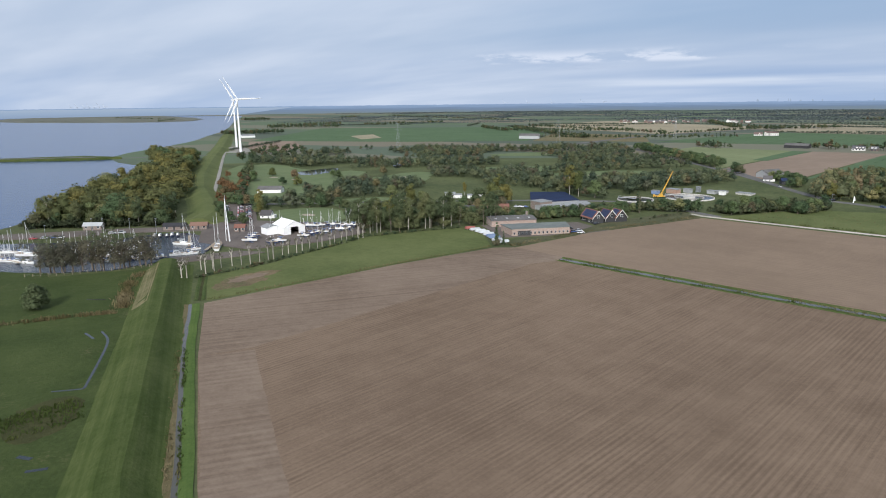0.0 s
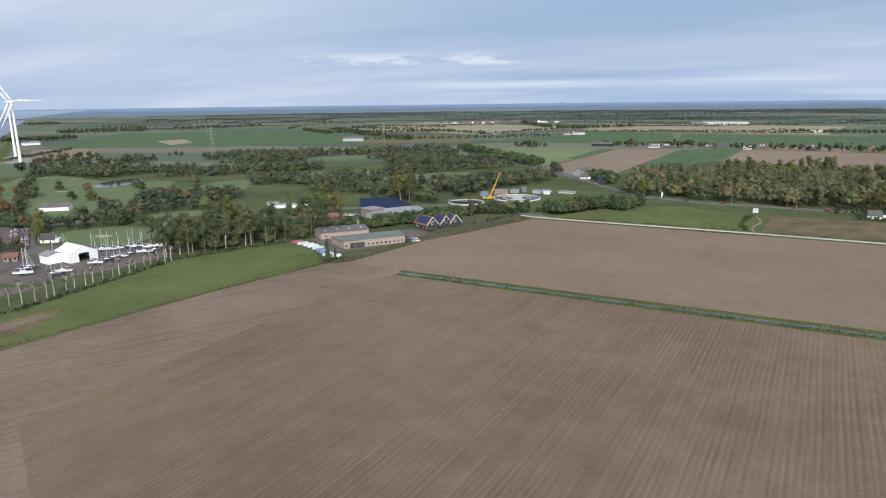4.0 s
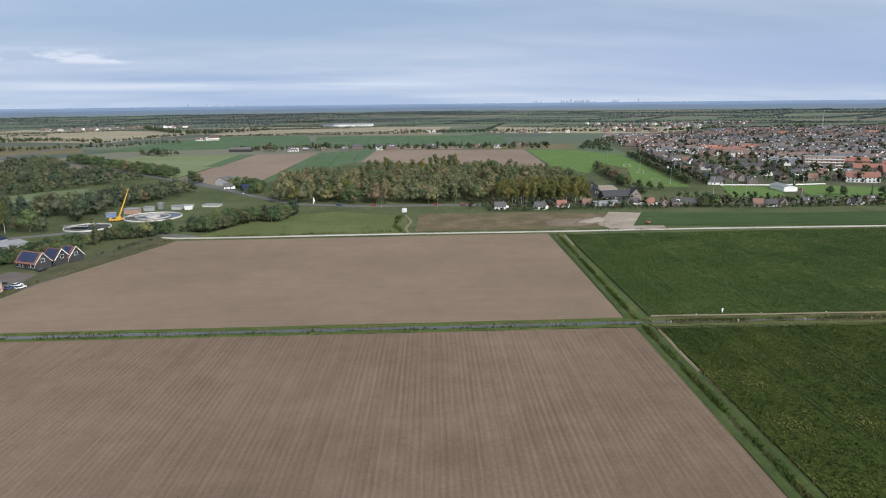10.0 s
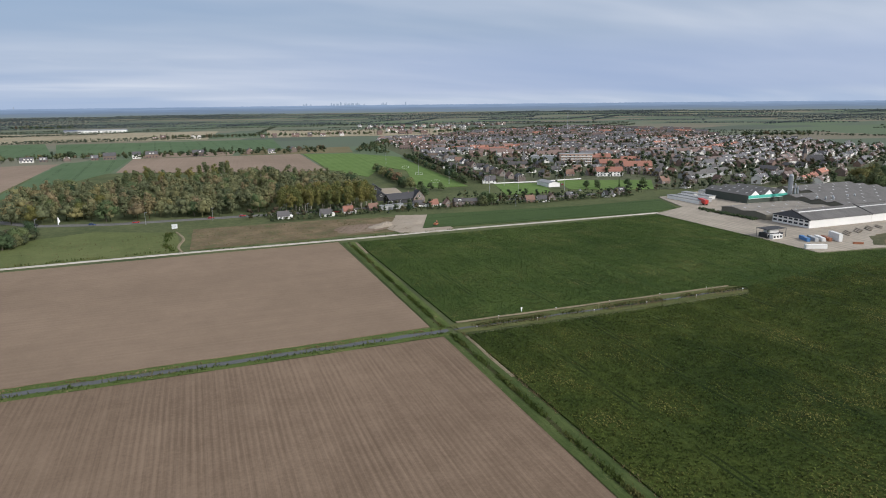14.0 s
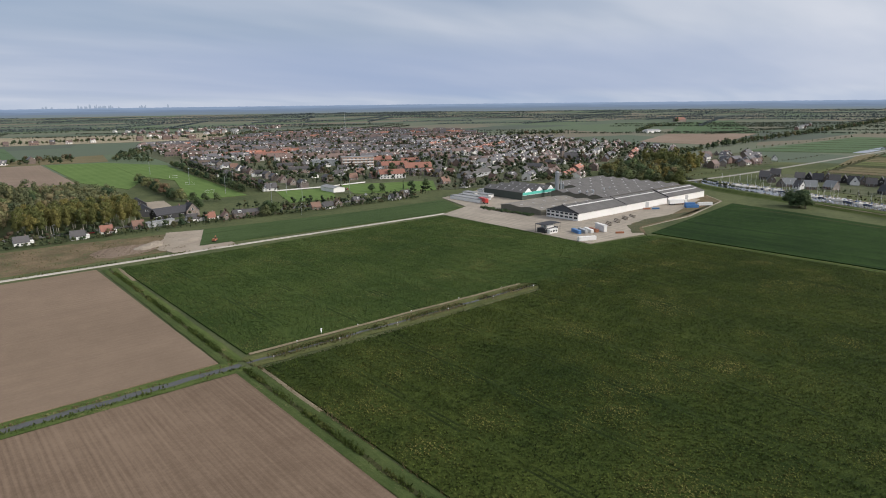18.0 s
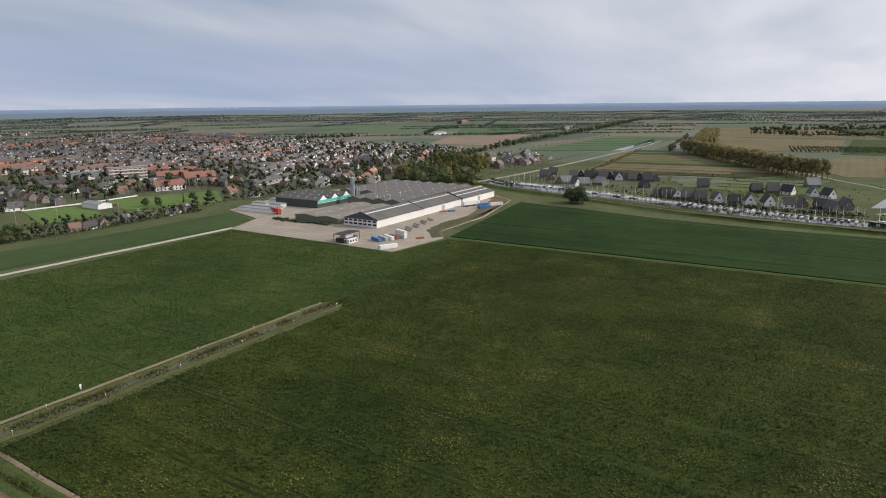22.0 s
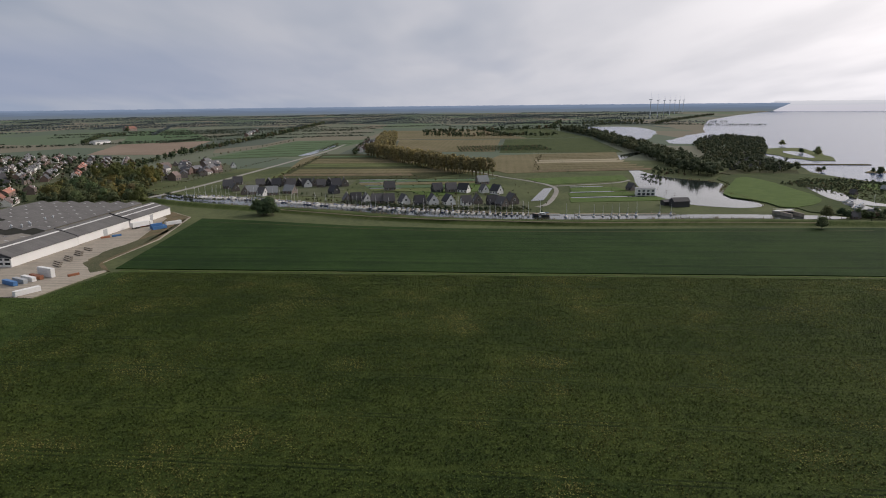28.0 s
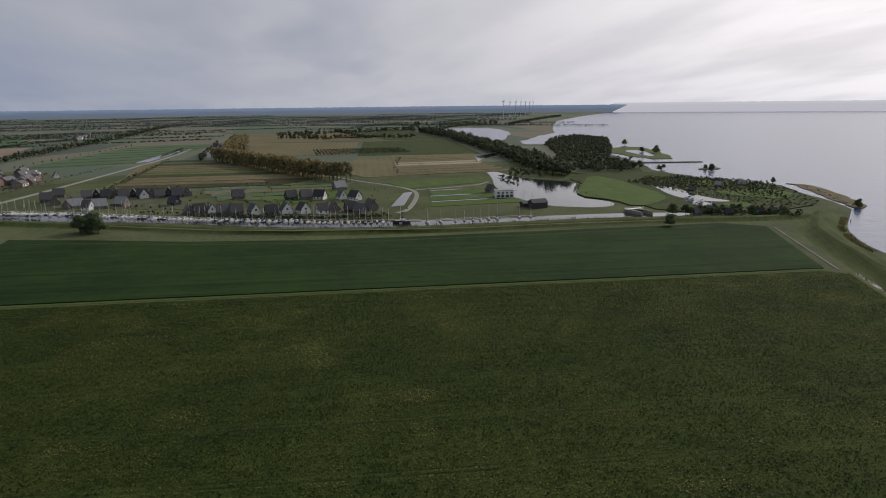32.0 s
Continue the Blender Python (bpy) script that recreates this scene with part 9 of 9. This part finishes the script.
board = thing("board_fence", "low white board fence round the football pitch", "fence")
BOARDS = [(x, y) for x, y, _ in along([(298, 580), (342, 569), (392, 566)], 4.0, 0, 9)]
for (x0, y0), (x1, y1) in zip(BOARDS, BOARDS[1:]):
    part("fence_board", Geo().hull([(x0, y0, 0.35), (x1, y1, 0.35), (x1, y1 + 0.08, 0.35), (x0, y0 + 0.08, 0.35)], [(x0, y0, 1.25), (x1, y1, 1.25), (x1, y1 + 0.08, 1.25), (x0, y0 + 0.08, 1.25)]), M_WHITE, board)
for x, y in BOARDS:
    part("fence_post", Geo().tube((x, y + 0.12, 0), (x, y + 0.12, 1.3), 0.06, 0.06, 5), M_STEEL, board)

# tent shed of the boatyard
tent = thing("tent_shed", "large white tent shed with open front", "shed", at=pose(-304, 248, 0.3, 0, 0, -12) @ Matrix.Scale(0.85, 4))
part("wall", Geo().box(-9, 9, -8, -7.8, 0, 5).box(-9, 9, 7.8, 8, 0, 5).box(-9, -8.8, -8, 8, 0, 5).box(8.8, 9, -8, -3, 0, 5).box(8.8, 9, 3, 8, 0, 5), M_TENT, tent)
part("roof", roof_slabs(18, 16, 5, 9, 0.3, 0.12), M_TENT, tent)
part("front_gable", Geo().hull([(8.8, -8, 5), (8.8, 8, 5), (8.8, 0, 8.9)], [(9.0, -8, 5), (9.0, 8, 5), (9.0, 0, 8.9)]), M_TENT, tent)
part("rear_gable", Geo().hull([(-8.8, -8, 5), (-8.8, 8, 5), (-8.8, 0, 8.9)], [(-9.0, -8, 5), (-9.0, 8, 5), (-9.0, 0, 8.9)]), M_TENT, tent)
annex = hall("tent_annex", 8, 8, 4, 5.4, M_TENT, M_METALROOF, "white lean-to shed with grey roof", pose(-314, 236, 0.3, 0, 0, -12), 1, 0)
for x, y, mat, l in ((-368, 214, M_ROOF_DARK, 13), (-358, 224, M_ROOF_BROWN, 10), (-331, 234, M_ROOF_RED, 6), (-412, 186, M_GREYWALL, 11)):
    t = house("harbour_hut", l, 5, 2.4, 4, M_BRICK, mat, "small brick harbour hut with tiled roof", "hut", chimney=False, panes=3)
    t.matrix_basis = pose(x, y, 0.3, 0, 0, 40)
lift = thing("mast_crane", "tall white lattice mast crane on the quay", "crane", at=pose(-311, 211, 0.3))
part("tower", Geo().tube((-1.5, 0, 0), (0, 0, 24), 0.22, 0.16, 5).tube((1.5, 0, 0), (0, 0, 24), 0.22, 0.16, 5).tube((0, 1.5, 0), (0, 0, 24), 0.22, 0.16, 5), M_TOWER, lift)
part("brace", Geo().tube((-1.1, 0, 6), (0.9, 0, 9), 0.1, 0.1, 4).tube((1.0, 0, 9), (-0.7, 0, 12), 0.1, 0.1, 4).tube((-0.7, 0, 12), (0.5, 0, 15), 0.1, 0.1, 4), M_TOWER, lift)
part("jib", Geo().tube((0, 0, 24), (3.5, -2, 26), 0.15, 0.1, 5), M_TOWER, lift)
part("hook_block", Geo().tube((3.5, -2, 26), (3.5, -2, 18), 0.04, 0.04, 4).box(3.3, 3.7, -2.2, -1.8, 17.5, 18), M_STEEL, lift)

# ---- cars, poles, turbines, pylons ----
def car(mat, label):
    t = thing("car", label, "car")
    body = part("body", Geo().hull([(-2.1, -0.88, 0.3), (2.1, -0.88, 0.3), (2.1, 0.88, 0.3), (-2.1, 0.88, 0.3)], [(-2.05, -0.84, 0.85), (2.0, -0.82, 0.8), (2.0, 0.82, 0.8), (-2.05, 0.84, 0.85)]), mat, t)
    part("cabin", Geo().hull([(-1.9, -0.8, 0.84), (1.0, -0.8, 0.82), (1.0, 0.8, 0.82), (-1.9, 0.8, 0.84)], [(-1.5, -0.62, 1.42), (0.25, -0.62, 1.42), (0.25, 0.62, 1.42), (-1.5, 0.62, 1.42)]), M_GLASS, t)
    part("roof", Geo().box(-1.5, 0.25, -0.62, 0.62, 1.425, 1.47), mat, t)
    for x in (-1.35, 1.35):
        for y in (-0.9, 0.7):
            part("wheel", Geo().tube((x, y, 0.32), (x, y + 0.2, 0.32), 0.32, 0.32, 10), M_RUBBER, t)
    return t


CARS = kinds_of(*[car(m, w_ + " hatchback car parked on paving") for m, w_ in zip(CAR_PAINT, ("silver", "black", "white", "dark blue", "red"))])
cars = random.Random(6)
spots = [(-408, 150, 45), (-405, 155, 45), (-402, 158, 45), (-399, 161, 45), (-387, 185, 45), (-384, 189, 45), (-172, 349, 50), (-168, 339, 50), (-165, 341, 50), (-164, 345, 50), (-161, 341, 50), (-240, 402, 30), (-237, 403, 30), (-234, 405, 30), (-165, 371, 60), (-30, 538, -40), (-5, 532, -10), (60, 521.5, -12), (-110, 620, -60), (-62, 555, -40), (40, 524, -10), (120, 503, -22), (340, 545, 60), (345, 540, 60), (332, 500, 60)]
spots += [(x + 2.4 * math.sin(a), y, math.degrees(a) + 90) for row in (([(-397, 268), (-421, 286)]), ([(-371, 262), (-411, 291)]), ([(-361, 261), (-405, 294)])) for x, y, a in along(row, 2.8, 0, 1)]
for x, y, a in spots:
    place(CARS[cars.randrange(5)], x, y, a, 0.33, group="parked cars")


def turbine(height, blade, label, paint=None):
    paint = paint or M_TOWER
    t = thing("wind_turbine", label, "wind turbine")
    part("tower", Geo().tube((0, 0, 0), (0, 0, height * 0.5), blade * 0.05, blade * 0.038, 20).tube((0, 0, height * 0.5), (0, 0, height), blade * 0.038, blade * 0.026, 20), paint, t)
    n = part("nacelle", Geo().hull([(-1.8, -3, height - 0.4), (1.8, -3, height - 0.4), (1.8, 7, height - 0.2), (-1.8, 7, height - 0.2)], [(-1.4, -3, height + 3.2), (1.4, -3, height + 3.2), (1.3, 7, height + 2.6), (-1.3, 7, height + 2.6)]), paint, t)
    c = Vector((0, -4.2, height + 1.5))
    part("hub", Geo().tube((0, -3, height + 1.5), (0, -5.6, height + 1.5), 1.7, 0.7, 14), paint, n)
    for k in range(3):
        a = radians(90 + 32 + 120 * k)
        d, s = Vector((math.cos(a), 0, math.sin(a))), Vector((-math.sin(a), 0, math.cos(a)))
        ring = lambda f, wd, th: [c + d * blade * f + s * wd * q + Vector((0, th * p, 0)) for q, p in ((-0.3, 0), (0.1, -1), (0.7, 0), (0.1, 1))]
        g = Geo()
        for (f0, w0, t0), (f1, w1, t1) in zip(((0.02, 1.0, 0.7), (0.2, 3.0, 0.45), (0.6, 1.7, 0.25)), ((0.2, 3.0, 0.45), (0.6, 1.7, 0.25), (1.0, 0.35, 0.06))):
            g.hull(ring(f0, w0, t0), ring(f1, w1, t1))
        part("blade", g, paint, t)
    return t


big = turbine(80, 40, "tall white wind turbine beside the lake dike")
big.matrix_basis = pose(-890, 641, 0, 0, 0, 75)
place(big, -985, 702, 70, label="tall white wind turbine further along the dike")
# white turbine paint greyed and blued, haze put into its colour
hazy = turbine(80, 40, "distant white wind turbine on the lake shore", plain("hazy_tower_white", (0.42, 0.46, 0.52), 0.7))
hazy.matrix_basis = pose(2965, -910, 0, 0, 0, -30)
for k in range(1, 7):
    f = k / 6
    place(hazy, 2965 + 1250 * f, -910 - 640 * f, -30, 0, 0.95, "distant white wind turbine on the lake shore", "distant wind turbines")


for x, y in ((-4531, 1999), (-4517, 2031), (-4501, 2067), (-4489, 2094), (-4476, 2121), (-4463, 2149), (-4450, 2177), (-2642, 4220), (-2496, 4309), (-2343, 4396), (-2155, 4492), (-2013, 4558)):
    place(hazy, x, y, 60, 0, 0.78, "distant white wind turbine on the horizon", "distant wind turbines")


M_PYLON = plain("dull_zinc_lattice", (0.30, 0.32, 0.33), 0.7)


def pylon(x, y, turn, h=42):
    t = thing("power_pylon", "grey lattice power pylon in the fields", "pylon", "pylons", at=pose(x, y, 0, 0, 0, turn))
    for sx in (-1, 1):
        for sy in (-1, 1):
            part("leg", Geo().tube((sx * 3.4, sy * 3.4, 0), (sx * 0.6, sy * 0.6, h * 0.72), 0.10, 0.08, 4).tube((sx * 0.6, sy * 0.6, h * 0.72), (0, 0, h), 0.08, 0.05, 4), M_PYLON, t)
    for z in (8, 15, 21, 26):
        q = 3.4 - 2.8 * z / (h * 0.72)
        part("brace", Geo().tube((-q, -q, z), (q, q, z + 4), 0.06, 0.06, 4).tube((q, -q, z), (-q, q, z + 4), 0.06, 0.06, 4), M_PYLON, t)
    for z, l in ((h * 0.70, 8), (h * 0.82, 6.5), (h * 0.93, 4.5)):
        part("arm", Geo().tube((-l, 0, z), (l, 0, z), 0.1, 0.1, 4).tube((-l, 0, z), (0, 0, z + 2), 0.06, 0.06, 4).tube((l, 0, z), (0, 0, z + 2), 0.06, 0.06, 4), M_PYLON, t)


for p in ((-728, 834, 20), (-560, 1080, 20), (-420, 1290, 20)):
    pylon(*p)


def pole(name, label, x, y, h, r_, mat, head, z=0.2, group=""):
    t = thing(name, label, "pole", group, at=pose(x, y, z))
    part("post", Geo().tube((0, 0, 0), (0, 0, h), r_, r_ * 0.6, 6), mat, t)
    if head:
        part("lamp_head", Geo().box(-0.2, 1.2, -0.25, 0.25, h - 0.05, h + 0.12), M_STEEL, t)


for x, y in ((-396, 152), (-397, 178), (-394, 183), (-365, 200), (-378, 191), (-410, 140)):
    pole("street_lamp", "grey lamp post on the harbour quay", x, y, 9, 0.12, M_STEEL, True, 0.3, "harbour lamps")
for x, y in ((-60, 530), (0, 521), (40, 517), (100, 504), (150, 482), (240, 460)):
    pole("street_lamp", "grey lamp post beside the road", x, y, 8, 0.11, M_STEEL, True, 0.2, "road lamps")
for x, y in ((290, 810), (291, 649), (288, 632), (258, 524), (296, 560), (345, 548), (322, 508), (280, 515), (262, 600), (275, 690)):
    pole("floodlight_mast", "tall thin floodlight mast by the pitch", x, y, 15, 0.16, M_STEEL, True, 0.3, "floodlights")
for x, y in ((291, 757), (274, 687), (257, 618)):
    t = thing("goal", "white football goal on the pitch", "goal", "goals", at=pose(x, y, 0.34, 0, 0, 70))
    part("frame", Geo().tube((0, -3.66, 0), (0, -3.66, 2.44), 0.06, 0.06, 6).tube((0, 3.66, 0), (0, 3.66, 2.44), 0.06, 0.06, 6).tube((0, -3.66, 2.44), (0, 3.66, 2.44), 0.06, 0.06, 6), M_TOWER, t)
    part("net_stay", Geo().tube((0, -3.66, 2.44), (1.6, -3.66, 0), 0.05, 0.05, 4).tube((0, 3.66, 2.44), (1.6, 3.66, 0), 0.05, 0.05, 4).tube((1.6, -3.66, 0.05), (1.6, 3.66, 0.05), 0.05, 0.05, 4), M_TOWER, t)
M_SIGN = plain("weathered_sign_panel", (0.52, 0.54, 0.54), 0.6)
sign = thing("billboard", "pale billboard on posts beside the track", "billboard", at=pose(14, 494, 0.2, 0, 0, 12) @ Matrix.Scale(0.66, 4))
part("board", Geo().box(-2.6, 2.6, -0.12, 0.12, 1.2, 5.4), M_SIGN, sign)
for k in range(4):
    part("strip", Geo().box(-2.2, 2.2 - 0.5 * k, -0.15, -0.125, 4.6 - 0.8 * k, 4.9 - 0.8 * k), M_STEEL, sign)
for x in (-2.2, 0, 2.2):
    part("post", Geo().box(x - 0.12, x + 0.12, 0.12, 0.36, 0, 5.4), M_FENCE, sign)
art = thing("sculpture", "white abstract sculpture on the roundabout", "sculpture", at=pose(-49, 552, 0.2) @ Matrix.Scale(0.6, 4))
part("stem", Geo().tube((0, 0, 0), (0.3, 0, 8), 0.5, 0.3, 8), M_TOWER, art)
part("wing", Geo().hull([(0.1, -0.2, 1.6), (2.2, -0.2, 3.2), (2.2, 0.2, 3.2), (0.1, 0.2, 1.6)], [(0.2, -0.1, 7.2), (1.0, -0.1, 7.6), (1.0, 0.1, 7.6), (0.2, 0.1, 7.2)]), M_TOWER, art)
dig = thing("excavator", "yellow-brown excavator on the sand", "excavator", at=pose(156, 424, 0.32, 0, 0, 40) @ Matrix.Scale(0.75, 4))
part("tracks", Geo().box(-1.8, 1.8, -1.4, -0.8, 0, 0.8).box(-1.8, 1.8, 0.8, 1.4, 0, 0.8), M_RUBBER, dig)
part("house", Geo().box(-1.7, 1.2, -1.2, 1.2, 0.8, 2.2), M_ORANGE, dig)
part("cab", Geo().box(0, 1.2, -1.2, -0.1, 2.2, 3.0), M_GLASS, dig)
part("boom", Geo().tube((1.0, 0.4, 1.6), (3.6, 0.4, 3.9), 0.28, 0.2, 6).tube((3.6, 0.4, 3.9), (5.2, 0.4, 1.4), 0.2, 0.15, 6).box(4.8, 5.7, -0.1, 0.9, 0.4, 1.4), M_ORANGE, dig)
for k, (x, y, r_, h_) in enumerate(((128, 441, 6, 1.6), (133, 446, 4.5, 1.3), (122, 438, 5, 1.0), (150, 440, 7, 0.9))):
    g = Geo()
    rr = random.Random(k)
    n = 16
    rings = [[(x + r_ * f * math.cos(6.283 * i / n) * rr.uniform(0.85, 1.15), y + r_ * f * math.sin(6.283 * i / n) * rr.uniform(0.85, 1.15), 0.2 + h_ * (1 - f ** 1.4) * rr.uniform(0.8, 1.2)) for i in range(n)] for f in (1.0, 0.7, 0.4, 0.12)]
    for a, b in zip(rings, rings[1:]):
        g.hull(a, b, caps=False)
    g.quad(*rings[-1])
    tagged(part("sand_mound", g, M_SAND), "pale heap of sand on waste ground", "heap", "sand heaps")
post = thing("marker_post", "white marker post beside the beet ditch", "post", at=pose(104, 258, 0.3))
part("stake", Geo().box(-0.12, 0.12, -0.12, 0.12, 0, 1.8), M_TOWER, post)
part("cap", Geo().box(-0.3, 0.3, -0.06, 0.06, 0.9, 1.7), M_TOWER, post)
for k in range(11):
    f = (k + 0.6) / 11
    side = 3.6 if k % 2 else -3.4
    stake = thing("edge_stake", "short pale stake at the ditch edge", "stake", "ditch stakes", at=pose(74 + 125 * f + 0.12 * side, 254.2 - 15.6 * f + side, 0.3))
    part("stake", Geo().box(-0.06, 0.06, -0.06, 0.06, 0, 1.1), M_FENCE, stake)
    part("cap", Geo().box(-0.1, 0.1, -0.1, 0.1, 1.1, 1.35), M_TOWER, stake)

# ---- crop plants and reeds ----
def beet_plants(name, poly, per_metre, seed, turn=7.8, row=1.0, mat=None):
    """Sugar beet foliage in rows: bent leaf blades, joined into one mesh; wheel tracks are left open."""
    rng = np.random.default_rng(seed)
    c, s = math.cos(radians(turn)), math.sin(radians(turn))
    p = np.array(poly)
    r = np.stack([p[:, 0] * c - p[:, 1] * s, p[:, 0] * s + p[:, 1] * c], 1)
    lo, hi = r.min(0), r.max(0)
    n = int((hi[0] - lo[0]) * (hi[1] - lo[1]) * per_metre)
    u = np.round(rng.uniform(lo[0], hi[0], n) / row) * row + rng.normal(0, 0.16, n)
    v = rng.uniform(lo[1], hi[1], n)
    x, y = u * c + v * s, -u * s + v * c
    keep = np.zeros(n, bool)
    for i in range(len(p)):
        (x0, y0), (x1, y1) = p[i - 1], p[i]
        if y0 != y1:
            keep ^= ((y0 > y) != (y1 > y)) & (x < (x1 - x0) * (y - y0) / (y1 - y0) + x0)
    track = np.abs(np.abs((u / 24.0) % 1.0 - 0.5) * 24.0 - 0.9)
    keep &= track > 0.45
    x, y = x[keep], y[keep]
    n = len(x)
    a = rng.uniform(0, 6.283, n)
    reach, wide = rng.uniform(0.30, 0.54, n), rng.uniform(0.13, 0.26, n)
    dx, dy = np.cos(a), np.sin(a)
    z0, z1 = 0.42, 0.42 + rng.uniform(0.22, 0.5, n)
    mid, tip = reach * 0.6, reach * 1.25
    q = np.stack([np.stack([x, y, np.full(n, z0)], 1), np.stack([x + dx * mid - dy * wide, y + dy * mid + dx * wide, z1], 1), np.stack([x + dx * tip, y + dy * tip, z1 - 0.12], 1), np.stack([x + dx * mid + dy * wide, y + dy * mid - dx * wide, z1], 1)], 1).reshape(-1, 3)
    return tagged(part(name, quads_mesh(name, q, mat or M_BEET_LEAF)), "dense beet foliage, dark green with yellow patches", "crop", "", "stuff")


beet_plants("beet_plants", BEET_S, 2.9, 1)
beet_plants("beet_plants_north", BEET_N, 1.8, 2, mat=M_BEET_LEAF_NORTH)


def reed_fringe(name, lines, label, mat, seed, low=0.6, high=1.3):
    """Blades standing along ditch edges. lines: points, offset, spread, blades a metre."""
    rng = np.random.default_rng(seed)
    out = []
    for points, off, spread, rate in lines:
        for (x0, y0), (x1, y1) in zip(points, points[1:]):
            d = math.hypot(x1 - x0, y1 - y0)
            n = rng.poisson(d * rate)
            if not n:
                continue
            f, o = rng.uniform(0, 1, n), off + rng.normal(0, spread, n)
            dense = np.sin(f * d * 0.13 + x0) + np.sin(f * d * 0.37 + y0) + rng.normal(0, 0.7, n) > -0.5
            f, o = f[dense], o[dense]
            n = len(f)
            px, py = x0 + (x1 - x0) * f - (y1 - y0) / d * o, y0 + (y1 - y0) * f + (x1 - x0) / d * o
            a, h = rng.uniform(0, 6.283, n), rng.uniform(low, high, n)
            lx, ly = rng.normal(0, 0.3, n), rng.normal(0, 0.3, n)
            w_ = rng.uniform(0.08, 0.24, n)
            c, s = np.cos(a) * w_, np.sin(a) * w_
            z = np.full(n, 0.1)
            out.append(np.stack([np.stack([px - c, py - s, z], 1), np.stack([px + c, py + s, z], 1), np.stack([px + c * 0.6 + lx, py + s * 0.6 + ly, z + h], 1), np.stack([px - c * 0.6 + lx, py - s * 0.6 + ly, z + h], 1)], 1).reshape(-1, 3))
    return tagged(part(name, quads_mesh(name, np.concatenate(out), mat)), label, "reeds", "", "stuff")


reed_fringe("ditch_reeds", [([(-140, 278), (72, 254.4)], 1.9, 0.35, 4), ([(74, 254.2), (199, 238.6)], 1.6, 0.8, 13), ([(74, 254.2), (199, 238.6)], -2.0, 0.7, 9), ([(70.8, 250.5), (58.4, 156), (34.8, -18)], 4.0, 0.4, 5), ([(-183, 105), (29, -32)], -1.9, 0.5, 7), ([(44, -33), (276, -147)], 0, 0.9, 6)], "dry straw-coloured reeds along the ditches", M_REED_BLADE, 5, 0.3, 0.7)
reed_fringe("ditch_grass", [([(92.3, 405), (71.3, 257)], 0.2, 0.5, 24), ([(70.8, 250.5), (58.4, 156), (34.8, -18)], 0.2, 0.5, 26), ([(74, 254.2), (199, 238.6)], 0.8, 0.6, 8), ([(-140, 278), (72, 254.4)], -2.4, 0.9, 8), ([(-183, 105), (29, -32)], 0.7, 0.35, 5)], "dark green tufts filling the ditches", M_GRASS_BLADE, 7, 0.3, 0.75)
reed_fringe("meadow_reeds", [([(-255, 79), (-249.5, 87), (-243, 99.5), (-234, 111.5)], 0, 0.8, 16), ([(-238, 114), (-273, 136), (-284, 148)], 0.5, 1.6, 26), ([(-240, 117), (-270, 137)], 3.0, 1.0, 12)], "brown reed strips in the wet meadow", M_REED_BLADE, 9, 0.7, 1.6)
reed_fringe("edge_weeds", [([(-175, 290), (-160, 346), (-122, 431)], 1.5, 1.6, 12), ([(-222, 139), (-201, 224), (-184, 283)], 0.5, 0.6, 5)], "rough weeds along the field edge", M_REED_BLADE, 14, 0.3, 0.9)
reed_fringe("waste_weeds", [([(20, 436 + 7 * k_), (146, 424 + 7 * k_)], 0, 2.2, 1.6) for k_ in range(7)] + [([(-100, 440 + 8 * k_), (4, 430 + 8 * k_)], 0, 2.5, 0.8) for k_ in range(7)], "tufts of weeds over the waste ground", M_REED_BLADE, 12, 0.3, 0.8)
reed_fringe("track_hedge", [([(6, 430), (4, 450), (10, 484)], 0, 1.2, 14), ([(-100, 434), (0, 427)], 4, 0.8, 4), ([(20, 420), (160, 403)], 4, 0.8, 4)], "dark weeds along the track", M_GRASS_BLADE, 13, 0.5, 1.3)
reed_fringe("sedge_tufts", [([(-174, 58), (-160, 56)], k_, 0.9, 16) for k_ in (-7, -4, -1, 2, 5, 8)], "dark sedge tufts", M_GRASS_BLADE, 10, 0.4, 0.9)
reed_fringe("shore_reeds", [([(300, -185), (328, -200), (363, -225), (392, -258)], 1, 1.2, 9), ([(437, -124), (442, -69), (444, 0), (452, 60), (470, 112), (508, 180), (536, 262)], 1.5, 0.8, 3), ([(488, -143), (500, -148), (570, -147), (627, -181), (660, -152)], -1, 1.2, 3)], "dark reed fringe along the shores", M_REED_BLADE, 6, 0.8, 1.8)
